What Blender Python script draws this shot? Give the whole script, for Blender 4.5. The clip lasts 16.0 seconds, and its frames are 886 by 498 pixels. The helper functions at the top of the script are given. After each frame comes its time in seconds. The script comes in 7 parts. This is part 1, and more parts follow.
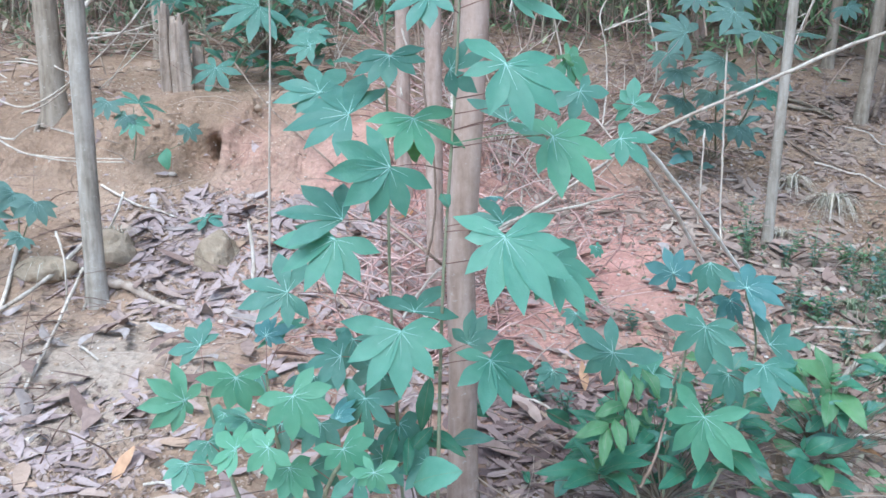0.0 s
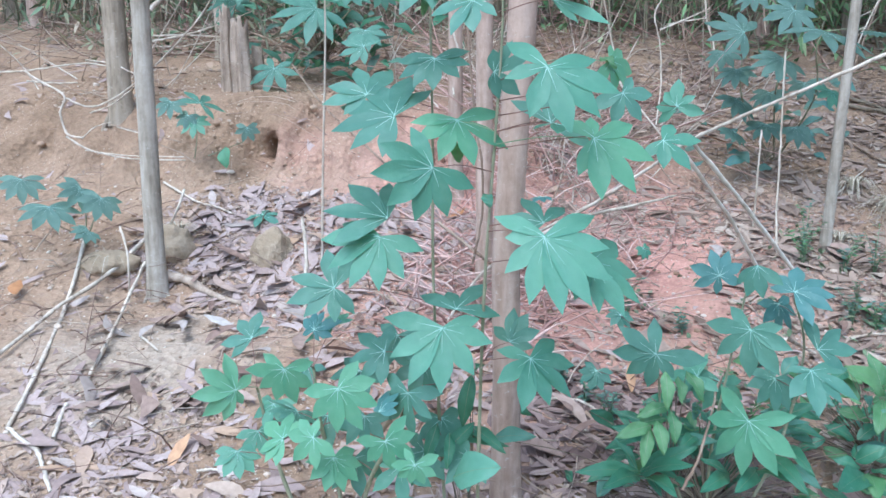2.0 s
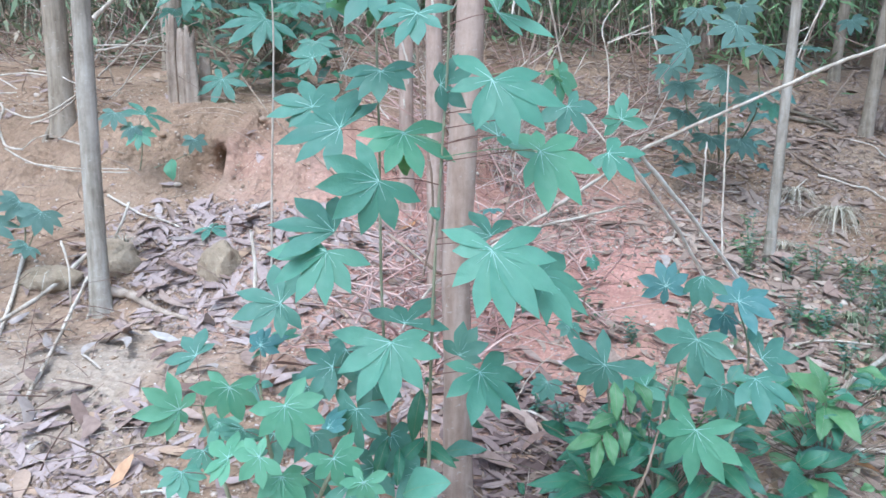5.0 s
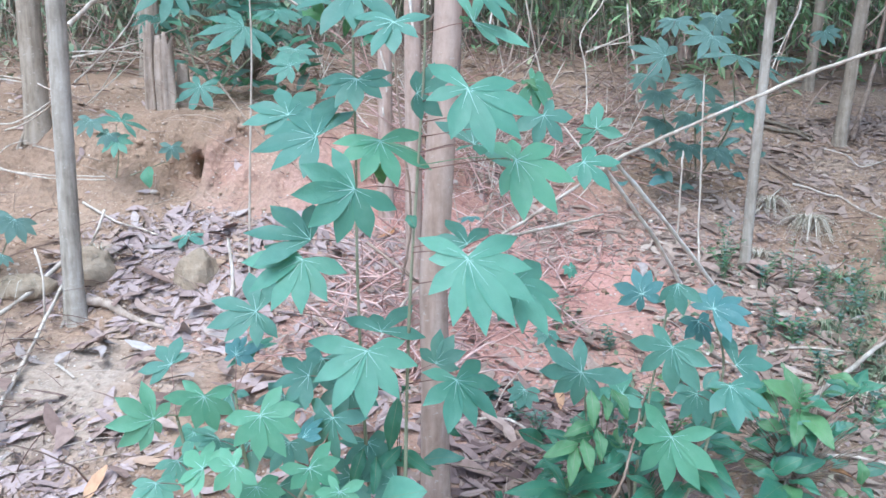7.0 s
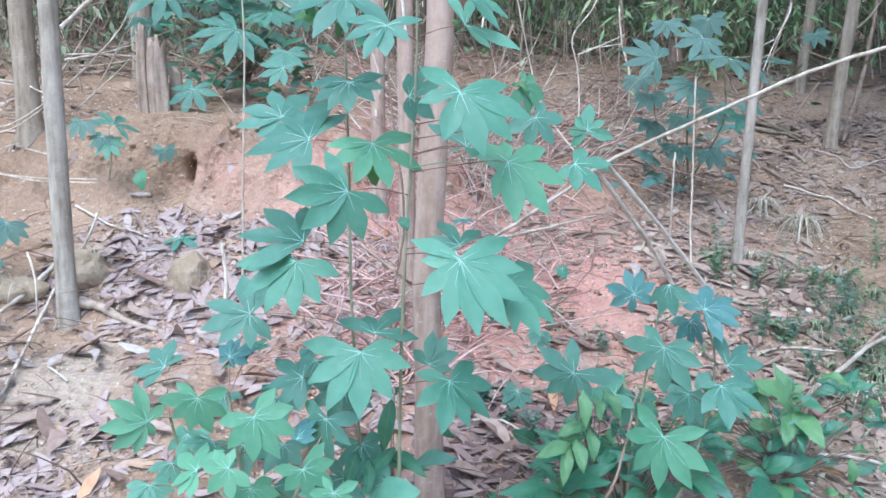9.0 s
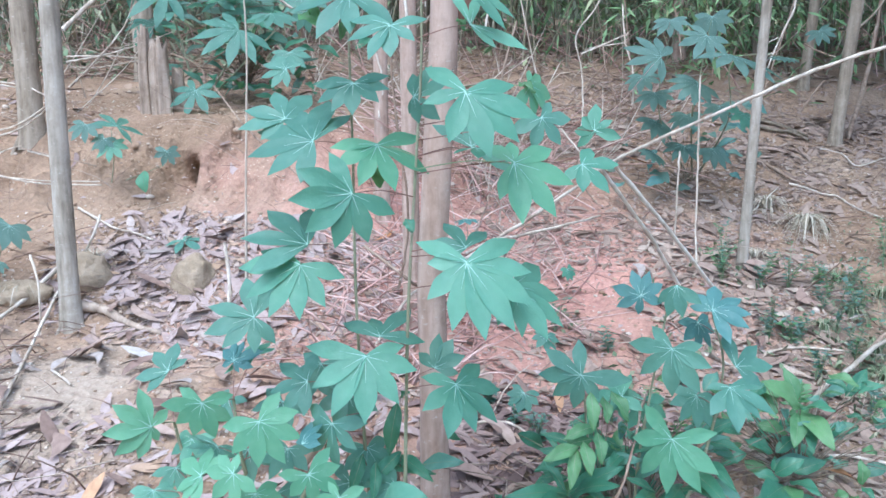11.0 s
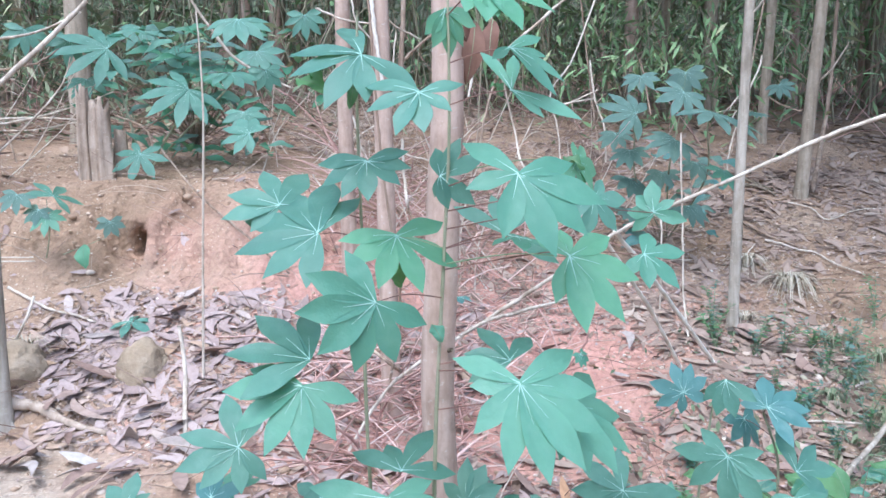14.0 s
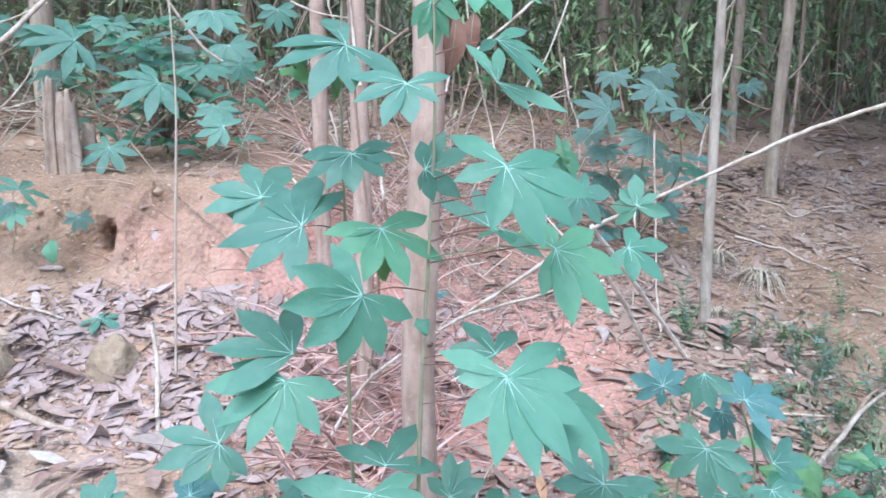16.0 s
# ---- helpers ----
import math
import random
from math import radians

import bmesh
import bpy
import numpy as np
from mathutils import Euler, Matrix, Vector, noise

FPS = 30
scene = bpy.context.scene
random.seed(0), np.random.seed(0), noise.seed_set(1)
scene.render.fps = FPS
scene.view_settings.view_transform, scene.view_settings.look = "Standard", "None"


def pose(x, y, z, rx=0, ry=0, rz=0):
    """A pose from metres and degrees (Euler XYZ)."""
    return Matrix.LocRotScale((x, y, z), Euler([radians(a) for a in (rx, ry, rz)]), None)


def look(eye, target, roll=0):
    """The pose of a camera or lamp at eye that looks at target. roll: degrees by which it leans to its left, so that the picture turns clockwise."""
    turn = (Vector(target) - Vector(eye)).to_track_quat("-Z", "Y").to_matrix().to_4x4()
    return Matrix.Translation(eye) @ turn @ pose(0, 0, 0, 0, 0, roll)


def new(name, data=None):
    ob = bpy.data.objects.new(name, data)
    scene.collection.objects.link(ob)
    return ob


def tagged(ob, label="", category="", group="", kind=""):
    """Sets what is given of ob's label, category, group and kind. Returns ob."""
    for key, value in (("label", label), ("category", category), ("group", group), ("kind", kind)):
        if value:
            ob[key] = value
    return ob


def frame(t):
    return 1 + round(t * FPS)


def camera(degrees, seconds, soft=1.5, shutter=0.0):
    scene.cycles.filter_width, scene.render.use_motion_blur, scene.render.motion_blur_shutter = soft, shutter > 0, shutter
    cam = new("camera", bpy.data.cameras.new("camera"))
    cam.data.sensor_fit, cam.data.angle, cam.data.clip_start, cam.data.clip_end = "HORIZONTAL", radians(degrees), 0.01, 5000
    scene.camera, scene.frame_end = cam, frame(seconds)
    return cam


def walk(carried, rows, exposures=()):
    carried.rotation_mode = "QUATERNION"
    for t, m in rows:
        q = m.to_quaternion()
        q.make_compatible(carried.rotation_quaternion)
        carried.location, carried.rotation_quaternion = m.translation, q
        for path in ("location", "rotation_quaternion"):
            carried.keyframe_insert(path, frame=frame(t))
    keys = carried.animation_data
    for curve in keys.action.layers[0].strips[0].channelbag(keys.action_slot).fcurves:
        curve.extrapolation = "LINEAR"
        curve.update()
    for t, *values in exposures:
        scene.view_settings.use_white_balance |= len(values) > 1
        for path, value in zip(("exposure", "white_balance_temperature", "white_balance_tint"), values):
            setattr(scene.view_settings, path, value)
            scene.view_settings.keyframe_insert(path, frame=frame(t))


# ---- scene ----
cam = camera(59.1, 16.0, 1.55, 0.5)
PATH = [
    (0, (0.009, 0.136, 1.431), (0.008, 2.099, 1.051), 0.3),
    (0.5, (0.014, 0.14, 1.431), (0.016, 2.104, 1.051), 0.2),
    (1, (0.02, 0.131, 1.434), (0.006, 2.093, 1.046), 0.5),
    (1.5, (0.031, 0.115, 1.438), (-0.028, 2.079, 1.064), 0.7),
    (2, (0.037, 0.104, 1.437), (-0.105, 2.061, 1.054), 0.3),
    (2.5, (0.043, 0.102, 1.44), (-0.102, 2.062, 1.069), 0.4),
    (3, (0.045, 0.109, 1.437), (-0.062, 2.071, 1.064), 0.5),
    (3.5, (0.047, 0.119, 1.437), (-0.032, 2.083, 1.072), 0.8),
    (4, (0.05, 0.112, 1.44), (-0.014, 2.08, 1.09), 0.6),
    (6.3, (0.051, 0.127, 1.44), (0.062, 2.094, 1.077), 0.7),
    (6.5, (0.056, 0.122, 1.441), (0.069, 2.091, 1.093), 0.7),
    (7, (0.059, 0.117, 1.441), (0.082, 2.089, 1.106), 0.7),
    (7.5, (0.06, 0.117, 1.439), (0.091, 2.086, 1.093), 0.5),
    (8, (0.057, 0.117, 1.441), (0.087, 2.087, 1.101), 0.6),
    (8.5, (0.06, 0.112, 1.441), (0.088, 2.083, 1.104), 0.8),
    (9, (0.061, 0.108, 1.442), (0.1, 2.081, 1.112), 0.6),
    (9.5, (0.059, 0.107, 1.442), (0.092, 2.08, 1.116), 0.6),
    (9.7, (0.058, 0.11, 1.443), (0.077, 2.083, 1.111), 0.6),
    (11.8, (0.049, 0.164, 1.444), (0.088, 2.136, 1.114), 0.1),
    (12, (0.043, 0.19, 1.434), (0.08, 2.154, 1.058), 0.0),
    (12.5, (0.005, 0.274, 1.431), (0.071, 2.232, 1.032), -0.2),
    (13, (-0.043, 0.368, 1.461), (0.054, 2.346, 1.178), -0.5),
    (13.5, (-0.075, 0.419, 1.489), (0.101, 2.401, 1.288), 0.2),
    (14, (-0.094, 0.438, 1.497), (0.088, 2.419, 1.295), -0.6),
    (14.5, (-0.1, 0.441, 1.505), (0.105, 2.425, 1.348), 0.0),
    (15, (-0.102, 0.434, 1.501), (0.085, 2.417, 1.326), -0.3),
    (15.5, (-0.111, 0.436, 1.496), (0.09, 2.416, 1.293), 0.0),
    (16, (-0.118, 0.448, 1.49), (0.14, 2.42, 1.28), -0.3),
]
walk(cam, [(t, look(eye, target, roll)) for t, eye, target, roll in PATH], [(0.0, 1.1, 5070, 1), (4.0, 1.1, 5070, 1), (7.0, 1.22, 5100, 3), (12.0, 1.22, 5100, 3), (14.0, 1.31, 5250, 7), (16.0, 1.31, 5250, 7)])

# ---- light ----
world = bpy.data.worlds.new("overcast_sky")
scene.world = world
world.use_nodes = True
wn = world.node_tree
sky = wn.nodes.new("ShaderNodeTexSky")
sky.sky_type, sky.sun_disc = "NISHITA", False
sky.sun_elevation, sky.sun_rotation = radians(62), radians(200)
sky.air_density, sky.dust_density = 1.0, 4.0
wn.links.new(sky.outputs["Color"], wn.nodes["Background"].inputs["Color"])
wn.nodes["Background"].inputs["Strength"].default_value = 0.15
sun_data = bpy.data.lights.new("sun", "SUN")
sun_data.energy, sun_data.angle, sun_data.color = 0.9, radians(60), (1.0, 0.95, 0.88)
sun = new("sun", sun_data)
sun.matrix_world = look((-2, -5, 9), (0, 0, 0))


# ---- materials ----
def material(name, rough=0.6, spec=0.4):
    m = bpy.data.materials.new(name)
    m.use_nodes = True
    b = m.node_tree.nodes["Principled BSDF"]
    b.inputs["Roughness"].default_value = rough
    b.inputs["Specular IOR Level"].default_value = spec
    return m, m.node_tree, b


def node(tree, kind, **values):
    n = tree.nodes.new(kind)
    for key, value in values.items():
        n.inputs[key].default_value = value
    return n


def ramp(tree, source, stops):
    n = tree.nodes.new("ShaderNodeValToRGB")
    while len(n.color_ramp.elements) < len(stops):
        n.color_ramp.elements.new(0.5)
    for e, (at, col) in zip(n.color_ramp.elements, stops):
        e.position, e.color = at, (*col, 1)
    tree.links.new(source, n.inputs["Fac"])
    return n.outputs["Color"]


def blend(tree, fac, a, b, mode="MIX"):
    n = tree.nodes.new("ShaderNodeMix")
    n.data_type, n.blend_type = "RGBA", mode
    for value, socket in ((fac, n.inputs[0]), (a, n.inputs[6]), (b, n.inputs[7])):
        if isinstance(value, bpy.types.NodeSocket):
            tree.links.new(value, socket)
        elif isinstance(value, tuple):
            socket.default_value = (*value, 1)
        else:
            socket.default_value = value
    return n.outputs[2]


def noise_tex(tree, scale, detail=4.0, coords="Object", stretch=None, rough=0.55):
    c = tree.nodes.new("ShaderNodeTexCoord")
    n = node(tree, "ShaderNodeTexNoise", Scale=scale, Detail=detail, Roughness=rough)
    src = c.outputs[coords]
    if stretch:
        mp = tree.nodes.new("ShaderNodeMapping")
        mp.inputs["Scale"].default_value = stretch
        tree.links.new(src, mp.inputs["Vector"])
        src = mp.outputs["Vector"]
    tree.links.new(src, n.inputs["Vector"])
    return n.outputs["Fac"]


def bump(tree, bsdf, height, strength, distance=0.01):
    n = node(tree, "ShaderNodeBump", Strength=strength, Distance=distance)
    tree.links.new(height, n.inputs["Height"])
    tree.links.new(n.outputs["Normal"], bsdf.inputs["Normal"])


def leaf_material(name, dark, light, rough=0.5, through_light=0.3, spec=0.45):
    """Green blade: tone varies from leaf to leaf and in blotches, and lets some light through."""
    m, t, b = material(name, rough, spec)
    info = t.nodes.new("ShaderNodeObjectInfo")
    blotch = noise_tex(t, 14.0, 3.0)
    fac = t.nodes.new("ShaderNodeMath")
    fac.operation = "MULTIPLY_ADD"
    t.links.new(blotch, fac.inputs[0])
    fac.inputs[1].default_value = 1.5
    half = t.nodes.new("ShaderNodeMath")
    half.operation = "MULTIPLY_ADD"
    t.links.new(info.outputs["Random"], half.inputs[0])
    half.inputs[1].default_value, half.inputs[2].default_value = 0.5, -0.5
    t.links.new(half.outputs[0], fac.inputs[2])
    col = ramp(t, fac.outputs[0], [(0.15, dark), (0.85, light)])
    # pale bluish patches in the colour imitate sky sheen on the blade
    sheen = ramp(t, noise_tex(t, 26.0, 6.0, rough=0.7), [(0.5, (0, 0, 0)), (0.75, (0.2, 0.2, 0.2))])
    col = blend(t, sheen, col, (0.27, 0.38, 0.33))
    t.links.new(col, b.inputs["Base Color"])
    worn = ramp(t, noise_tex(t, 9.0, 4.0), [(0.35, (rough - 0.12,) * 3), (0.65, (rough + 0.15,) * 3)])
    t.links.new(worn, b.inputs["Roughness"])
    bump(t, b, blend(t, 0.5, noise_tex(t, 130.0, 4.0), noise_tex(t, 35.0, 3.0)), 0.6, 0.004)
    tr = t.nodes.new("ShaderNodeBsdfTranslucent")
    tcol = blend(t, 0.5, col, (0.25, 0.4, 0.08))
    t.links.new(tcol, tr.inputs["Color"])
    mix = t.nodes.new("ShaderNodeMixShader")
    mix.inputs[0].default_value = through_light
    t.links.new(b.outputs[0], mix.inputs[1])
    t.links.new(tr.outputs[0], mix.inputs[2])
    t.links.new(mix.outputs[0], t.nodes["Material Output"].inputs["Surface"])
    return m


def foliage_material(name, stops, rough=0.55):
    """For joined leaves: the tone varies from leaf to leaf."""
    m, t, b = material(name, rough, 0.22)
    g = t.nodes.new("ShaderNodeNewGeometry")
    col = ramp(t, g.outputs["Random Per Island"], stops)
    spots = noise_tex(t, 60.0, 3.0)
    col = blend(t, 0.35, col, ramp(t, spots, [(0.3, (0.45, 0.42, 0.4)), (0.7, (1, 1, 1))]), "MULTIPLY")
    t.links.new(col, b.inputs["Base Color"])
    bump(t, b, noise_tex(t, 90.0, 2.0), 0.3, 0.003)
    return m


def bark_material(name, dark, mid, pale, rough=0.85, cracks=0.5):
    m, t, b = material(name, rough, 0.2)
    streak = noise_tex(t, 9.0, 6.0, stretch=(3.0, 3.0, 0.35))
    rings = noise_tex(t, 14.0, 6.0, stretch=(1.0, 1.0, 0.7), rough=0.7)
    patches = noise_tex(t, 2.4, 4.0)
    fissure = noise_tex(t, 16.0, 7.0, stretch=(3.0, 3.0, 0.4), rough=0.7)
    fleck = noise_tex(t, 42.0, 3.0, stretch=(1.0, 1.0, 2.2))
    col = ramp(t, streak, [(0.34, dark), (0.5, mid), (0.64, pale)])
    col = blend(t, ramp(t, patches, [(0.42, (0, 0, 0)), (0.62, (0.5, 0.5, 0.5))]), col, pale)
    col = blend(t, cracks, col, ramp(t, fissure, [(0.34, (0.45, 0.4, 0.36)), (0.47, (1, 1, 1))]), "MULTIPLY")
    col = blend(t, ramp(t, fleck, [(0.64, (0, 0, 0)), (0.7, (0.45, 0.45, 0.45))]), col, (0.6, 0.56, 0.5))
    col = blend(t, 0.45, col, ramp(t, rings, [(0.38, (0.5, 0.47, 0.43)), (0.55, (1, 1, 1))]), "MULTIPLY")
    t.links.new(col, b.inputs["Base Color"])
    both = blend(t, 0.5, blend(t, 0.5, streak, rings), fissure)
    bump(t, b, both, 0.6, 0.006)
    return m


LEAF_DARK = leaf_material("cassava_leaf_dark", (0.082, 0.2, 0.156), (0.133, 0.292, 0.226))
LEAF_MID = leaf_material("cassava_leaf_green", (0.095, 0.252, 0.178), (0.154, 0.35, 0.25))
LEAF_LIGHT = leaf_material("cassava_leaf_fresh", (0.114, 0.297, 0.182), (0.182, 0.397, 0.245))
LEAF_YELLOW = leaf_material("cassava_leaf_pale", (0.1, 0.26, 0.11), (0.18, 0.38, 0.17), through_light=0.45)
LEAF_BLUE = leaf_material("cassava_leaf_young", (0.065, 0.17, 0.168), (0.112, 0.25, 0.248))
SHRUB_GREEN = leaf_material("shrub_leaf_green", (0.04, 0.15, 0.095), (0.085, 0.245, 0.15), 0.42)
SHRUB_LIME = leaf_material("shrub_leaf_lime", (0.07, 0.18, 0.075), (0.14, 0.28, 0.12), 0.45, 0.2)
# greyer, paler tone: haze over the dimmer leaves is put into their colour
LEAF_HAZY = leaf_material("cassava_leaf_hazy", (0.105, 0.185, 0.165), (0.165, 0.265, 0.235), 0.7, 0.3, 0.3)
LEAVES = [LEAF_DARK, LEAF_MID, LEAF_LIGHT, LEAF_YELLOW, LEAF_BLUE, LEAF_HAZY]

VEIN, _t, _b = material("leaf_vein_pale", 0.5, 0.4)
_t.links.new(ramp(_t, noise_tex(_t, 40.0), [(0.3, (0.3, 0.5, 0.41)), (0.7, (0.46, 0.64, 0.54))]), _b.inputs["Base Color"])
PETIOLE, _t, _b = material("petiole_red_brown", 0.5, 0.4)
_t.links.new(ramp(_t, noise_tex(_t, 25.0), [(0.3, (0.14, 0.07, 0.06)), (0.7, (0.27, 0.15, 0.11))]), _b.inputs["Base Color"])
PETIOLE_GREEN, _t, _b = material("petiole_green", 0.5, 0.4)
_t.links.new(ramp(_t, noise_tex(_t, 25.0), [(0.3, (0.12, 0.2, 0.1)), (0.7, (0.25, 0.32, 0.18))]), _b.inputs["Base Color"])
STEM = bark_material("cassava_stem_bark", (0.17, 0.18, 0.11), (0.27, 0.29, 0.19), (0.38, 0.38, 0.27), 0.6, 0.25)
BARK = bark_material("trunk_bark_tan", (0.33, 0.23, 0.18), (0.42, 0.31, 0.25), (0.5, 0.39, 0.325), 0.85, 0.22)
BARK_PALE = bark_material("trunk_bark_pale", (0.24, 0.195, 0.145), (0.325, 0.27, 0.205), (0.41, 0.35, 0.28), 0.85, 0.25)
BARK_GREY = bark_material("trunk_bark_grey", (0.24, 0.205, 0.16), (0.37, 0.325, 0.265), (0.48, 0.435, 0.375), 0.85, 0.2)
BARK_DARK = bark_material("trunk_bark_dark", (0.1, 0.08, 0.055), (0.17, 0.14, 0.1), (0.26, 0.22, 0.17))
STUMP_WOOD = bark_material("weathered_stump_wood", (0.26, 0.2, 0.15), (0.36, 0.285, 0.225), (0.46, 0.375, 0.305), 0.9, 0.4)
TWIG = bark_material("twig_bark", (0.16, 0.11, 0.08), (0.28, 0.2, 0.15), (0.4, 0.32, 0.25))
BLEACHED = bark_material("bleached_stick", (0.62, 0.55, 0.45), (0.72, 0.66, 0.57), (0.82, 0.78, 0.7), 0.7, 0.15)
DRY_STICK = bark_material("dry_bleached_stick", (0.38, 0.31, 0.24), (0.53, 0.46, 0.38), (0.66, 0.6, 0.52), 0.8)

SOIL, _t, _b = material("orange_clay_soil", 0.95, 0.12)
_big = noise_tex(_t, 0.9, 5.0)
_mid = noise_tex(_t, 6.0, 7.0, rough=0.7)
_fine = noise_tex(_t, 55.0, 6.0, rough=0.75)
_clod = node(_t, "ShaderNodeTexVoronoi", Scale=26.0, Randomness=1.0)
_c = _t.nodes.new("ShaderNodeTexCoord")
_t.links.new(_c.outputs["Object"], _clod.inputs["Vector"])
_col = ramp(_t, _big, [(0.34, (0.32, 0.225, 0.155)), (0.52, (0.415, 0.297, 0.212)), (0.72, (0.475, 0.37, 0.28))])
# redder clay patch, tinted brighter pink to imitate the lens's colour shading
_spot = _t.nodes.new("ShaderNodeVectorMath")
_spot.operation = "DISTANCE"
_c0 = _t.nodes.new("ShaderNodeTexCoord")
_t.links.new(_c0.outputs["Object"], _spot.inputs[0])
_spot.inputs[1].default_value = (0.3, 3.9, 0.8)
_edge = _t.nodes.new("ShaderNodeMath")
_edge.operation = "MULTIPLY_ADD"
_t.links.new(noise_tex(_t, 2.2, 5.0), _edge.inputs[0])
_edge.inputs[1].default_value = 1.6
_t.links.new(_spot.outputs["Value"], _edge.inputs[2])
_red = ramp(_t, _edge.outputs[0], [(0.9, (1, 1, 1)), (1.0, (0, 0, 0))])
_red.node.color_ramp.elements[0].position, _red.node.color_ramp.elements[1].position = 0.55, 1.0
_half = _t.nodes.new("ShaderNodeMath")
_half.operation = "MULTIPLY"
_half.inputs[1].default_value = 0.4
_t.links.new(_edge.outputs[0], _half.inputs[0])
_t.links.new(_half.outputs[0], _red.node.inputs["Fac"])
_col = blend(_t, _red, _col, (0.64, 0.37, 0.31))
_foot = _t.nodes.new("ShaderNodeVectorMath")
_foot.operation = "DISTANCE"
_t.links.new(_c0.outputs["Object"], _foot.inputs[0])
_foot.inputs[1].default_value = (-1.45, 2.85, 0.4)
_rim = _t.nodes.new("ShaderNodeMath")
_rim.operation = "MULTIPLY_ADD"
_t.links.new(noise_tex(_t, 2.6, 5.0), _rim.inputs[0])
_rim.inputs[1].default_value = 0.9
_t.links.new(_foot.outputs["Value"], _rim.inputs[2])
_dusty = ramp(_t, _rim.outputs[0], [(0.75, (0.75, 0.75, 0.75)), (1.0, (0, 0, 0))])
_col = blend(_t, _dusty, _col, (0.5, 0.42, 0.345))
_col = blend(_t, 0.75, _col, ramp(_t, _mid, [(0.28, (0.6, 0.57, 0.55)), (0.5, (0.88, 0.86, 0.83)), (0.7, (1, 1, 1))]), "MULTIPLY")
_col = blend(_t, 0.55, _col, ramp(_t, _fine, [(0.3, (0.45, 0.42, 0.4)), (0.6, (1, 1, 1))]), "MULTIPLY")
_v = node(_t, "ShaderNodeTexVoronoi", Scale=48.0)
_t.links.new(_c.outputs["Object"], _v.inputs["Vector"])
_peb = ramp(_t, _v.outputs["Distance"], [(0.1, (1, 1, 1)), (0.22, (0, 0, 0))])
_gate = ramp(_t, noise_tex(_t, 3.0, 2.0), [(0.45, (0, 0, 0)), (0.6, (0.8, 0.8, 0.8))])
_col = blend(_t, blend(_t, 1.0, _peb, _gate, "MULTIPLY"), _col, (0.6, 0.5, 0.4))
_t.links.new(_col, _b.inputs["Base Color"])
_h = blend(_t, 0.45, blend(_t, 0.4, _mid, _fine), _clod.outputs["Distance"])
bump(_t, _b, _h, 1.0, 0.035)

PALE_CLAY, _t, _b = material("pale_dusty_clay", 0.95, 0.1)
_rough = noise_tex(_t, 9.0, 7.0, rough=0.7)
_grain = noise_tex(_t, 60.0, 5.0, rough=0.7)
_col = ramp(_t, _rough, [(0.3, (0.33, 0.26, 0.18)), (0.55, (0.43, 0.345, 0.25)), (0.75, (0.5, 0.42, 0.32))])
_col = blend(_t, 0.5, _col, ramp(_t, _grain, [(0.3, (0.55, 0.52, 0.5)), (0.6, (1, 1, 1))]), "MULTIPLY")
_t.links.new(_col, _b.inputs["Base Color"])
bump(_t, _b, blend(_t, 0.5, _rough, _grain), 0.9, 0.025)

LITTER = foliage_material("dry_leaf_litter", [
    (0.0, (0.265, 0.197, 0.178)), (0.22, (0.345, 0.264, 0.242)), (0.45, (0.405, 0.316, 0.292)),
    (0.68, (0.435, 0.347, 0.322)), (0.85, (0.455, 0.372, 0.348)), (0.94, (0.43, 0.3, 0.2)), (1.0, (0.5, 0.435, 0.41))], 0.75)
LITTER_BROWN = foliage_material("brown_leaf_litter", [
    (0.0, (0.18, 0.125, 0.095)), (0.3, (0.28, 0.208, 0.165)), (0.6, (0.355, 0.27, 0.22)), (0.9, (0.4, 0.308, 0.25)), (1.0, (0.48, 0.4, 0.33))], 0.75)
UNDERGROWTH = foliage_material("undergrowth_leaves", [
    (0.0, (0.11, 0.155, 0.095)), (0.35, (0.18, 0.25, 0.15)), (0.7, (0.26, 0.32, 0.19)), (0.9, (0.37, 0.36, 0.24)), (1.0, (0.45, 0.38, 0.29))])
BAMBOO = foliage_material("bamboo_like_leaves", [
    (0.0, (0.13, 0.22, 0.1)), (0.5, (0.24, 0.38, 0.18)), (0.85, (0.36, 0.52, 0.27)), (1.0, (0.48, 0.5, 0.3))])
GRASS = foliage_material("grass_blades", [
    (0.0, (0.11, 0.15, 0.09)), (0.5, (0.17, 0.23, 0.13)), (0.8, (0.27, 0.28, 0.18)), (1.0, (0.4, 0.36, 0.27))])
DRY_GRASS = foliage_material("dry_grass_blades", [
    (0.0, (0.3, 0.27, 0.18)), (0.5, (0.5, 0.45, 0.35)), (1.0, (0.68, 0.63, 0.52))])


def dead_leaf_material(name, dark, light):
    m, t, b = material(name, 0.7, 0.3)
    info = t.nodes.new("ShaderNodeObjectInfo")
    col = blend(t, info.outputs["Random"], dark, light)
    col = blend(t, 0.6, col, ramp(t, noise_tex(t, 30.0), [(0.3, (0.5, 0.46, 0.44)), (0.65, (1, 1, 1))]), "MULTIPLY")
    t.links.new(col, b.inputs["Base Color"])
    bump(t, b, noise_tex(t, 60.0, stretch=(3, 0.6, 1)), 0.4, 0.003)
    return m


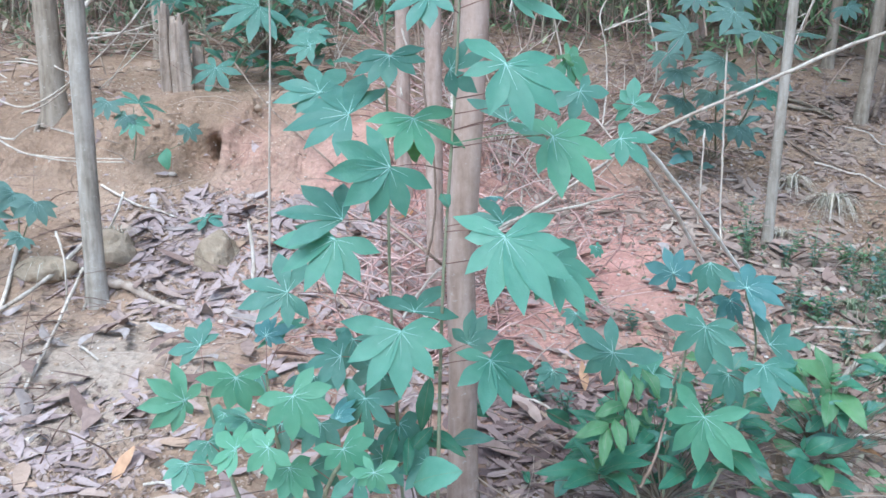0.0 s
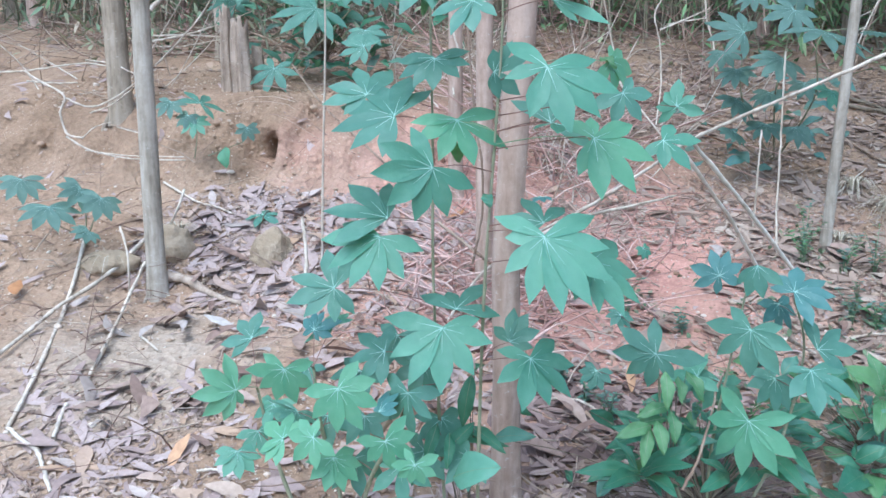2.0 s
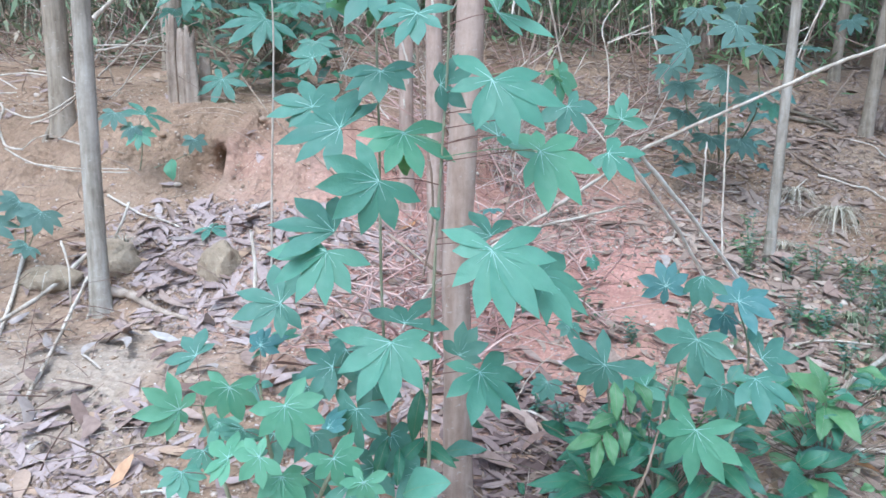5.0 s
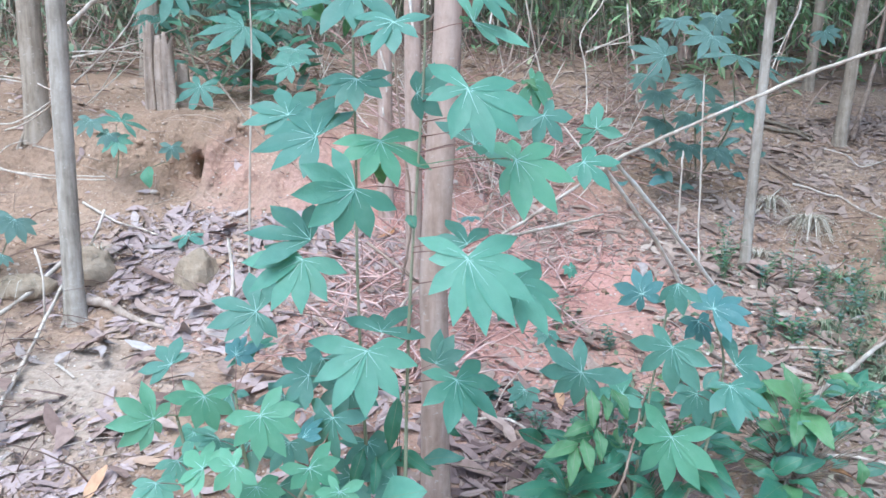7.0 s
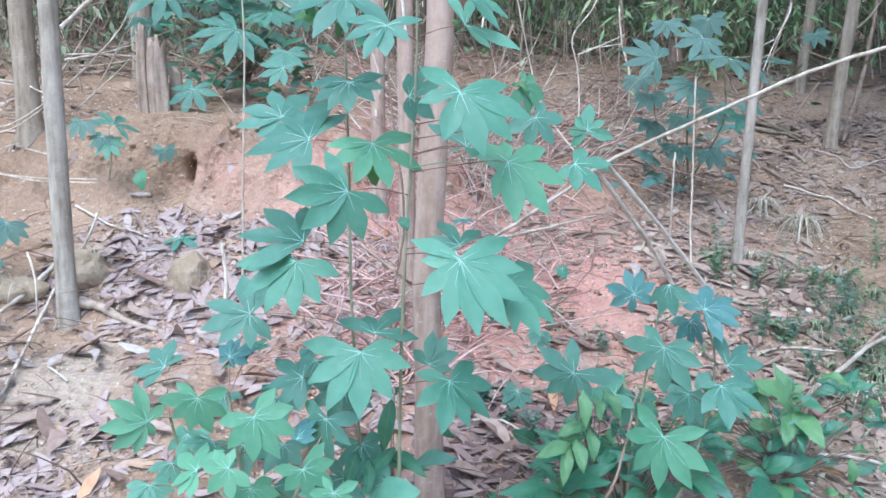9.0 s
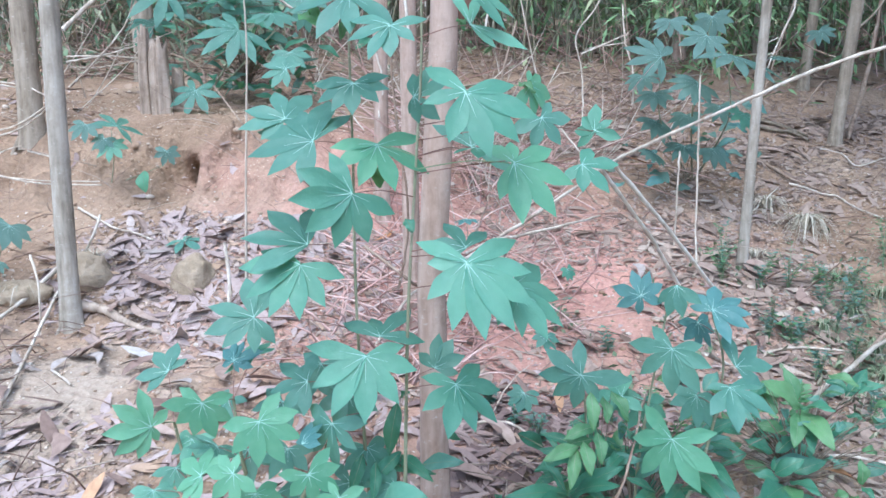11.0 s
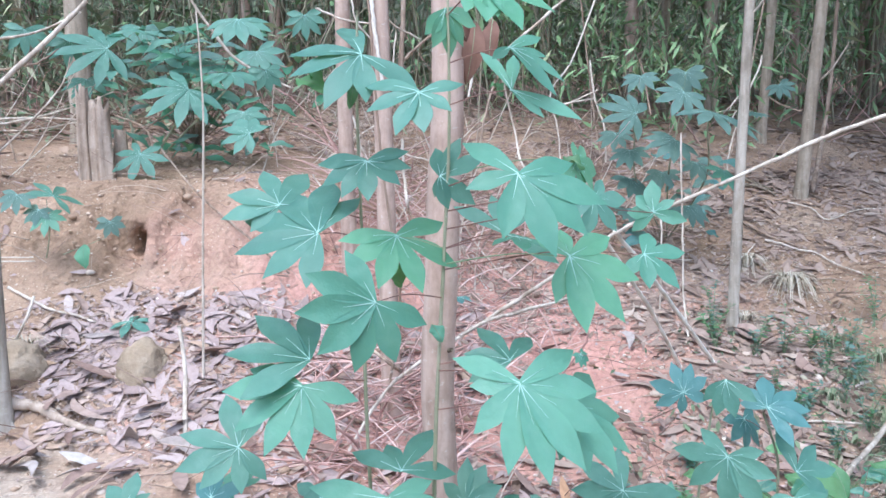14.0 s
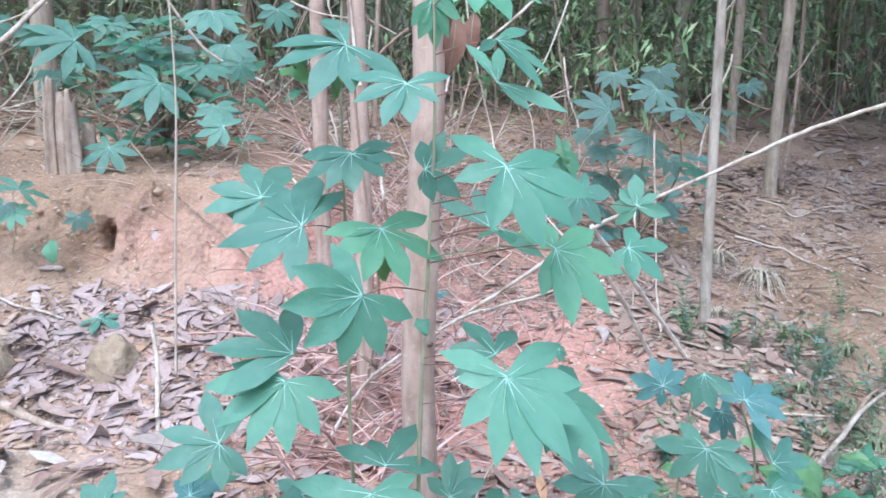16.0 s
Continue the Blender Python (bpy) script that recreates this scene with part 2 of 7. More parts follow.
DEAD_BROWN = dead_leaf_material("fallen_leaf_brown", (0.24, 0.16, 0.13), (0.42, 0.32, 0.27))
DEAD_ORANGE = dead_leaf_material("fallen_leaf_orange", (0.4, 0.2, 0.09), (0.55, 0.34, 0.2))
DEAD_RUST = dead_leaf_material("hanging_leaf_rust", (0.1, 0.05, 0.035), (0.21, 0.115, 0.08))
DEAD_WHITE = dead_leaf_material("fallen_leaf_white", (0.55, 0.51, 0.48), (0.64, 0.6, 0.57))
DEAD_GREY = dead_leaf_material("fallen_leaf_bleached", (0.34, 0.285, 0.255), (0.45, 0.4, 0.37))


# ---- helpers for shapes ----
def part(name, bm, mat, parent=None, label="", smooth=True):
    me = bpy.data.meshes.new(name)
    bm.to_mesh(me)
    bm.free()
    if smooth:
        for p in me.polygons:
            p.use_smooth = True
    me.materials.append(mat)
    ob = new(name, me)
    if parent:
        ob.parent = parent
    return tagged(ob, label)


def mesh_of(name, verts, faces, mat, smooth=True):
    me = bpy.data.meshes.new(name)
    me.from_pydata(verts, [], faces)
    me.materials.append(mat)
    if smooth:
        me.polygons.foreach_set("use_smooth", [True] * len(me.polygons))
    me.update()
    return me


def smoothed(points, steps=4):
    """A soft curve through the points."""
    p = [Vector(q) for q in points]
    if len(p) < 3:
        return p
    out = []
    for i in range(len(p) - 1):
        a, b, c, d = p[max(i - 1, 0)], p[i], p[i + 1], p[min(i + 2, len(p) - 1)]
        for s in range(steps):
            u = s / steps
            out.append(0.5 * (2 * b + (c - a) * u + (2 * a - 5 * b + 4 * c - d) * u * u + (3 * b - a - 3 * c + d) * u ** 3))
    return out + [p[-1]]


def tube(bm, points, r0, r1, sides=8, knobs=0.0, rng=None):
    """A round, tapering tube along the points, added to bm."""
    rings, up = [], Vector((0.3, 0.9, 0.1))
    count = len(points)
    for i, p in enumerate(points):
        p = Vector(p)
        along = (Vector(points[min(i + 1, count - 1)]) - Vector(points[max(i - 1, 0)])).normalized()
        side = along.cross(up if abs(along.dot(up)) < 0.95 else Vector((1, 0, 0))).normalized()
        other = along.cross(side)
        r = r0 + (r1 - r0) * i / max(count - 1, 1)
        if knobs and rng:
            r *= 1 + rng.uniform(-knobs, knobs)
        rings.append([bm.verts.new(p + r * (math.cos(2 * math.pi * k / sides) * side + math.sin(2 * math.pi * k / sides) * other)) for k in range(sides)])
    for a, b in zip(rings, rings[1:]):
        for k in range(sides):
            bm.faces.new((a[k], a[(k + 1) % sides], b[(k + 1) % sides], b[k]))
    bm.faces.new(rings[0])
    bm.faces.new(rings[-1][::-1])


# ---- the ground: a clay hillside with a cut bank ----
def ease(a, b, v):
    u = min(max((v - a) / (b - a), 0.0), 1.0)
    return u * u * (3 - 2 * u)


PROFILE_EAST = ((-60, -2.0), (-6, -0.1), (0, 0.0), (1.4, 0.05), (2.4, 0.29), (3.1, 0.38), (4.1, 0.72), (5.84, 1.27), (7.0, 1.7), (9.0, 2.15), (14, 2.9), (30, 5.2), (60, 8.0))
PROFILE_WEST = ((-60, -2.0), (-6, -0.1), (0, 0.0), (1.4, 0.05), (2.4, 0.3), (3.4, 0.56), (4.3, 0.98), (4.72, 1.42), (5.2, 1.5), (6.0, 1.63), (7.0, 1.83), (9.0, 2.2), (14, 2.9), (30, 5.2), (60, 8.0))


def along_profile(profile, y):
    for (a, za), (b, zb) in zip(profile, profile[1:]):
        if y <= b:
            return za + (zb - za) * (y - a) / (b - a)
    return profile[-1][1]


def height(x, y):
    west = 1 - ease(-0.7, 0.6, x)
    soft = 0.0
    for d in (-0.12, 0.0, 0.12):
        soft += (west * along_profile(PROFILE_WEST, y + d) + (1 - west) * along_profile(PROFILE_EAST, y + d)) / 3
    soft -= 0.07 * math.exp(-((x + 1.5) / 0.4) ** 2 - ((y - 3.35) / 0.3) ** 2)
    near = 1.0 if abs(x) < 12 and abs(y) < 15 else 0.3
    return soft + near * (0.07 * noise.noise((x * 0.9, y * 0.9, 3.1)) + 0.03 * noise.noise((x * 3.1, y * 3.1, 7.7)) + 0.012 * noise.noise((x * 9, y * 9, 1.3)))


def lines(lo, fine_lo, fine_hi, hi, step):
    out = list(np.arange(fine_lo, fine_hi, step))
    v, s = fine_hi, step
    while v < hi:
        out.append(v)
        s *= 1.25
        v += s
    v, s = fine_lo, step
    while v > lo:
        s *= 1.25
        v -= s
        out.insert(0, v)
    return out


gx, gy = lines(-70, -3.0, 4.2, 70, 0.04), lines(-60, 1.6, 8.0, 70, 0.035)


def ground_vertex(x, y):
    """The bank's cut face is ragged, and a burrow opens in it."""
    z = height(x, y)
    face = ease(4.15, 4.4, y) * (1 - ease(4.75, 5.0, y)) * (1 - ease(-0.6, 0.3, x))
    push = 0.13 * face * noise.noise((x * 5.5, z * 3.0, 4.0)) + 0.085 * face * noise.noise((x * 13, z * 5.0, 9.0))
    push += 0.34 * math.exp(-((x + 1.262 + 0.03 * noise.noise((x * 9, z * 16, 2.0))) / 0.036) ** 2 - ((z - 1.13) / 0.07) ** 2) + 0.06 * math.exp(-((x + 1.3) / 0.1) ** 2 - ((z - 1.08) / 0.12) ** 2)
    return (x, y + push, z)


gverts = [ground_vertex(x, y) for y in gy for x in gx]
gw = len(gx)
gfaces = [(j * gw + i, j * gw + i + 1, (j + 1) * gw + i + 1, (j + 1) * gw + i) for j in range(len(gy) - 1) for i in range(gw - 1)]
ground = new("ground", mesh_of("ground", gverts, gfaces, SOIL))
tagged(ground, "orange clay hillside with a cut bank and scattered leaf litter", "ground", kind="structure")


def on_ground(x, y, lift=0.0):
    return Vector((x, y, height(x, y) + lift))


# ---- trees of the plantation ----
def tree(x, y, radius, mat, label, tall=6.5, lean=(0.0, 0.0), bend=0.03, seed=0, flare=1.35, limb=None, crook=()):
    """A slender plantation trunk that rises out of sight, with its root flare and bark ridges."""
    rng = random.Random(seed)
    base = on_ground(x, y, -0.05)
    top = new("tree")
    top.location = base
    tagged(top, label, "tree", "plantation trees")
    for k in range(3 if y < 8 else 0):
        a = 2 * math.pi * (k / 3) + seed
        bm = bmesh.new()
        foot = Vector((math.cos(a), math.sin(a), 0))
        end = on_ground(x + foot.x * radius * 1.9, y + foot.y * radius * 1.9, -0.015) - base
        tube(bm, smoothed((foot * radius * 0.5 + Vector((0, 0, 0.11)), foot * radius * 1.15 + Vector((0, 0, 0.05)), end), 4), radius * 0.3, radius * 0.12, 8)
        part("root", bm, mat, top)
    if limb:
        bm = bmesh.new()
        h, far, rise = limb
        tube(bm, smoothed(((lean[0] * h, 0, h), (lean[0] * h + far * 0.5, -0.02, h + rise * 0.35), (lean[0] * h + far, -0.03, h + rise)), 5), radius * 0.24, radius * 0.09, 7)
        part("limb", bm, mat, top)
    bm = bmesh.new()
    rows, sides, rings = 46, 14, []
    for i in range(rows):
        h = tall * (i / (rows - 1)) ** 1.25
        r = radius * (1 - 0.45 * h / tall) * (1 + (flare - 1) * math.exp(-h / 0.09))
        cx = lean[0] * h + bend * math.sin(h * 1.1 + seed)- bend * math.sin(seed)
        cy = lean[1] * h + bend * math.cos(h * 0.9 + seed) - bend * math.cos(seed)
        for (ha, xa), (hb, xb) in zip(crook, crook[1:]):
            if ha <= h < hb:
                cx += xa + (xb - xa) * ease(ha, hb, h)
        ring = []
        for k in range(sides):
            a = 2 * math.pi * k / sides
            w = 1 + 0.06 * noise.noise((math.cos(a) * 1.5 + seed, math.sin(a) * 1.5, h * 2.2)) + 0.02 * rng.uniform(-1, 1)
            ring.append(bm.verts.new((cx + r * w * math.cos(a), cy + r * w * math.sin(a), h)))
        rings.append(ring)
    for a, b in zip(rings, rings[1:]):
        for k in range(sides):
            bm.faces.new((a[k], a[(k + 1) % sides], b[(k + 1) % sides], b[k]))
    bm.faces.new(rings[-1])
    part("trunk", bm, mat, top)
    return top


frng0 = random.Random(2)
nearest = tree(0.083, 2.28, 0.043, BARK, "slender tan plantation trunk standing behind the cassava", lean=(0.012, 0), seed=1, bend=0.006, crook=((0.0, -0.012), (0.38, -0.02), (0.8, -0.034), (1.1, -0.023), (1.5, -0.008), (7.0, 0.0)))
for h, a, far in ((1.34, -62, 0.03), (1.62, -118, 0.022), (0.86, -75, 0.018)):
    out = Vector((math.cos(radians(a)), math.sin(radians(a)), 0))
    stub = bmesh.new()
    tube(stub, smoothed((out * 0.025 + Vector((0.012 * h - 0.02, 0, h)), out * 0.04 + Vector((0.012 * h - 0.02, 0, h + 0.006)), out * (0.042 + far) + Vector((0.012 * h - 0.02, 0, h + far * 0.7))), 4), 0.0085, 0.0035, 8, 0.15, frng0)
    part("branch_stub", stub, BARK_DARK, nearest, "dark broken branch stub")
tree(-0.025, 3.5, 0.038, BARK, "tan plantation trunk with pale dry bark strips", lean=(-0.005, 0), seed=2, bend=0.008)
tree(-0.2, 4.3, 0.04, BARK, "tan plantation trunk on the clay slope", seed=3, bend=0.01)
tree(-1.508, 3.46, 0.042, BARK_GREY, "smooth pale grey trunk rising from leaf litter", lean=(0.0, 0), seed=4, bend=0.008)
tree(1.675, 4.1, 0.0265, BARK_GREY, "smooth pale grey trunk on the littered slope", lean=(0.02, 0), seed=5, bend=0.01, limb=(1.55, 0.12, 0.2))
tree(3.0, 5.84, 0.045, BARK_PALE, "tan trunk leaning slightly above the slope", lean=(0.07, 0), seed=6, bend=0.01, limb=(0.85, 0.25, 0.3))
tree(3.28, 7.0, 0.044, BARK_PALE, "tan trunk in the thicket edge", lean=(0.05, 0), seed=7, bend=0.02)
tree(-2.19, 4.62, 0.066, BARK_PALE, "tan trunk beside the clay bank", seed=8, bend=0.01)
tree(-2.2, 6.5, 0.085, BARK_PALE, "tan trunk above the clay bank", seed=9, bend=0.01)
tree(2.8, 9.0, 0.08, BARK, "brown trunk at the forest edge", lean=(0.02, 0), seed=10)

# trunks deeper in the forest
frng = random.Random(5)
for k in range(60):
    fx = frng.uniform(-8.5, 11.5)
    fy = frng.uniform(8.6, 16.0)
    tree(fx, fy, frng.uniform(0.045, 0.085), frng.choice((BARK_DARK, BARK_PALE, BARK)), "dim slender trunk inside the forest", tall=8,
         lean=(frng.uniform(-0.04, 0.05), 0), seed=20 + k)


# ---- cassava ----
DROOP = 0.2


def blade_points(length, width, rows, fold, sway, droop):
    """Rows of five points along a pointed lobe, from its narrow foot to its tip, along +Y."""
    out = []
    for i in range(rows + 1):
        u = i / rows
        w = width * (0.12 * (1 - u) + 1.5 * (u ** 1.06) * max(1 - u ** 2.4, 0)) * (1 - 0.38 * ease(0.62, 1.0, u))
        z = -droop * length * u * u
        x = sway * length * u * u
        out.append([(x + w * s, length * u, z + fold * w * abs(s) ** 1.3 - 0.04 * length * u * (1 - u)) for s in (-0.5, -0.27, 0.0, 0.27, 0.5)])
    return out


def fan(count, spread, length):
    """Lobes spread evenly over an angle: (degrees from the middle, length)."""
    turns = [-spread / 2 + spread * i / max(count - 1, 1) for i in range(count)]
    return [(a, length * (1 - 0.32 * (abs(a) / 130) ** 2)) for a in turns]


def cassava_blade(lobes, seed):
    rng = random.Random(seed)
    bm = bmesh.new()
    for i, (turn_deg, long, *slim) in enumerate(lobes):
        turn = Matrix.Rotation(-radians(turn_deg), 3, "Z") @ Matrix.Rotation(radians(rng.uniform(-8, 8)), 3, "Y")
        grid = blade_points(long, long * rng.uniform(0.55, 0.63) * (0.094 / max(long, 0.06)) ** 0.36 * (slim[0] if slim else 1.0), 12, rng.uniform(0.06, 0.24), rng.uniform(-0.03, 0.03), DROOP * rng.uniform(0.85, 1.15))
        lift = Vector((0, 0, 0.0006 * i))
        rows = [[bm.verts.new(turn @ Vector(p) + lift) for p in row] for row in grid]
        for a, b in zip(rows, rows[1:]):
            for k in range(4):
                bm.faces.new((a[k], a[k + 1], b[k + 1], b[k]))
        spine = [(turn @ Vector(row[2]) + lift, turn @ Vector((1, 0, 0))) for row in grid[:6]]
        strip = []
        for n, (p, side) in enumerate(spine):
            w = 0.0009 * (1 - n / len(spine)) ** 1.7 + 0.00012
            q = p + Vector((0, 0, 0.0012))
            strip.append((bm.verts.new(q - side * w), bm.verts.new(q + Vector((0, 0, 0.0006))), bm.verts.new(q + side * w)))
        for a, b in zip(strip, strip[1:]):
            bm.faces.new((a[0], a[1], b[1], b[0])).material_index = 1
            bm.faces.new((a[1], a[2], b[2], b[1])).material_index = 1
    for v in bmesh.ops.create_icosphere(bm, subdivisions=1, radius=0.0024, matrix=Matrix.Translation((0, 0, 0.001)))["verts"]:
        for f in v.link_faces:
            f.material_index = 1
    return bm


def stem_point(stems, at, drop):
    """The place on the nearest stem from which a leaf's stalk starts."""
    best = None
    for stem in stems:
        for a, b in zip(stem, stem[1:]):
            for s in range(6):
                q = Vector(a).lerp(Vector(b), s / 5)
                d = abs(q.z - (at.z - drop)) * 1.6 + math.hypot(q.x - at.x, q.y - at.y)
                if best is None or d < best[0]:
                    best = (d, q)
    return best[1]


leaf_count = [0]


def leaf(plant, at, turn, lobes, tone, drop=0.02, stalk=None):
    """One palmate leaf of a plant with its veins and stalk."""
    top, stems = plant
    leaf_count[0] += 1
    bm = cassava_blade(lobes, leaf_count[0])
    ob = part("leaf", bm, LEAVES[tone], top)
    place = pose(*at, *turn)
    ob.matrix_basis = Matrix.Translation(-top.location) @ place
    ob.data.materials.append(VEIN)
    foot = stem_point(stems, Vector(at), drop)
    back = place.inverted()
    end = Vector(at)
    mid = foot.lerp(end, 0.55) + Vector((0, 0, 0.05 * (foot - end).length))
    bm = bmesh.new()
    tube(bm, [back @ q for q in smoothed((foot, mid, end), 5)], 0.0013, 0.0008, 6)
    part("petiole", bm, (PETIOLE if (leaf_count[0] % 4 or tone < 2) else PETIOLE_GREEN) if stalk is None else stalk, ob, "thin leaf stalk")
    return ob


def cassava(base, stems, radius, label, mat=STEM):
    """A cassava plant: its stems; the leaves are added by leaf()."""
    top = new("cassava_plant")
    top.location = base
    tagged(top, label, "plant", "cassava plants")
    rng = random.Random(len(label))
    for stem in stems:
        bm = bmesh.new()
        pts = [p - Vector(base) for p in smoothed(stem, 8)]
        tube(bm, pts, radius, radius * 0.45, 9, 0.13, rng)
        part("stem", bm, mat, top, "knotty green-brown stem")
    return top, [smoothed(s, 6) for s in stems]


def shrub(x, y, label):
    """A low shrub: a short woody foot; leaves and twigs are added by shrub_leaf()."""
    top = new("shrub")
    top.location = on_ground(x, y)
    tagged(top, label, "shrub", "low shrubs")
    bm = bmesh.new()
    tube(bm, smoothed(((0, 0, -0.03), (0.004, 0.003, 0.05), (0, 0, 0.11)), 4), 0.006, 0.004, 7)
    part("stem", bm, TWIG, top)
    return top


def shrub_leaf(top, foot, tip, wide, mat, twig=True):
    """One pointed oval leaf from foot to tip on its own twig."""
    leaf_count[0] += 1
    rng = random.Random(leaf_count[0])
    foot, tip = Vector(foot), Vector(tip)
    long = (tip - foot).length
    bm = bmesh.new()
    rows = []
    for i in range(11):
        u = i / 10
        w = long * wide * (math.sin(math.pi * (u ** 0.85)) ** 0.85 * 0.5 + 0.006)
        z = 0.09 * long * math.sin(math.pi * u)
        rows.append([bm.verts.new((w * s * (1 + 0.04 * rng.uniform(-1, 1)), long * u, z + 0.22 * w * abs(s) ** 1.4 + 0.006 * math.sin(9 * u + 3 * s) * abs(s))) for s in (-1, -0.5, 0, 0.5, 1)])
    for a, b in zip(rows, rows[1:]):
        for k in range(4):
            bm.faces.new((a[k], a[k + 1], b[k + 1], b[k]))
    vein = [(r[2].co.copy(), 0.0009 * (1 - 0.8 * i / 10)) for i, r in enumerate(rows)]
    strip = [(bm.verts.new(p + Vector((-w, 0, 0.0009))), bm.verts.new(p + Vector((w, 0, 0.0009)))) for p, w in vein]
    for a, b in zip(strip, strip[1:]):
        bm.faces.new((a[0], a[1], b[1], b[0])).material_index = 1
    ob = part("leaf", bm, mat, top)
    ob.data.materials.append(PETIOLE_GREEN)
    along = (tip - foot).normalized()
    up = (Vector((rng.uniform(-0.3, 0.3), -0.75, 0.75)) - along * along.dot(Vector((0, -0.75, 0.75)))).normalized()
    side = along.cross(up).normalized()
    up = side.cross(along)
    m = Matrix((side, along, up)).transposed().to_4x4()
    m.translation = foot
    ob.matrix_basis = Matrix.Translation(-top.location) @ m
    if not twig:
        return ob
    back = m.inverted()
    start = top.location + Vector((0, 0, 0.08))
    bm = bmesh.new()
    tube(bm, [back @ q for q in smoothed((start, start.lerp(foot, 0.6) + Vector((0, 0, 0.03)), foot), 4)], 0.0018, 0.0009, 6)
    part("twig", bm, BARK_DARK, ob)
    return ob


MAIN = cassava(on_ground(0.0, 1.76), [
    [on_ground(0.0, 1.76, -0.03), (0.0, 1.75, 0.6), (0.008, 1.73, 1.03), (0.025, 1.72, 1.35), (0.036, 1.72, 1.567), (0.034, 1.71, 1.82)],
    [on_ground(-0.06, 1.86, -0.03), (-0.09, 1.84, 0.6), (-0.108, 1.81, 1.03), (-0.11, 1.8, 1.35), (-0.114, 1.79, 1.6), (-0.11, 1.77, 1.76)],
], 0.0046, "tall cassava plant with broad teal-green palmate leaves")
LOW = cassava(on_ground(-0.33, 1.86), [
    [on_ground(-0.33, 1.86, -0.03), (-0.34, 1.86, 0.45), (-0.38, 1.84, 0.66), (-0.4, 1.86, 0.8)],
    [on_ground(-0.35, 1.88, -0.03), (-0.27, 1.82, 0.5), (-0.2, 1.76, 0.66), (-0.17, 1.75, 0.74)],
    [on_ground(-0.37, 1.9, -0.03), (-0.5, 1.9, 0.5), (-0.56, 1.92, 0.72)],
], 0.007, "low cassava plant with fresh light-green leaves")
EAST = cassava(on_ground(0.62, 2.12), [
    [on_ground(0.62, 2.12, -0.03), (0.62, 2.12, 0.5), (0.65, 2.12, 0.75), (0.69, 2.13, 1.0)],
    [on_ground(0.6, 2.1, -0.03), (0.5, 2.12, 0.5), (0.46, 2.1, 0.75)],
    [on_ground(0.66, 2.1, -0.03), (0.78, 2.1, 0.5), (0.83, 2.1, 0.78), (0.8, 2.12, 0.93)],
], 0.0052, "young cassava plant with dark bluish-green leaves")
leaf(MAIN, (0.123, 1.570, 1.175), (-53, 0, -176), ((-121, 0.122, 0.95), (-84, 0.128, 0.9), (-56, 0.150, 0.9), (-34, 0.156, 0.9), (-12, 0.150, 0.95), (14, 0.132, 0.95), (48, 0.102), (92, 0.075), (123, 0.109, 0.9)), 1)
leaf(MAIN, (0.217, 1.640, 1.115), (-37, 19, -122), ((-82, 0.146), (-45, 0.127), (-12, 0.134), (19, 0.126), (45, 0.112), (77, 0.103)), 1)
leaf(MAIN, (0.125, 1.660, 1.189), (30, -22, 39), ((-72, 0.077), (-28, 0.077), (20, 0.098), (79, 0.080)), 0)
leaf(MAIN, (-0.091, 1.570, 1.305), (107, -132, 6), ((-114, 0.095), (-69, 0.097), (-29, 0.105), (3, 0.110), (36, 0.115), (67, 0.109), (106, 0.088)), 1)
leaf(MAIN, (-0.213, 1.710, 1.144), (-49, 0, 174), ((-81, 0.095), (-36, 0.105), (-4, 0.116), (27, 0.122), (60, 0.128), (91, 0.138), (114, 0.105)), 1)
leaf(MAIN, (-0.202, 1.740, 1.182), (29, -27, 60), ((-63, 0.132), (-20, 0.141), (21, 0.147), (60, 0.132)), 0)
leaf(MAIN, (-0.341, 1.840, 0.999), (-11, -46, 109), ((-119, 0.077), (-83, 0.082), (-37, 0.095), (-5, 0.116), (33, 0.117), (86, 0.124), (126, 0.096)), 0)
leaf(MAIN, (-0.053, 1.720, 1.388), (-42, 8, -151), ((-103, 0.119), (-49, 0.119), (2, 0.110), (42, 0.105), (76, 0.100), (110, 0.095)), 2)
leaf(MAIN, (-0.179, 1.700, 1.396), (12, -36, 64), ((-103, 0.104), (-60, 0.112), (-24, 0.139), (10, 0.157), (42, 0.164), (73, 0.172), (99, 0.127)), 0)
leaf(MAIN, (-0.248, 1.780, 1.439), (41, -20, 36), ((-100, 0.068), (-67, 0.097), (-31, 0.093), (21, 0.104), (62, 0.120), (123, 0.055)), 0)
leaf(MAIN, (-0.099, 1.720, 1.510), (-44, 10, 176), ((-108, 0.074), (-76, 0.072), (-45, 0.071), (3, 0.075), (40, 0.076), (75, 0.082), (110, 0.089)), 0)
leaf(MAIN, (-0.020, 1.604, 1.609), (-41, -3, 164), ((-125, 0.074), (-65, 0.059), (-15, 0.078), (17, 0.084), (68, 0.082), (115, 0.112)), 0)
leaf(MAIN, (-0.105, 1.720, 1.681), (-25, -31, 134), ((-106, 0.118), (-59, 0.108), (-27, 0.128), (23, 0.118), (52, 0.124), (114, 0.134)), 0)
leaf(MAIN, (0.030, 1.720, 1.753), (-78, 12, -145), ((-69, 0.076), (-25, 0.067), (5, 0.077), (35, 0.069), (55, 0.059)), 2)
leaf(MAIN, (0.077, 1.600, 1.763), (-30, 5, -165), ((-60, 0.109), (-10, 0.114), (9, 0.088), (18, 0.104), (41, 0.086)), 2)
leaf(MAIN, (0.125, 1.660, 1.683), (-51, 0, -165), ((-123, 0.093, 0.65), (-86, 0.070, 0.6), (-62, 0.102, 0.65), (-38, 0.104, 0.6), (58, 0.040)), 1)
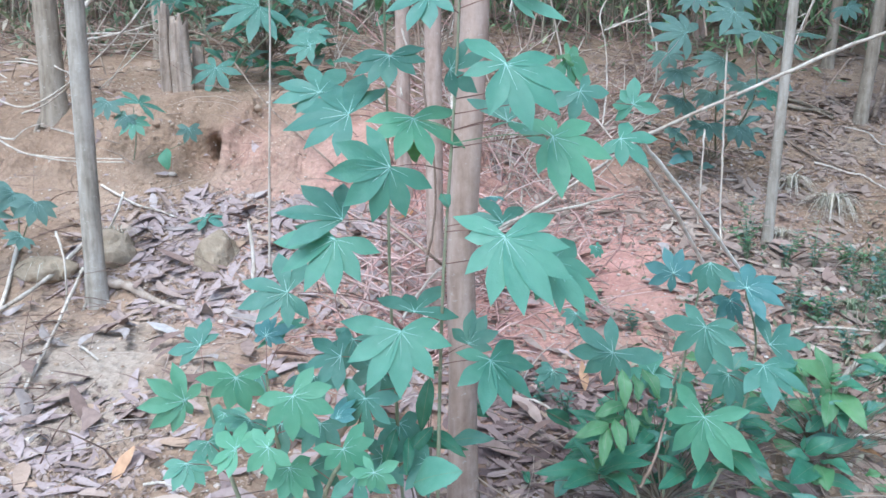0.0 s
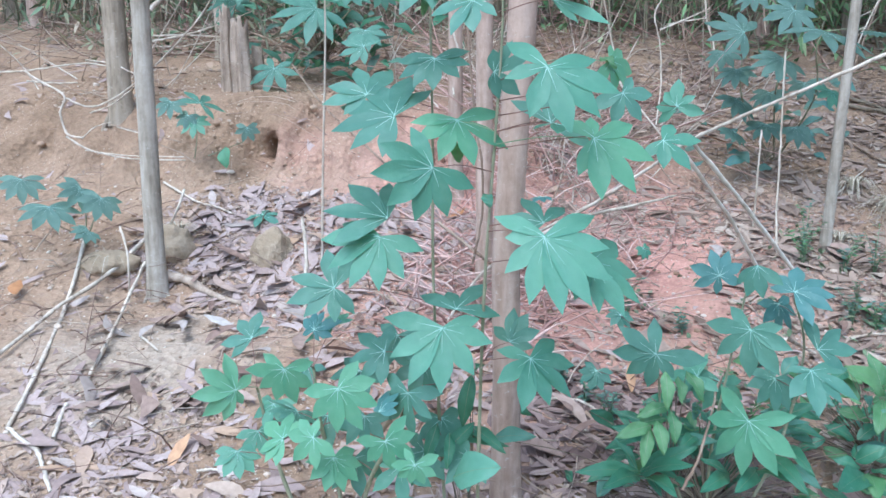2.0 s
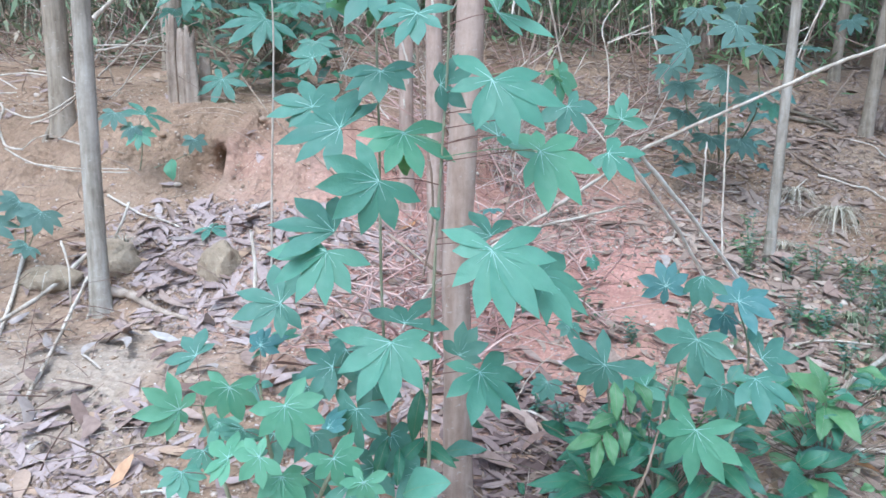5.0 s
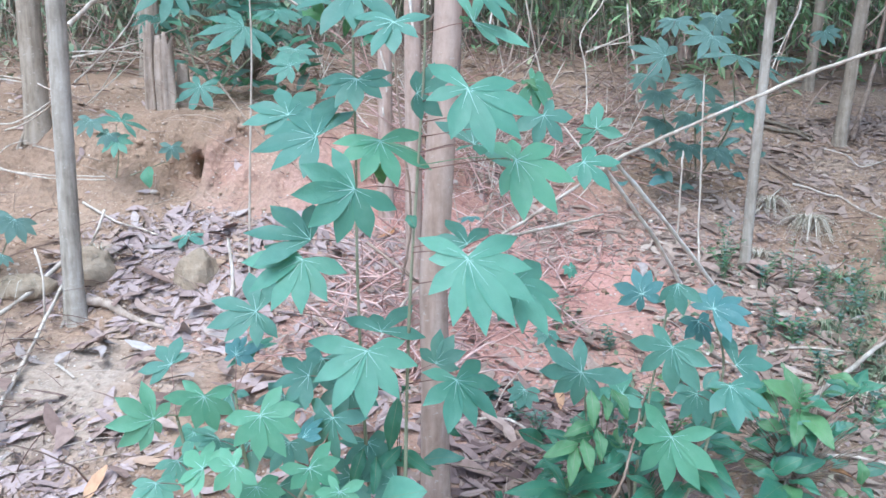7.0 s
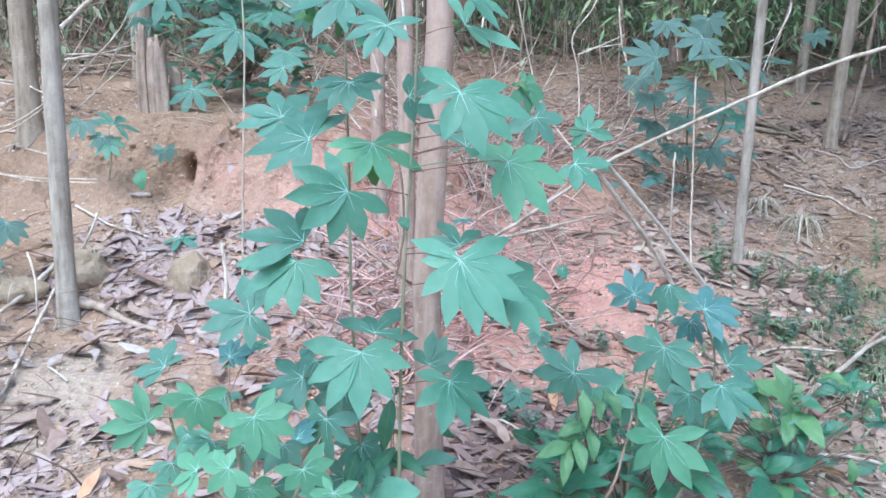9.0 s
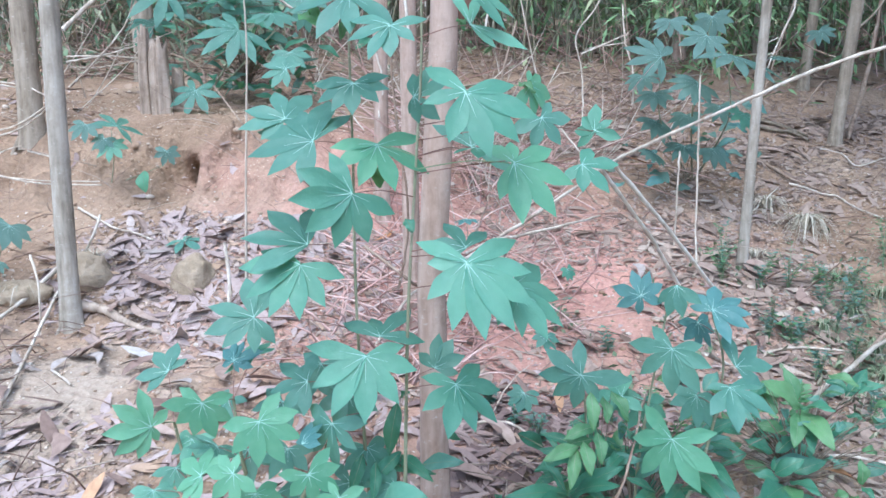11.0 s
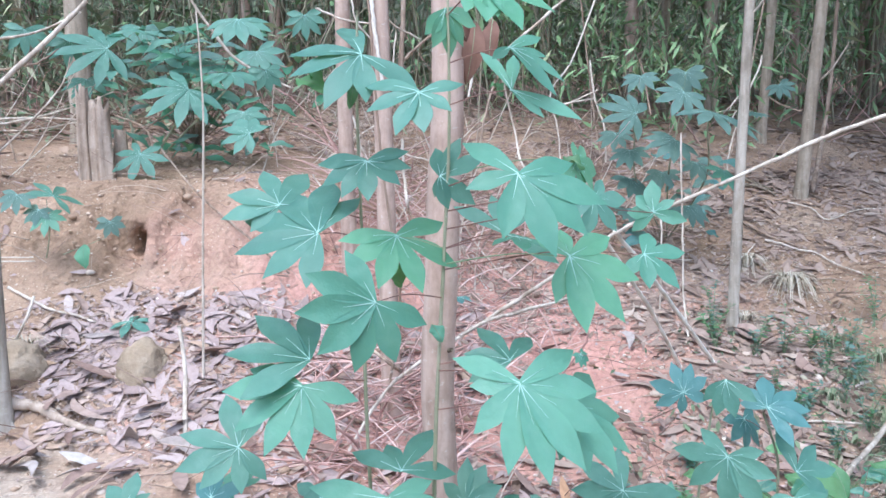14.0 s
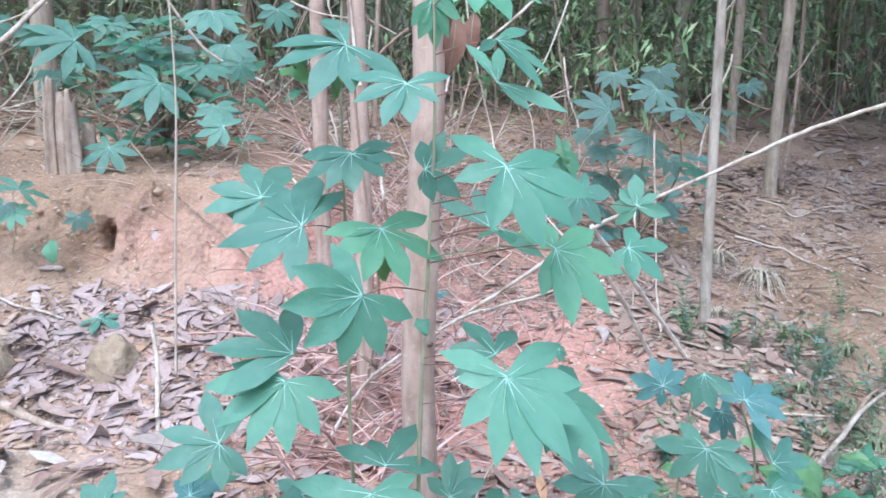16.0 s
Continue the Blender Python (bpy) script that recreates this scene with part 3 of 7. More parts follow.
leaf(MAIN, (0.131, 1.680, 1.621), (-51, 0, 172), ((-175, 0.104, 0.55), (-66, 0.120, 0.62), (-46, 0.070, 0.6), (160, 0.127, 0.5)), 1)
leaf(MAIN, (0.117, 1.550, 1.488), (-52, 0, -176), ((-111, 0.103), (-74, 0.140), (-47, 0.130), (-17, 0.132), (17, 0.104), (80, 0.078), (136, 0.102)), 1)
leaf(MAIN, (0.023, 1.730, 1.486), (20, -72, 28), ((54, 0.062), (100, 0.072), (147, 0.081), (-152, 0.080), (-117, 0.058), (-82, 0.037)), 0)
leaf(MAIN, (0.216, 1.640, 1.358), (-52, 0, -174), ((-179, 0.060), (-118, 0.098), (-75, 0.126), (-36, 0.132), (-3, 0.126), (26, 0.082), (137, 0.068)), 2)
leaf(MAIN, (0.142, 1.800, 1.383), (-49, 0, -180), ((-143, 0.093, 0.8), (-59, 0.108, 0.75), (134, 0.119, 0.7), (171, 0.106, 0.8)), 0)
leaf(MAIN, (0.148, 1.720, 1.383), (-4, -5, -177), ((-60, 0.060), (0, 0.070), (55, 0.060)), 1)
leaf(MAIN, (0.278, 1.720, 1.445), (113, 146, 25), ((-106, 0.046), (-54, 0.069), (-1, 0.068), (56, 0.066), (104, 0.072)), 0)
leaf(MAIN, (0.256, 1.760, 1.509), (-64, 45, -123), ((-106, 0.044), (-68, 0.062), (-30, 0.080), (3, 0.071), (36, 0.062), (92, 0.068)), 2)
leaf(MAIN, (0.359, 1.700, 1.352), (-36, 32, -139), ((-104, 0.065), (-51, 0.086), (6, 0.079), (51, 0.063), (95, 0.055)), 1)
leaf(MAIN, (0.394, 1.750, 1.419), (75, -6, -33), ((-123, 0.051), (-82, 0.051), (-42, 0.050), (-5, 0.062), (57, 0.041), (110, 0.057)), 1)
leaf(MAIN, (-0.078, 1.680, 0.958), (-52, 0, -180), ((-110, 0.085, 0.9), (-78, 0.110), (-37, 0.117), (-3, 0.134), (30, 0.137), (61, 0.125), (102, 0.134, 0.9)), 1)
leaf(MAIN, (-0.051, 1.720, 0.989), (26, 7, -9), ((-65, 0.105), (-27, 0.081), (17, 0.135), (77, 0.097)), 0)
leaf(MAIN, (0.109, 1.710, 0.886), (-43, 3, -147), ((-112, 0.105), (-74, 0.118), (-34, 0.119), (-1, 0.105), (33, 0.118), (73, 0.095), (126, 0.075)), 1)
leaf(MAIN, (0.066, 1.780, 0.901), (63, 20, -31), ((-80, 0.058), (-31, 0.081), (2, 0.076), (36, 0.071), (72, 0.054)), 0)
leaf(MAIN, (-0.218, 1.800, 0.863), (-11, -43, 93), ((-86, 0.078), (-46, 0.082), (-4, 0.092), (41, 0.102), (95, 0.082)), 0)
leaf(MAIN, (-0.154, 1.720, 0.797), (-73, 7, 144), ((-99, 0.086), (-53, 0.079), (-4, 0.100), (42, 0.097), (76, 0.096), (110, 0.095)), 0)
leaf(MAIN, (-0.215, 1.700, 0.758), (38, -29, -28), ((-40, 0.050), (-8, 0.074), (35, 0.060), (75, 0.050), (102, 0.050)), 4)
leaf(LOW, (-0.315, 1.740, 0.794), (-64, 31, -169), ((-117, 0.076), (-72, 0.086), (-36, 0.099), (2, 0.107), (34, 0.099), (73, 0.092), (116, 0.086)), 2)
leaf(LOW, (-0.448, 1.780, 0.821), (102, -164, 11), ((-117, 0.068), (-68, 0.079), (-34, 0.087), (-1, 0.077), (37, 0.072), (73, 0.089), (111, 0.061)), 2)
leaf(LOW, (-0.587, 1.840, 0.742), (-156, -104, -79), ((-121, 0.041), (-69, 0.077), (-38, 0.095), (-4, 0.103), (34, 0.099), (78, 0.092), (139, 0.055)), 2)
leaf(LOW, (-0.595, 2.000, 0.821), (35, -32, 33), ((-90, 0.070), (-53, 0.088), (5, 0.084), (46, 0.087), (88, 0.055)), 0)
leaf(LOW, (-0.410, 1.920, 0.873), (40, -48, 15), ((-51, 0.042), (-6, 0.057), (30, 0.055), (66, 0.053), (117, 0.074), (158, 0.054), (-161, 0.034)), 4)
leaf(LOW, (-0.368, 1.940, 0.877), (-2, -21, 53), ((-96, 0.045), (-51, 0.081), (-6, 0.089), (38, 0.097), (74, 0.076), (111, 0.056)), 1)
leaf(LOW, (-0.364, 1.700, 0.692), (136, -127, -50), ((-119, 0.061), (-73, 0.069), (-24, 0.072), (29, 0.071), (67, 0.060), (120, 0.044)), 2)
leaf(LOW, (-0.445, 1.740, 0.668), (-2, -35, 70), ((-100, 0.063), (-68, 0.064), (-37, 0.064), (24, 0.095), (69, 0.084), (114, 0.073)), 2)
leaf(LOW, (-0.198, 1.660, 0.710), (-78, 30, -170), ((-108, 0.069), (-71, 0.067), (-28, 0.075), (17, 0.068), (73, 0.063), (118, 0.065)), 2)
leaf(LOW, (-0.444, 1.860, 0.683), (-7, -16, -177), ((-120, 0.061), (-78, 0.056), (-35, 0.052), (5, 0.052), (45, 0.052), (80, 0.071), (114, 0.090)), 0)
leaf(LOW, (-0.129, 1.620, 0.678), (-79, -13, 174), ((-125, 0.054), (-75, 0.051), (-36, 0.048), (2, 0.045), (36, 0.050), (71, 0.055), (128, 0.041)), 2)
leaf(EAST, (0.440, 2.030, 0.800), (-76, -44, 156), ((-132, 0.126), (-84, 0.077), (-37, 0.092), (5, 0.095), (42, 0.113), (77, 0.115), (127, 0.091)), 0)
leaf(EAST, (0.660, 2.000, 0.878), (104, -174, -37), ((-113, 0.073), (-77, 0.102), (-43, 0.123), (-8, 0.120), (41, 0.114), (82, 0.123), (122, 0.081)), 0)
leaf(EAST, (0.607, 2.120, 0.986), (-78, -24, 168), ((-20, 0.050), (40, 0.069), (82, 0.077), (138, 0.072), (176, 0.070), (-145, 0.068), (-98, 0.060)), 4)
leaf(EAST, (0.689, 2.080, 1.022), (-66, 7, 139), ((-55, 0.077), (-15, 0.082), (16, 0.082), (51, 0.070)), 0)
leaf(EAST, (0.776, 2.060, 0.961), (23, 27, -62), ((-123, 0.060), (-84, 0.085), (-46, 0.110), (-2, 0.101), (30, 0.099), (61, 0.097), (102, 0.102)), 4)
leaf(EAST, (0.839, 2.040, 0.819), (29, 46, -53), ((-70, 0.103), (-16, 0.097), (21, 0.104), (68, 0.083)), 0)
leaf(EAST, (0.802, 1.980, 0.783), (-29, 1, -163), ((-99, 0.128), (-51, 0.125), (-24, 0.100), (21, 0.127), (55, 0.106), (109, 0.058)), 0)
leaf(EAST, (0.656, 1.950, 0.661), (-71, -2, 135), ((-115, 0.108), (-71, 0.131), (-41, 0.138), (-4, 0.137), (32, 0.134), (75, 0.120), (120, 0.119)), 2)
leaf(EAST, (0.571, 2.120, 0.709), (139, -158, -72), ((-109, 0.066), (-62, 0.069), (-4, 0.074), (46, 0.103), (90, 0.090), (133, 0.078)), 1)
SAPLING = cassava(on_ground(-0.785, 3.620), [[on_ground(-0.785, 3.620, -0.03), (-0.762, 3.600, 1.169), (-0.734, 3.580, 1.745), (-0.740, 3.550, 2.132)]], 0.0062, "thin pale cassava sapling on the slope", DRY_STICK)
TERRACE = cassava(on_ground(-1.440, 5.300), [[on_ground(-1.440, 5.300, -0.03), (-1.559, 5.300, 1.985), (-1.646, 5.350, 2.186)], [on_ground(-1.440, 5.300, -0.03), (-1.196, 5.250, 1.853), (-1.148, 5.200, 1.963)], [on_ground(-1.440, 5.300, -0.03), (-0.940, 5.300, 1.991), (-0.761, 5.350, 2.182)]], 0.0080, "bushy cassava on the clay terrace")
BANKSIDE = cassava(on_ground(-1.684, 4.408), [[on_ground(-1.684, 4.408, -0.03), (-1.618, 4.300, 1.217), (-1.622, 4.300, 1.377)], [on_ground(-1.684, 4.408, -0.03), (-1.371, 4.350, 1.188)]], 0.0040, "small cassava seedlings on the clay bank")
EDGE = cassava(on_ground(-1.980, 3.706), [[on_ground(-1.980, 3.706, -0.03), (-1.926, 3.650, 0.845), (-1.943, 3.680, 0.982)], [on_ground(-1.980, 3.706, -0.03), (-1.831, 3.600, 0.931)]], 0.0050, "small cassava by the littered slope")
SEEDLING = cassava(on_ground(-1.136, 3.891), [[on_ground(-1.136, 3.891, -0.03), (-1.174, 4.000, 0.827)]], 0.0030, "dark cassava seedling in the litter")
SPROUT = cassava(on_ground(0.257, 4.257), [[on_ground(0.257, 4.257, -0.03), (0.192, 3.020, 1.064)]], 0.0030, "bluish cassava seedling in the litter")
FOREST_EDGE = cassava(on_ground(1.766, 5.212), [[on_ground(1.766, 5.212, -0.03), (1.569, 4.700, 1.436), (1.560, 4.600, 1.624), (1.564, 4.500, 1.860)], [on_ground(1.766, 5.212, -0.03), (1.418, 4.800, 1.432), (1.383, 4.700, 1.765)], [on_ground(1.766, 5.212, -0.03), (1.744, 4.600, 1.439), (1.673, 4.400, 1.752), (2.147, 4.900, 1.822)]], 0.0060, "lanky cassava at the forest edge")
leaf(SAPLING, (-0.526, 3.350, 1.633), (24, -44, 59), fan(7, 236, 0.111), 0)
leaf(SAPLING, (-0.578, 3.500, 2.064), (-39, 10, -166), fan(7, 177, 0.143), 0)
leaf(SAPLING, (-0.649, 3.700, 1.891), (-24, 8, -150), fan(7, 174, 0.130), 0)
leaf(SAPLING, (-0.530, 3.900, 1.927), (-78, 10, -162), fan(7, 206, 0.096), 0)
leaf(TERRACE, (-1.591, 5.200, 2.210), (179, -134, -66), fan(7, 223, 0.320), 0)
leaf(TERRACE, (-1.103, 5.000, 1.960), (-33, -33, 154), fan(7, 215, 0.288), 0)
leaf(TERRACE, (-1.294, 5.300, 2.161), (48, -1, -30), fan(7, 215, 0.208), 0)
leaf(TERRACE, (-1.348, 4.900, 1.598), (-52, -8, 168), fan(7, 268, 0.187), 0)
leaf(TERRACE, (-0.740, 5.200, 2.194), (-56, 24, -168), fan(7, 215, 0.184), 0)
leaf(TERRACE, (-1.782, 5.400, 2.058), (-37, 10, -167), fan(7, 215, 0.180), 0)
leaf(TERRACE, (-1.832, 5.300, 2.272), (-78, -10, -160), fan(7, 217, 0.162), 0)
leaf(TERRACE, (-1.498, 5.600, 2.395), (-57, 5, -172), fan(7, 215, 0.188), 0)
leaf(TERRACE, (-1.053, 5.400, 2.168), (-50, 5, -167), fan(7, 215, 0.167), 0)
leaf(TERRACE, (-0.800, 5.000, 1.830), (-55, 8, -172), fan(7, 215, 0.148), 0)
leaf(TERRACE, (-0.490, 5.600, 2.482), (-78, 4, 177), fan(7, 215, 0.160), 0)
leaf(TERRACE, (-2.039, 5.200, 2.315), (-78, -2, -166), fan(7, 215, 0.151), 0)
leaf(BANKSIDE, (-1.597, 4.230, 1.300), (-52, 0, 178), fan(7, 250, 0.105), 1)
leaf(BANKSIDE, (-1.640, 4.250, 1.330), (-46, -12, 160), fan(6, 220, 0.090), 5)
leaf(BANKSIDE, (-1.552, 4.200, 1.394), (26, 28, 8), fan(5, 229, 0.157), 0)
leaf(BANKSIDE, (-1.740, 4.270, 1.400), (-50, -10, 170), fan(6, 200, 0.110), 5)
leaf(BANKSIDE, (-1.336, 4.300, 1.265), (-78, 2, -161), fan(6, 220, 0.082), 5)
leaf(EDGE, (-1.790, 3.550, 0.969), (-50, -18, -153), fan(7, 205, 0.120), 5)
leaf(EDGE, (-1.911, 3.600, 1.005), (-48, -36, -157), fan(7, 205, 0.116), 5)
leaf(EDGE, (-2.016, 3.500, 0.931), (-28, 3, -140), fan(7, 214, 0.162), 5)
leaf(EDGE, (-1.783, 3.400, 0.841), (-10, -30, 175), fan(7, 205, 0.082), 5)
leaf(EDGE, (-2.197, 3.600, 1.045), (-50, -1, -150), fan(7, 205, 0.127), 5)
leaf(SEEDLING, (-1.163, 3.950, 0.844), (-10, 14, -125), fan(5, 235, 0.122), 0)
leaf(SPROUT, (0.189, 3.000, 1.073), (-4, 6, -172), fan(5, 171, 0.058), 4)
leaf(FOREST_EDGE, (1.342, 4.600, 1.786), (30, -43, 61), fan(7, 222, 0.217), 5)
leaf(FOREST_EDGE, (1.527, 4.400, 1.880), (-43, -26, 156), fan(7, 224, 0.171), 5)
leaf(FOREST_EDGE, (1.633, 4.300, 1.771), (-19, -1, -147), fan(7, 198, 0.293), 5)
leaf(FOREST_EDGE, (1.525, 4.500, 1.641), (-25, -26, 140), fan(7, 181, 0.183), 5)
leaf(FOREST_EDGE, (2.209, 5.000, 1.820), (-8, -7, 163), fan(7, 114, 0.116), 5)
leaf(FOREST_EDGE, (1.346, 4.700, 1.592), (-44, 3, 157), fan(7, 205, 0.138), 5)
leaf(FOREST_EDGE, (1.563, 4.800, 1.286), (-33, -4, 175), fan(7, 206, 0.149), 5)
leaf(FOREST_EDGE, (1.380, 4.800, 1.250), (-23, -25, -178), fan(7, 123, 0.132), 5)
leaf(FOREST_EDGE, (1.752, 4.400, 1.472), (-44, -8, -152), fan(7, 202, 0.145), 1)
leaf(FOREST_EDGE, (1.385, 4.800, 1.431), (-44, -5, -151), fan(7, 191, 0.166), 5)
leaf(FOREST_EDGE, (1.732, 4.800, 1.271), (-42, 9, -150), fan(7, 177, 0.156), 5)
leaf(FOREST_EDGE, (1.534, 4.700, 1.467), (-44, 0, 149), fan(7, 201, 0.126), 5)
leaf(FOREST_EDGE, (1.690, 4.600, 1.517), (-44, 3, -173), fan(7, 207, 0.126), 5)
leaf(FOREST_EDGE, (1.328, 4.900, 1.695), (-44, 0, 153), fan(7, 204, 0.133), 5)
leaf(FOREST_EDGE, (1.619, 4.600, 2.005), (101, 175, -24), fan(7, 213, 0.131), 5)
leaf(FOREST_EDGE, (2.903, 6.000, 2.088), (-46, 26, 179), fan(7, 216, 0.136), 5)
leaf(FOREST_EDGE, (1.504, 5.000, 2.033), (-44, 6, 159), fan(7, 209, 0.139), 5)
TERRACE_SHRUB = shrub(-1.200, 5.620, "narrow-leaved dark shrub on the clay terrace")
EDGE_SHRUB = shrub(1.622, 4.950, "dark leafy shrub at the forest edge")
SHRUB = shrub(0.614, 2.120, "dark broad-leaved shrub at the foot of the slope")
LIME_SHRUB = shrub(0.514, 2.100, "yellow-green shrub with hanging oval leaves")
EAST_SHRUB = shrub(1.182, 2.350, "leafy green shrub beside a weathered branch")
FOOT_SHRUB = shrub(-0.029, 1.920, "dark narrow-leaved seedling by the trunk foot")
shrub_leaf(SHRUB, (0.419, 2.050, 0.468), (0.243, 1.980, 0.494), 0.22, SHRUB_GREEN)
shrub_leaf(SHRUB, (0.419, 2.050, 0.468), (0.552, 2.000, 0.567), 0.27, SHRUB_GREEN)
shrub_leaf(SHRUB, (0.424, 2.050, 0.460), (0.523, 1.920, 0.555), 0.25, SHRUB_GREEN)
shrub_leaf(SHRUB, (0.414, 2.050, 0.468), (0.366, 2.120, 0.526), 0.24, SHRUB_GREEN)
shrub_leaf(SHRUB, (0.426, 2.050, 0.464), (0.504, 2.150, 0.508), 0.22, SHRUB_GREEN)
shrub_leaf(SHRUB, (0.421, 2.050, 0.455), (0.303, 1.900, 0.494), 0.24, SHRUB_GREEN)
shrub_leaf(SHRUB, (0.427, 2.050, 0.451), (0.479, 1.880, 0.491), 0.25, SHRUB_GREEN)
shrub_leaf(SHRUB, (0.651, 2.050, 0.469), (0.570, 2.050, 0.514), 0.25, SHRUB_GREEN)
shrub_leaf(SHRUB, (0.651, 2.050, 0.466), (0.544, 1.920, 0.484), 0.25, SHRUB_GREEN)
shrub_leaf(SHRUB, (0.717, 2.050, 0.486), (0.622, 1.900, 0.496), 0.25, SHRUB_GREEN)
shrub_leaf(SHRUB, (0.718, 2.050, 0.483), (0.770, 1.950, 0.508), 0.27, SHRUB_GREEN)
shrub_leaf(SHRUB, (0.764, 2.050, 0.566), (0.805, 1.900, 0.547), 0.22, SHRUB_GREEN)
shrub_leaf(SHRUB, (0.736, 2.050, 0.534), (0.787, 1.880, 0.508), 0.24, SHRUB_GREEN)
shrub_leaf(SHRUB, (0.580, 2.150, 0.550), (0.516, 2.150, 0.583), 0.26, SHRUB_GREEN)
shrub_leaf(SHRUB, (0.589, 2.150, 0.534), (0.658, 2.100, 0.574), 0.28, SHRUB_GREEN)
shrub_leaf(SHRUB, (0.593, 2.150, 0.542), (0.513, 2.050, 0.524), 0.27, SHRUB_GREEN)
shrub_leaf(SHRUB, (0.830, 2.200, 0.571), (0.922, 2.200, 0.614), 0.30, SHRUB_GREEN)
shrub_leaf(SHRUB, (0.840, 2.200, 0.546), (0.925, 2.150, 0.536), 0.28, SHRUB_GREEN)
shrub_leaf(SHRUB, (0.826, 2.200, 0.614), (0.776, 2.250, 0.652), 0.28, SHRUB_GREEN)
shrub_leaf(SHRUB, (0.481, 2.200, 0.526), (0.367, 2.250, 0.554), 0.22, SHRUB_GREEN)
shrub_leaf(SHRUB, (0.466, 2.200, 0.509), (0.337, 2.120, 0.496), 0.25, SHRUB_GREEN)
shrub_leaf(LIME_SHRUB, (0.463, 2.020, 0.759), (0.461, 1.960, 0.679), 0.34, SHRUB_LIME)
shrub_leaf(LIME_SHRUB, (0.484, 2.030, 0.664), (0.393, 2.000, 0.639), 0.36, SHRUB_LIME)
shrub_leaf(LIME_SHRUB, (0.433, 2.000, 0.621), (0.336, 1.950, 0.606), 0.34, SHRUB_LIME)
shrub_leaf(LIME_SHRUB, (0.428, 2.000, 0.618), (0.403, 1.930, 0.537), 0.30, SHRUB_LIME)
shrub_leaf(LIME_SHRUB, (0.445, 2.000, 0.634), (0.454, 1.930, 0.573), 0.38, SHRUB_LIME)
shrub_leaf(LIME_SHRUB, (0.483, 2.020, 0.653), (0.486, 1.960, 0.589), 0.38, SHRUB_LIME)
shrub_leaf(LIME_SHRUB, (0.472, 2.020, 0.632), (0.393, 2.020, 0.609), 0.36, SHRUB_LIME)
shrub_leaf(LIME_SHRUB, (0.535, 2.100, 0.732), (0.572, 2.050, 0.667), 0.40, SHRUB_LIME)
shrub_leaf(LIME_SHRUB, (0.509, 2.080, 0.724), (0.513, 2.030, 0.670), 0.40, SHRUB_LIME)
shrub_leaf(EAST_SHRUB, (1.142, 2.300, 0.606), (1.016, 2.280, 0.699), 0.40, SHRUB_LIME)
shrub_leaf(EAST_SHRUB, (1.133, 2.300, 0.627), (1.110, 2.350, 0.717), 0.40, SHRUB_LIME)
shrub_leaf(EAST_SHRUB, (1.145, 2.300, 0.606), (1.195, 2.200, 0.637), 0.36, SHRUB_GREEN)
shrub_leaf(EAST_SHRUB, (1.149, 2.300, 0.595), (1.176, 2.150, 0.542), 0.36, SHRUB_LIME)
shrub_leaf(EAST_SHRUB, (1.138, 2.300, 0.592), (1.087, 2.200, 0.528), 0.40, SHRUB_LIME)
shrub_leaf(EAST_SHRUB, (1.148, 2.300, 0.574), (1.144, 2.200, 0.511), 0.38, SHRUB_GREEN)
shrub_leaf(EAST_SHRUB, (1.036, 2.200, 0.448), (1.108, 2.180, 0.503), 0.50, SHRUB_GREEN)
shrub_leaf(EAST_SHRUB, (1.051, 2.200, 0.428), (0.976, 2.200, 0.453), 0.45, SHRUB_GREEN)
shrub_leaf(EAST_SHRUB, (1.066, 2.200, 0.410), (0.946, 2.080, 0.419), 0.45, SHRUB_GREEN)
shrub_leaf(EAST_SHRUB, (1.077, 2.200, 0.414), (1.048, 2.080, 0.398), 0.45, SHRUB_LIME)
shrub_leaf(EAST_SHRUB, (1.081, 2.200, 0.428), (1.124, 2.100, 0.433), 0.40, SHRUB_GREEN)
shrub_leaf(EAST_SHRUB, (1.115, 2.250, 0.429), (1.210, 2.250, 0.465), 0.42, SHRUB_GREEN)
shrub_leaf(EAST_SHRUB, (1.074, 2.300, 0.467), (0.986, 2.300, 0.511), 0.40, SHRUB_GREEN)
shrub_leaf(EAST_SHRUB, (1.083, 2.300, 0.467), (1.162, 2.350, 0.499), 0.40, SHRUB_GREEN)
shrub_leaf(EAST_SHRUB, (1.349, 2.300, 0.364), (1.351, 2.320, 0.438), 0.50, SHRUB_LIME)
shrub_leaf(EAST_SHRUB, (1.349, 2.300, 0.360), (1.366, 2.250, 0.342), 0.40, SHRUB_GREEN)
shrub_leaf(EAST_SHRUB, (1.444, 2.600, 0.531), (1.538, 2.650, 0.613), 0.35, SHRUB_GREEN)
shrub_leaf(EAST_SHRUB, (1.461, 2.600, 0.551), (1.542, 2.550, 0.590), 0.35, SHRUB_GREEN)
shrub_leaf(FOOT_SHRUB, (-0.021, 1.860, 0.793), (-0.041, 1.840, 0.667), 0.30, SHRUB_GREEN)
shrub_leaf(FOOT_SHRUB, (-0.096, 1.900, 0.624), (0.070, 1.860, 0.614), 0.20, SHRUB_GREEN)
shrub_leaf(FOOT_SHRUB, (-0.028, 1.900, 0.646), (0.063, 1.800, 0.625), 0.24, SHRUB_GREEN)
shrub_leaf(FOOT_SHRUB, (-0.051, 1.660, 0.632), (0.049, 1.600, 0.690), 0.60, LEAF_MID)
shrub_leaf(FOOT_SHRUB, (-0.014, 1.860, 0.804), (0.006, 1.840, 0.826), 0.40, SHRUB_GREEN)
shrub_leaf(FOOT_SHRUB, (-0.097, 1.800, 0.692), (-0.122, 1.760, 0.617), 0.35, SHRUB_GREEN)
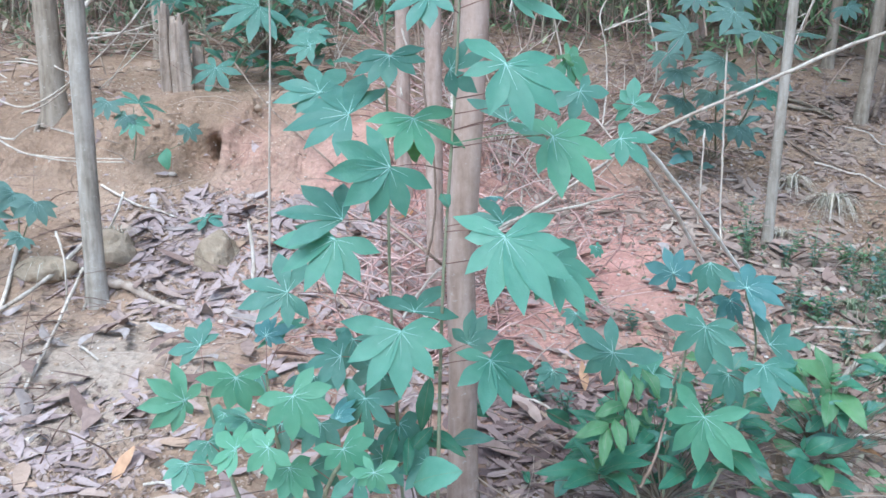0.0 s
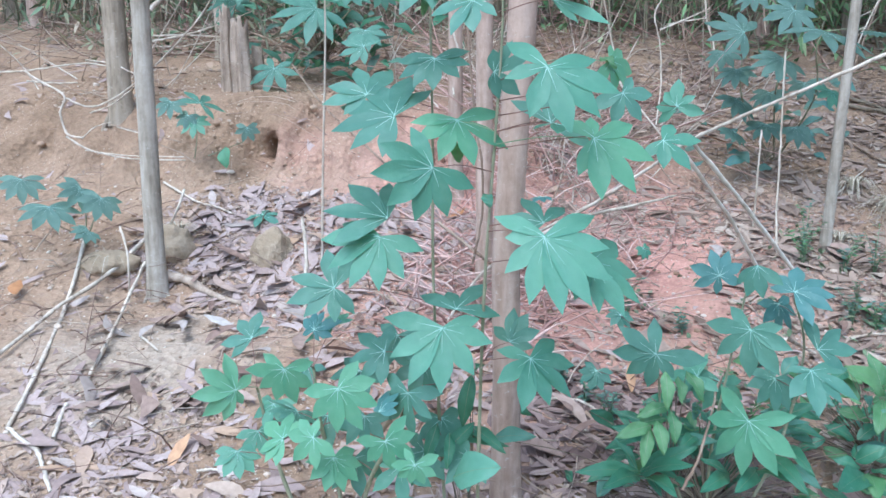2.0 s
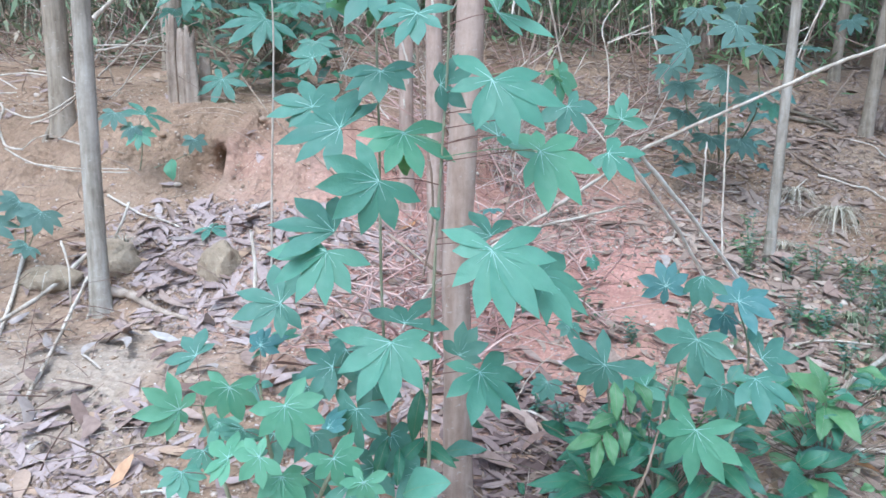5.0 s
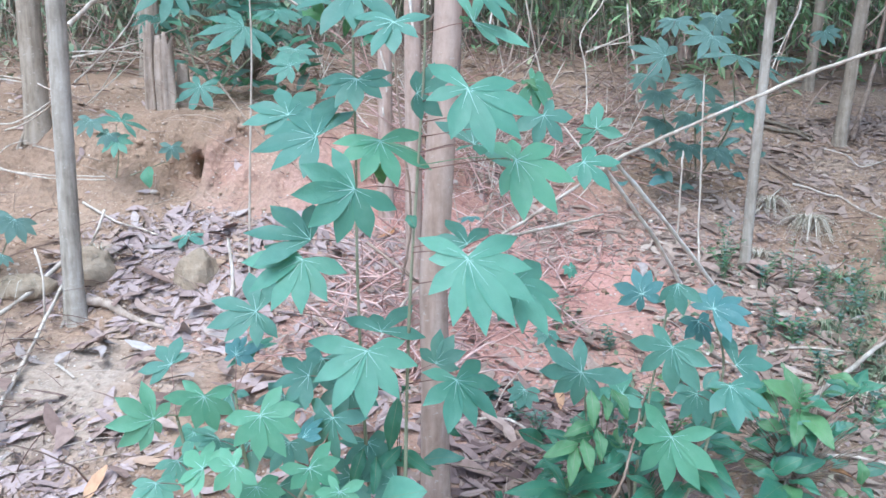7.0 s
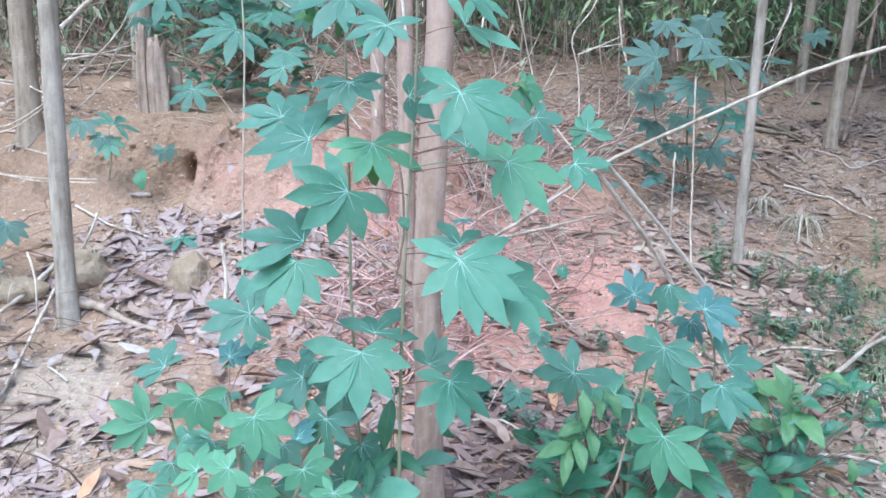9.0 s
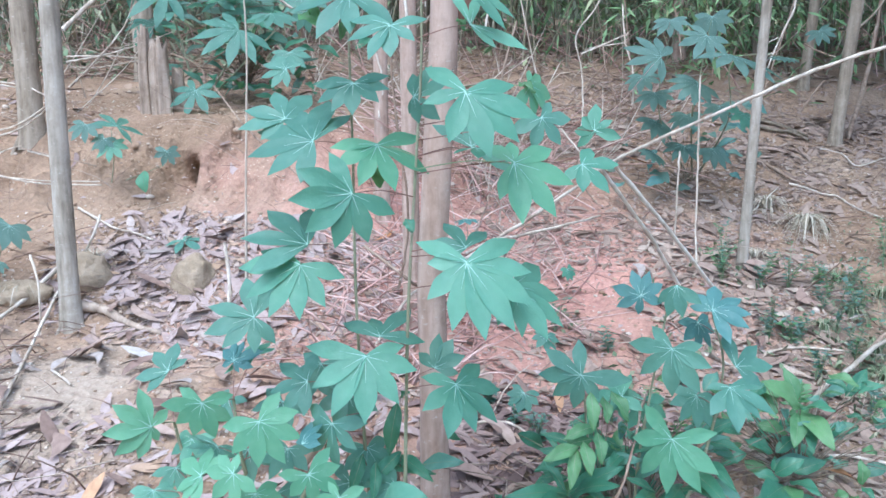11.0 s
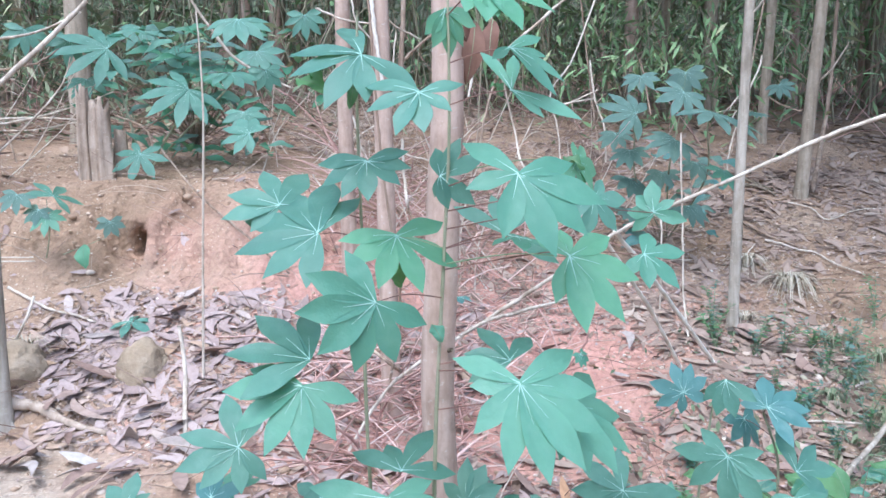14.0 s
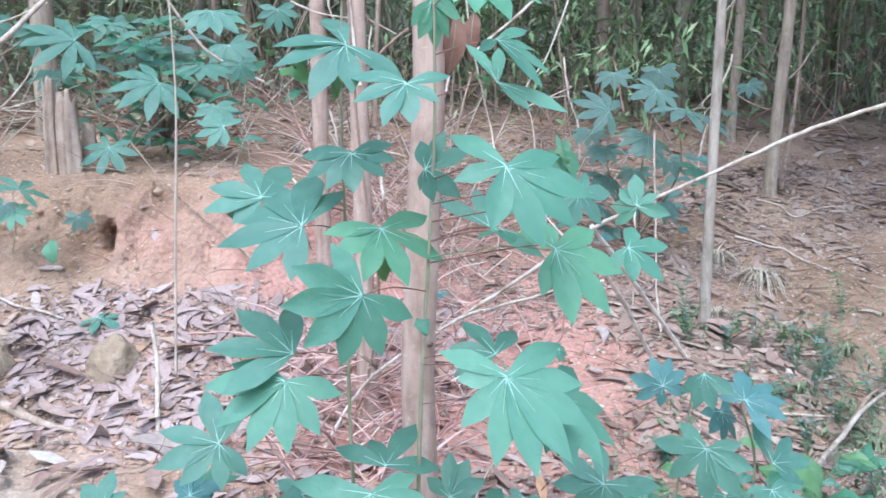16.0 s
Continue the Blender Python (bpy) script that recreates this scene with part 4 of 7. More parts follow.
shrub_leaf(FOOT_SHRUB, (-0.068, 1.800, 0.672), (-0.070, 1.740, 0.608), 0.30, SHRUB_GREEN)
shrub_leaf(FOOT_SHRUB, (-0.013, 1.860, 0.672), (-0.087, 1.800, 0.610), 0.30, SHRUB_GREEN)
shrub_leaf(BANKSIDE[0], (-1.441, 4.250, 1.165), (-1.436, 4.225, 1.050), 0.66, LEAF_LIGHT, False)
shrub_leaf(MAIN[0], (0.156, 2.280, 1.843), (0.132, 2.270, 1.692), 0.36, DEAD_RUST, False)
shrub_leaf(MAIN[0], (0.201, 2.300, 1.849), (0.185, 2.260, 1.729), 0.34, DEAD_RUST, False)
shrub_leaf(MAIN[0], (0.104, 2.200, 1.852), (0.124, 2.190, 1.778), 0.50, DEAD_RUST, False)
shrub_leaf(MAIN[0], (-0.212, 1.760, 1.648), (-0.156, 1.720, 1.622), 0.45, LEAF_YELLOW, False)
shrub_leaf(MAIN[0], (-0.170, 1.740, 1.633), (-0.194, 1.760, 1.666), 0.50, LEAF_YELLOW, False)
shrub_leaf(MAIN[0], (-0.119, 1.760, 1.640), (-0.125, 1.740, 1.598), 0.40, SHRUB_LIME, False)
shrub_leaf(MAIN[0], (0.235, 1.760, 1.517), (0.268, 1.740, 1.496), 0.45, SHRUB_LIME, False)
shrub_leaf(MAIN[0], (-0.062, 1.730, 1.347), (-0.046, 1.720, 1.303), 0.70, LEAF_YELLOW, False)
shrub_leaf(MAIN[0], (0.004, 1.720, 1.240), (0.020, 1.700, 1.215), 0.70, LEAF_MID, False)
shrub_leaf(MAIN[0], (0.107, 1.720, 1.638), (0.122, 1.700, 1.615), 0.50, SHRUB_LIME, False)

# further leaves that fill the shrubs
srng = random.Random(21)


def fill(top, count, spot, spread, rise, long, wide, mats):
    for _ in range(count):
        x, y = srng.gauss(spot[0], spread[0]), srng.gauss(spot[1], spread[1])
        z = height(x, y) + srng.uniform(*rise)
        a = srng.uniform(0, 6.283)
        size = srng.uniform(*long)
        way = Vector((math.cos(a), math.sin(a) * 0.7 - 0.35, srng.uniform(-0.55, 0.35))).normalized()
        shrub_leaf(top, (x, y, z), (x + way.x * size, y + way.y * size, max(z + way.z * size, height(x + way.x * size, y + way.y * size) + 0.02)), srng.uniform(*wide), srng.choice(mats))


fill(SHRUB, 70, (0.72, 2.25), (0.24, 0.1), (0.03, 0.3), (0.07, 0.16), (0.24, 0.36), (SHRUB_GREEN, SHRUB_GREEN, LEAF_DARK))
fill(LIME_SHRUB, 14, (0.5, 2.2), (0.08, 0.06), (0.1, 0.3), (0.07, 0.13), (0.32, 0.42), (SHRUB_LIME, SHRUB_GREEN))
fill(EAST_SHRUB, 84, (1.17, 2.42), (0.17, 0.12), (0.03, 0.34), (0.05, 0.11), (0.34, 0.5), (SHRUB_GREEN, SHRUB_LIME, SHRUB_LIME, LEAF_DARK))
fill(FOOT_SHRUB, 12, (-0.08, 1.92), (0.12, 0.06), (0.02, 0.28), (0.08, 0.16), (0.2, 0.34), (SHRUB_GREEN, LEAF_DARK))
fill(TERRACE_SHRUB, 120, (-1.18, 5.42), (0.3, 0.14), (0.04, 0.82), (0.14, 0.27), (0.2, 0.34), (SHRUB_GREEN, LEAF_DARK, LEAF_HAZY, SHRUB_GREEN))
fill(EDGE_SHRUB, 30, (EDGE_SHRUB.location.x, EDGE_SHRUB.location.y), (0.26, 0.15), (0.05, 0.55), (0.07, 0.15), (0.36, 0.6), (LEAF_HAZY, LEAF_BLUE))
leaf(LOW, (-0.305, 1.950, 0.760), (-38, -15, 151), fan(5, 198, 0.085), 0)
leaf(LOW, (-0.374, 1.880, 0.667), (-38, 13, 187), fan(5, 194, 0.080), 0)
leaf(MAIN, (-0.137, 1.860, 0.817), (-53, -3, 190), fan(6, 201, 0.090), 0)
leaf(LOW, (-0.297, 1.820, 0.587), (-58, 6, 201), fan(5, 195, 0.090), 0)
leaf(MAIN, (-0.091, 1.840, 0.688), (-49, -4, 214), fan(6, 208, 0.085), 0)
leaf(MAIN, (-0.181, 1.780, 0.592), (-50, 5, 187), fan(5, 223, 0.090), 1)
leaf(LOW, (-0.572, 1.950, 0.588), (-40, 16, 205), fan(5, 204, 0.075), 1)
leaf(LOW, (-0.612, 1.900, 0.554), (-43, 5, 197), fan(7, 203, 0.070), 1)
leaf(MAIN, (-0.022, 1.780, 0.621), (-34, -18, 141), fan(7, 232, 0.080), 0)
leaf(MAIN, (-0.126, 1.800, 0.623), (-54, -13, 163), fan(5, 230, 0.085), 0)
leaf(LOW, (-0.275, 1.850, 0.682), (-43, 3, 157), fan(6, 198, 0.080), 0)
leaf(LOW, (-0.443, 1.980, 0.754), (-39, -1, 137), fan(5, 221, 0.070), 0)
leaf(MAIN, (-0.201, 1.900, 0.871), (-47, -5, 157), fan(5, 217, 0.085), 0)
leaf(LOW, (-0.334, 1.760, 0.615), (-43, 0, 218), fan(7, 199, 0.080), 2)
leaf(LOW, (-0.518, 1.920, 0.676), (-44, 4, 157), fan(5, 211, 0.070), 1)
leaf(EAST, (0.782, 2.180, 0.898), (-59, 3, 211), fan(6, 207, 0.080), 4)
leaf(EAST, (0.634, 2.150, 0.690), (-58, -9, 182), fan(6, 207, 0.090), 1)
leaf(EAST, (0.769, 2.120, 0.711), (-51, -14, 190), fan(7, 198, 0.090), 0)
leaf(EAST, (0.388, 2.300, 0.825), (-40, -7, 186), fan(7, 231, 0.050), 0)
leaf(EAST, (0.329, 2.300, 0.654), (-48, -11, 157), fan(7, 216, 0.060), 0)
leaf(EAST, (0.498, 2.600, 0.963), (-57, 13, 221), fan(7, 218, 0.040), 1)


# ---- wood lying and leaning about ----
def stick(name, points, r0, r1, mat, label, category="stick", group="fallen sticks", seed=0, knobs=0.18):
    rng = random.Random(seed)
    base = Vector(points[0])
    bm = bmesh.new()
    way = [p - base for p in smoothed(points, 6)]
    for p in way[1:-1]:
        p += Vector((rng.gauss(0, 0.22), rng.gauss(0, 0.22), rng.gauss(0, 0.22))) * min(r0, 0.005)
    tube(bm, way, r0, r1, 7, knobs, rng)
    ob = part(name, bm, mat, None)
    ob.location = base
    return tagged(ob, label, category, group)


def stump(x, y, radius, tall, label, seed):
    """A weathered, splintered upright stub."""
    rng = random.Random(seed)
    bm, rings = bmesh.new(), []
    ragged = [rng.uniform(0.86, 1.05) for _ in range(22)]
    for i in range(24):
        ring = []
        for k in range(22):
            a = 2 * math.pi * k / 22
            h = (tall + 0.1) * i / 23 * (1 + (ragged[k] - 1) * (i / 23) ** 3) - 0.1
            w = radius * (1 + 0.5 * noise.noise((math.cos(a) * 2 + seed, math.sin(a) * 2, h * 2.5))) * (1.25 - 0.3 * i / 23) * (1 + 0.12 * noise.noise((math.cos(a) * 7, math.sin(a) * 7, h * 3 + seed)))
            ring.append(bm.verts.new((w * math.cos(a), w * math.sin(a), h)))
        rings.append(ring)
    for a, b in zip(rings, rings[1:]):
        for k in range(22):
            bm.faces.new((a[k], a[(k + 1) % 22], b[(k + 1) % 22], b[k]))
    bm.faces.new(rings[-1])
    ob = part("tree_stump", bm, STUMP_WOOD, None)
    ob.location = on_ground(x, y)
    return tagged(ob, label, "stump", "tree stumps")


stick("stick", [on_ground(-0.190, 3.198, 0.019), (-0.095, 3.200, 0.648), (0.019, 3.150, 0.785), (0.316, 3.050, 0.997), (0.518, 2.950, 1.154), (0.673, 2.850, 1.288), (0.796, 2.780, 1.362), (1.021, 2.650, 1.487), (1.232, 2.550, 1.594), (1.421, 2.450, 1.667)], 0.0066, 0.0056, DRY_STICK, "long bleached bent branch leaning across the slope", seed=0)
stick("stick", [on_ground(1.290, 3.780, -0.01), (1.010, 3.420, 0.925), (0.672, 2.960, 1.265)], 0.0090, 0.0080, BLEACHED, "bleached stick leaning on a bent branch", seed=1)
stick("stick", [on_ground(1.440, 3.780, -0.01), (1.110, 3.420, 0.935), (0.712, 2.960, 1.290)], 0.0090, 0.0080, BLEACHED, "bleached stick leaning on a bent branch", seed=2)
stick("stick", [(0.183, 2.900, 0.964), (0.287, 2.950, 1.004), (0.412, 3.050, 1.011), (0.676, 3.200, 1.049), on_ground(1.037, 4.602, 0.018)], 0.0060, 0.0050, DRY_STICK, "thin pale stick among dry leaves", seed=3)
stick("stick", [(-2.275, 5.300, 1.821), (-1.997, 5.300, 1.826), (-1.720, 5.300, 1.810)], 0.0060, 0.0040, DRY_STICK, "thin dry twig on the terrace", seed=4)
stick("stick", [(-2.232, 5.200, 1.780), (-1.992, 5.200, 1.825), (-1.761, 5.250, 1.902), (-1.598, 5.300, 1.978)], 0.0070, 0.0040, DRY_STICK, "thin dry twig on the terrace", seed=5)
stick("stick", [(-2.097, 4.900, 1.613), (-1.981, 5.000, 1.761), (-1.822, 5.100, 1.987), (-1.761, 5.100, 2.151)], 0.0070, 0.0040, DRY_STICK, "thin dry twig leaning on the terrace", seed=6)
stick("stick", [(-2.235, 5.200, 1.746), (-2.073, 5.300, 1.755), (-1.839, 5.400, 1.808)], 0.0050, 0.0040, DRY_STICK, "thin dry twig on the terrace", seed=7)
stick("stick", [(-2.376, 4.600, 1.634), (-2.223, 4.600, 1.612), (-2.011, 4.500, 1.540)], 0.0050, 0.0040, DRY_STICK, "thin dry vine by the bank", seed=8)
stick("stick", [(-2.317, 4.500, 1.333), (-2.160, 4.500, 1.396), (-1.990, 4.450, 1.510)], 0.0050, 0.0040, DRY_STICK, "thin dry twig by the bank", seed=9)
stick("stick", [(-2.200, 4.500, 1.271), (-1.972, 4.400, 1.230), (-1.729, 4.350, 1.183)], 0.0040, 0.0030, TWIG, "thin twig by the bank", seed=10)
stick("stick", [(-2.256, 4.300, 1.134), (-2.023, 4.300, 1.108), (-1.678, 4.250, 1.108)], 0.0040, 0.0030, DRY_STICK, "thin dry vine along the bank", seed=11)
stick("stick", [(-1.880, 4.400, 1.892), (-1.760, 4.500, 2.051), (-1.661, 4.600, 2.189), (-1.525, 4.700, 2.376)], 0.0140, 0.0120, DRY_STICK, "pale knotty branch above the terrace", seed=12)
stick("stick", [(-1.955, 4.600, 2.163), (-1.780, 4.700, 2.218), (-1.589, 4.800, 2.339)], 0.0070, 0.0050, DRY_STICK, "thin pale branch above the terrace", seed=13)
stick("stick", [(-0.999, 4.600, 2.394), (-0.830, 4.700, 2.135), (-0.696, 4.750, 2.033), (-0.511, 4.800, 1.946)], 0.0080, 0.0070, DRY_STICK, "pale arching dry vine", seed=14)
stick("stick", [(-2.116, 5.000, 2.063), (-1.908, 5.000, 2.102), (-1.823, 5.100, 2.194)], 0.0060, 0.0040, TWIG, "thin twig above the terrace", seed=15)
stick("stick", [(-1.211, 4.800, 1.625), (-0.984, 4.600, 1.385), (-0.713, 4.390, 1.180), (-0.490, 4.210, 1.010)], 0.0050, 0.0056, TWIG, "dry brown stick leaning on the clay bank", seed=16)
stick("stick", [(-1.508, 5.000, 1.818), (-1.343, 5.000, 1.739), (-1.285, 4.950, 1.572)], 0.0060, 0.0040, TWIG, "hooked thin twig on the terrace", seed=17)
stick("stick", [(1.435, 4.200, 1.666), (1.439, 4.200, 1.468), (1.434, 4.150, 1.154), (1.424, 4.100, 0.868), on_ground(1.402, 3.982, 0.017)], 0.0050, 0.0050, DRY_STICK, "thin upright pale sapling stem", seed=19)
stick("stick", [(1.382, 4.300, 1.275), (1.364, 4.250, 1.055), on_ground(1.365, 4.257, 0.017)], 0.0050, 0.0050, DRY_STICK, "thin upright pale sapling stem", seed=20)
stick("stick", [(1.169, 4.500, 2.616), (0.950, 4.400, 2.070), (0.828, 4.400, 1.883), (0.851, 4.350, 1.707), (0.856, 4.300, 1.517), (0.824, 4.200, 1.301)], 0.0045, 0.0036, DRY_STICK, "pale hanging vine beside the branches", seed=21)
stick("stick", [(0.441, 4.000, 2.383), (0.468, 3.900, 2.018), (0.549, 3.900, 1.665), (0.566, 3.850, 1.535), (0.628, 3.800, 1.438), (0.747, 3.700, 1.279), (0.808, 3.600, 1.191)], 0.0040, 0.0048, DRY_STICK, "pale hanging vine beside the branches", seed=22)
# thin tube added for the lit edge of the trunk behind it
stick("stick", [(-0.098, 2.650, 2.103), (-0.081, 2.600, 1.805), (-0.067, 2.600, 1.590), (-0.049, 2.600, 1.412), (-0.020, 2.600, 1.210), (-0.021, 2.620, 1.045), (-0.049, 2.650, 0.889)], 0.0034, 0.0040, TWIG, "thin strip standing in for the lit edge of a trunk", seed=23)
stick("stick", [on_ground(2.828, 5.689, 0.018), on_ground(2.933, 5.588, 0.018), on_ground(2.951, 5.404, 0.018), on_ground(3.225, 5.539, 0.018), on_ground(3.452, 5.590, 0.018)], 0.0055, 0.0040, DRY_STICK, "crooked pale twig on the slope", seed=24)
stick("stick", [on_ground(1.310, 2.680, 0.012), (1.482, 2.830, 0.474), (1.635, 2.960, 0.494), (1.957, 3.200, 0.572), on_ground(2.560, 3.640, 0.015)], 0.0095, 0.0085, BARK_GREY, "thick weathered branch lying in the shrubs", seed=25)
stick("stick", [on_ground(1.420, 2.820, 0.012), (1.560, 2.930, 0.452), (1.720, 3.040, 0.502), (1.990, 3.230, 0.600), on_ground(2.620, 3.640, 0.015)], 0.0085, 0.0070, TWIG, "weathered branch lying along a thicker one", seed=26)
stick("stick", [on_ground(1.464, 3.246, 0.018), on_ground(1.594, 3.282, 0.018), on_ground(1.779, 3.265, 0.018), on_ground(1.954, 3.233, 0.018)], 0.0060, 0.0050, DRY_STICK, "pale thin branch on the slope", seed=27)
stick("stick", [on_ground(1.343, 2.547, 0.018), on_ground(1.458, 2.543, 0.018), on_ground(1.641, 2.532, 0.018)], 0.0060, 0.0070, DRY_STICK, "pale dry stick near shrubs", seed=28)
stick("stick", [(0.521, 2.000, 0.447), (0.547, 2.000, 0.511), (0.573, 2.020, 0.579), (0.620, 2.100, 0.694), (0.647, 2.150, 0.714)], 0.0045, 0.0032, TWIG, "knobbly greyish shrub stem", seed=29)
stick("stick", [(1.078, 2.900, 0.587), on_ground(1.288, 3.151, 0.020)], 0.0080, 0.0070, DRY_STICK, "broken bleached stick in the shrubs", seed=30)
stick("stick", [on_ground(0.218, 2.726, 0.018), on_ground(0.327, 2.725, 0.018), on_ground(0.441, 2.602, 0.018)], 0.0060, 0.0040, DRY_STICK, "crooked thin twig on litter", seed=31)
stick("stick", [on_ground(-0.401, 2.343, 0.023), (-0.277, 2.000, 0.554), (-0.228, 1.950, 0.639)], 0.0110, 0.0090, TWIG, "short brown broken stem", seed=32)
stick("stick", [on_ground(-0.790, 3.300, -0.02), (-0.806, 3.400, 0.640), (-0.815, 3.450, 0.760), (-0.842, 3.500, 0.905)], 0.0105, 0.0070, DRY_STICK, "bleached upright dead stub in the litter", seed=33)
stick("stick", [(-0.216, 3.300, 0.925), (-0.095, 3.200, 0.853), (-0.020, 3.100, 0.816), on_ground(0.024, 3.731, 0.019)], 0.0070, 0.0060, TWIG, "brown stick on the slope", seed=34)
stick("stick", [on_ground(-0.446, 3.592, 0.019), on_ground(-0.284, 3.492, 0.019), on_ground(-0.128, 3.385, 0.019)], 0.0070, 0.0050, TWIG, "brown stick on the slope", seed=35)
stick("stick", [(0.412, 4.600, 1.070), (0.326, 4.200, 0.928), (0.272, 4.000, 0.869)], 0.0050, 0.0040, TWIG, "thin reddish twig on litter", seed=36)
stick("stick", [(1.444, 6.200, 2.919), (1.467, 6.000, 2.260), (1.526, 6.000, 1.825), (1.523, 5.800, 1.500)], 0.0060, 0.0060, TWIG, "thin pale sapling in the scrub", seed=37)
stick("stick", [(2.959, 6.300, 2.972), (2.697, 6.000, 2.282), (2.418, 5.600, 1.855), (2.219, 5.300, 1.583), (2.132, 5.200, 1.473)], 0.0070, 0.0060, TWIG, "thin leaning pale dead sapling", seed=38)
stick("stick", [(3.702, 6.600, 3.057), (3.609, 6.500, 2.235), (3.497, 6.400, 1.750), on_ground(3.112, 5.871, 0.026)], 0.0140, 0.0180, TWIG, "thin grey leaning sapling trunk", seed=39)
stick("stick", [(-1.685, 3.500, 0.848), (-1.609, 3.400, 0.721), on_ground(-1.607, 3.379, 0.017)], 0.0050, 0.0040, DRY_STICK, "thin upright dead stem", seed=40)
stick("stick", [on_ground(2.577, 6.334, 0.028), on_ground(2.714, 6.122, 0.028), on_ground(2.841, 5.919, 0.028)], 0.0160, 0.0090, BARK_DARK, "dark rotting branch on litter", seed=41)
stick("stick", [on_ground(2.291, 5.469, 0.021), on_ground(2.346, 5.051, 0.021), on_ground(2.523, 4.892, 0.021)], 0.0090, 0.0050, TWIG, "thin branch on litter", seed=42)
stick("stick", [(-0.331, 4.200, 2.249), (-0.213, 4.200, 2.203), (-0.065, 4.200, 2.178)], 0.0050, 0.0040, DRY_STICK, "thin pale twig between the trunks", seed=43)
stick("stick", [(-0.166, 4.000, 2.306), (-0.157, 4.000, 2.235), (-0.141, 4.000, 2.153), (-0.077, 4.000, 2.077)], 0.0050, 0.0040, DRY_STICK, "crooked pale vine between the trunks", seed=44)
stick("stick", [(-0.079, 3.450, 2.186), (-0.075, 3.450, 2.125), (-0.066, 3.450, 2.017), (-0.052, 3.450, 1.914), (-0.038, 3.450, 1.796)], 0.0090, 0.0060, BLEACHED, "bleached stick leaning against a trunk", seed=45)
stick("stick", [(-0.071, 4.000, 2.224), (0.033, 4.100, 2.154), (0.158, 4.200, 2.109)], 0.0050, 0.0040, DRY_STICK, "thin pale twig between the trunks", seed=46)
stick("stick", [(0.042, 4.200, 2.144), (0.031, 4.200, 2.069), (0.026, 4.200, 1.996)], 0.0040, 0.0030, DRY_STICK, "thin crooked hanging vine", seed=47)
stick("stick", [(0.099, 4.600, 2.418), (0.093, 4.600, 2.302), (0.077, 4.600, 2.007), (0.069, 4.600, 1.700)], 0.0130, 0.0140, TWIG, "thin pale sapling behind the trunks", seed=48)
stick("stick", [(0.267, 4.800, 2.241), (0.233, 4.800, 2.214), (0.101, 4.800, 2.095), (0.020, 4.800, 1.982)], 0.0090, 0.0070, TWIG, "reddish dead branch behind the trunks", seed=49)
stick("stick", [(0.036, 4.400, 1.596), (0.069, 4.400, 1.580), (0.211, 4.400, 1.541)], 0.0050, 0.0040, DRY_STICK, "thin pale twig on the slope", seed=50)
stick("stick", [(0.036, 3.600, 1.621), (0.038, 3.600, 1.561), (0.042, 3.550, 1.459), (0.054, 3.500, 1.335), on_ground(0.170, 5.032, 0.018)], 0.0060, 0.0060, DRY_STICK, "crooked pale stick beside a trunk", seed=51)
stick("stick", [(0.173, 4.600, 1.671), (0.210, 4.500, 1.553), (0.216, 4.400, 1.496)], 0.0050, 0.0040, TWIG, "thin reddish twig on the slope", seed=52)
stick("stick", [(0.043, 4.600, 1.662), (0.078, 4.600, 1.662), (0.173, 4.600, 1.656)], 0.0050, 0.0040, TWIG, "thin reddish twig on the slope", seed=53)
stick("stick", [(-0.148, 3.100, 1.680), (-0.128, 3.100, 1.601), (-0.125, 3.100, 1.528)], 0.0035, 0.0030, DRY_STICK, "thin hanging pale vine", seed=54)
stick("stick", [(-0.266, 4.400, 1.581), (-0.225, 4.300, 1.501), (-0.207, 4.200, 1.443)], 0.0060, 0.0050, DRY_STICK, "short pale stick on the clay bank", seed=55)
stick("stick", [(-0.379, 4.400, 1.481), (-0.357, 4.400, 1.442), (-0.295, 4.300, 1.376)], 0.0050, 0.0040, DRY_STICK, "short pale stick on the clay bank", seed=56)
stick("stick", [(0.505, 4.000, 2.007), (0.530, 4.000, 2.032), (0.809, 4.100, 2.267), (0.914, 4.100, 2.353)], 0.0070, 0.0060, DRY_STICK, "pale dead branch leaning in the scrub", seed=57)
stick("stick", [(0.274, 3.200, 1.853), (0.270, 3.200, 1.828), (0.255, 3.200, 1.751)], 0.0050, 0.0040, DRY_STICK, "thin pale twig behind a trunk", seed=58)
stick("stick", [(0.447, 3.800, 1.881), (0.405, 3.800, 1.738), (0.377, 3.800, 1.595)], 0.0050, 0.0050, TWIG, "thin leaning twig behind a trunk", seed=59)
stick("stick", [(0.491, 4.600, 1.554), (0.642, 4.600, 1.569), (0.827, 4.600, 1.495)], 0.0060, 0.0050, TWIG, "reddish dead branch on the slope", seed=60)
stick("stick", [(0.490, 4.200, 1.416), (0.674, 4.300, 1.496), (0.855, 4.400, 1.525)], 0.0060, 0.0040, TWIG, "reddish dead branch on the slope", seed=61)
stick("stick", [(-1.660, 3.754, 0.770), (-1.752, 3.470, 0.625), (-1.820, 3.202, 0.555), (-1.902, 2.888, 0.440), on_ground(-1.980, 2.560, 0.015)], 0.0100, 0.0080, DRY_STICK, "pale dry branch lying across another on clay", seed=62)
stick("stick", [(-1.995, 3.780, 0.775), (-1.839, 3.274, 0.540), (-1.691, 2.762, 0.392), (-1.620, 2.480, 0.318)], 0.0095, 0.0085, DRY_STICK, "straight pale dry branch lying on clay", seed=63)
stick("stick", [(-1.642, 3.630, 0.655), (-1.514, 3.035, 0.500), (-1.470, 2.742, 0.402)], 0.0085, 0.0070, DRY_STICK, "straight pale dry branch leaning at a trunk foot", seed=64)
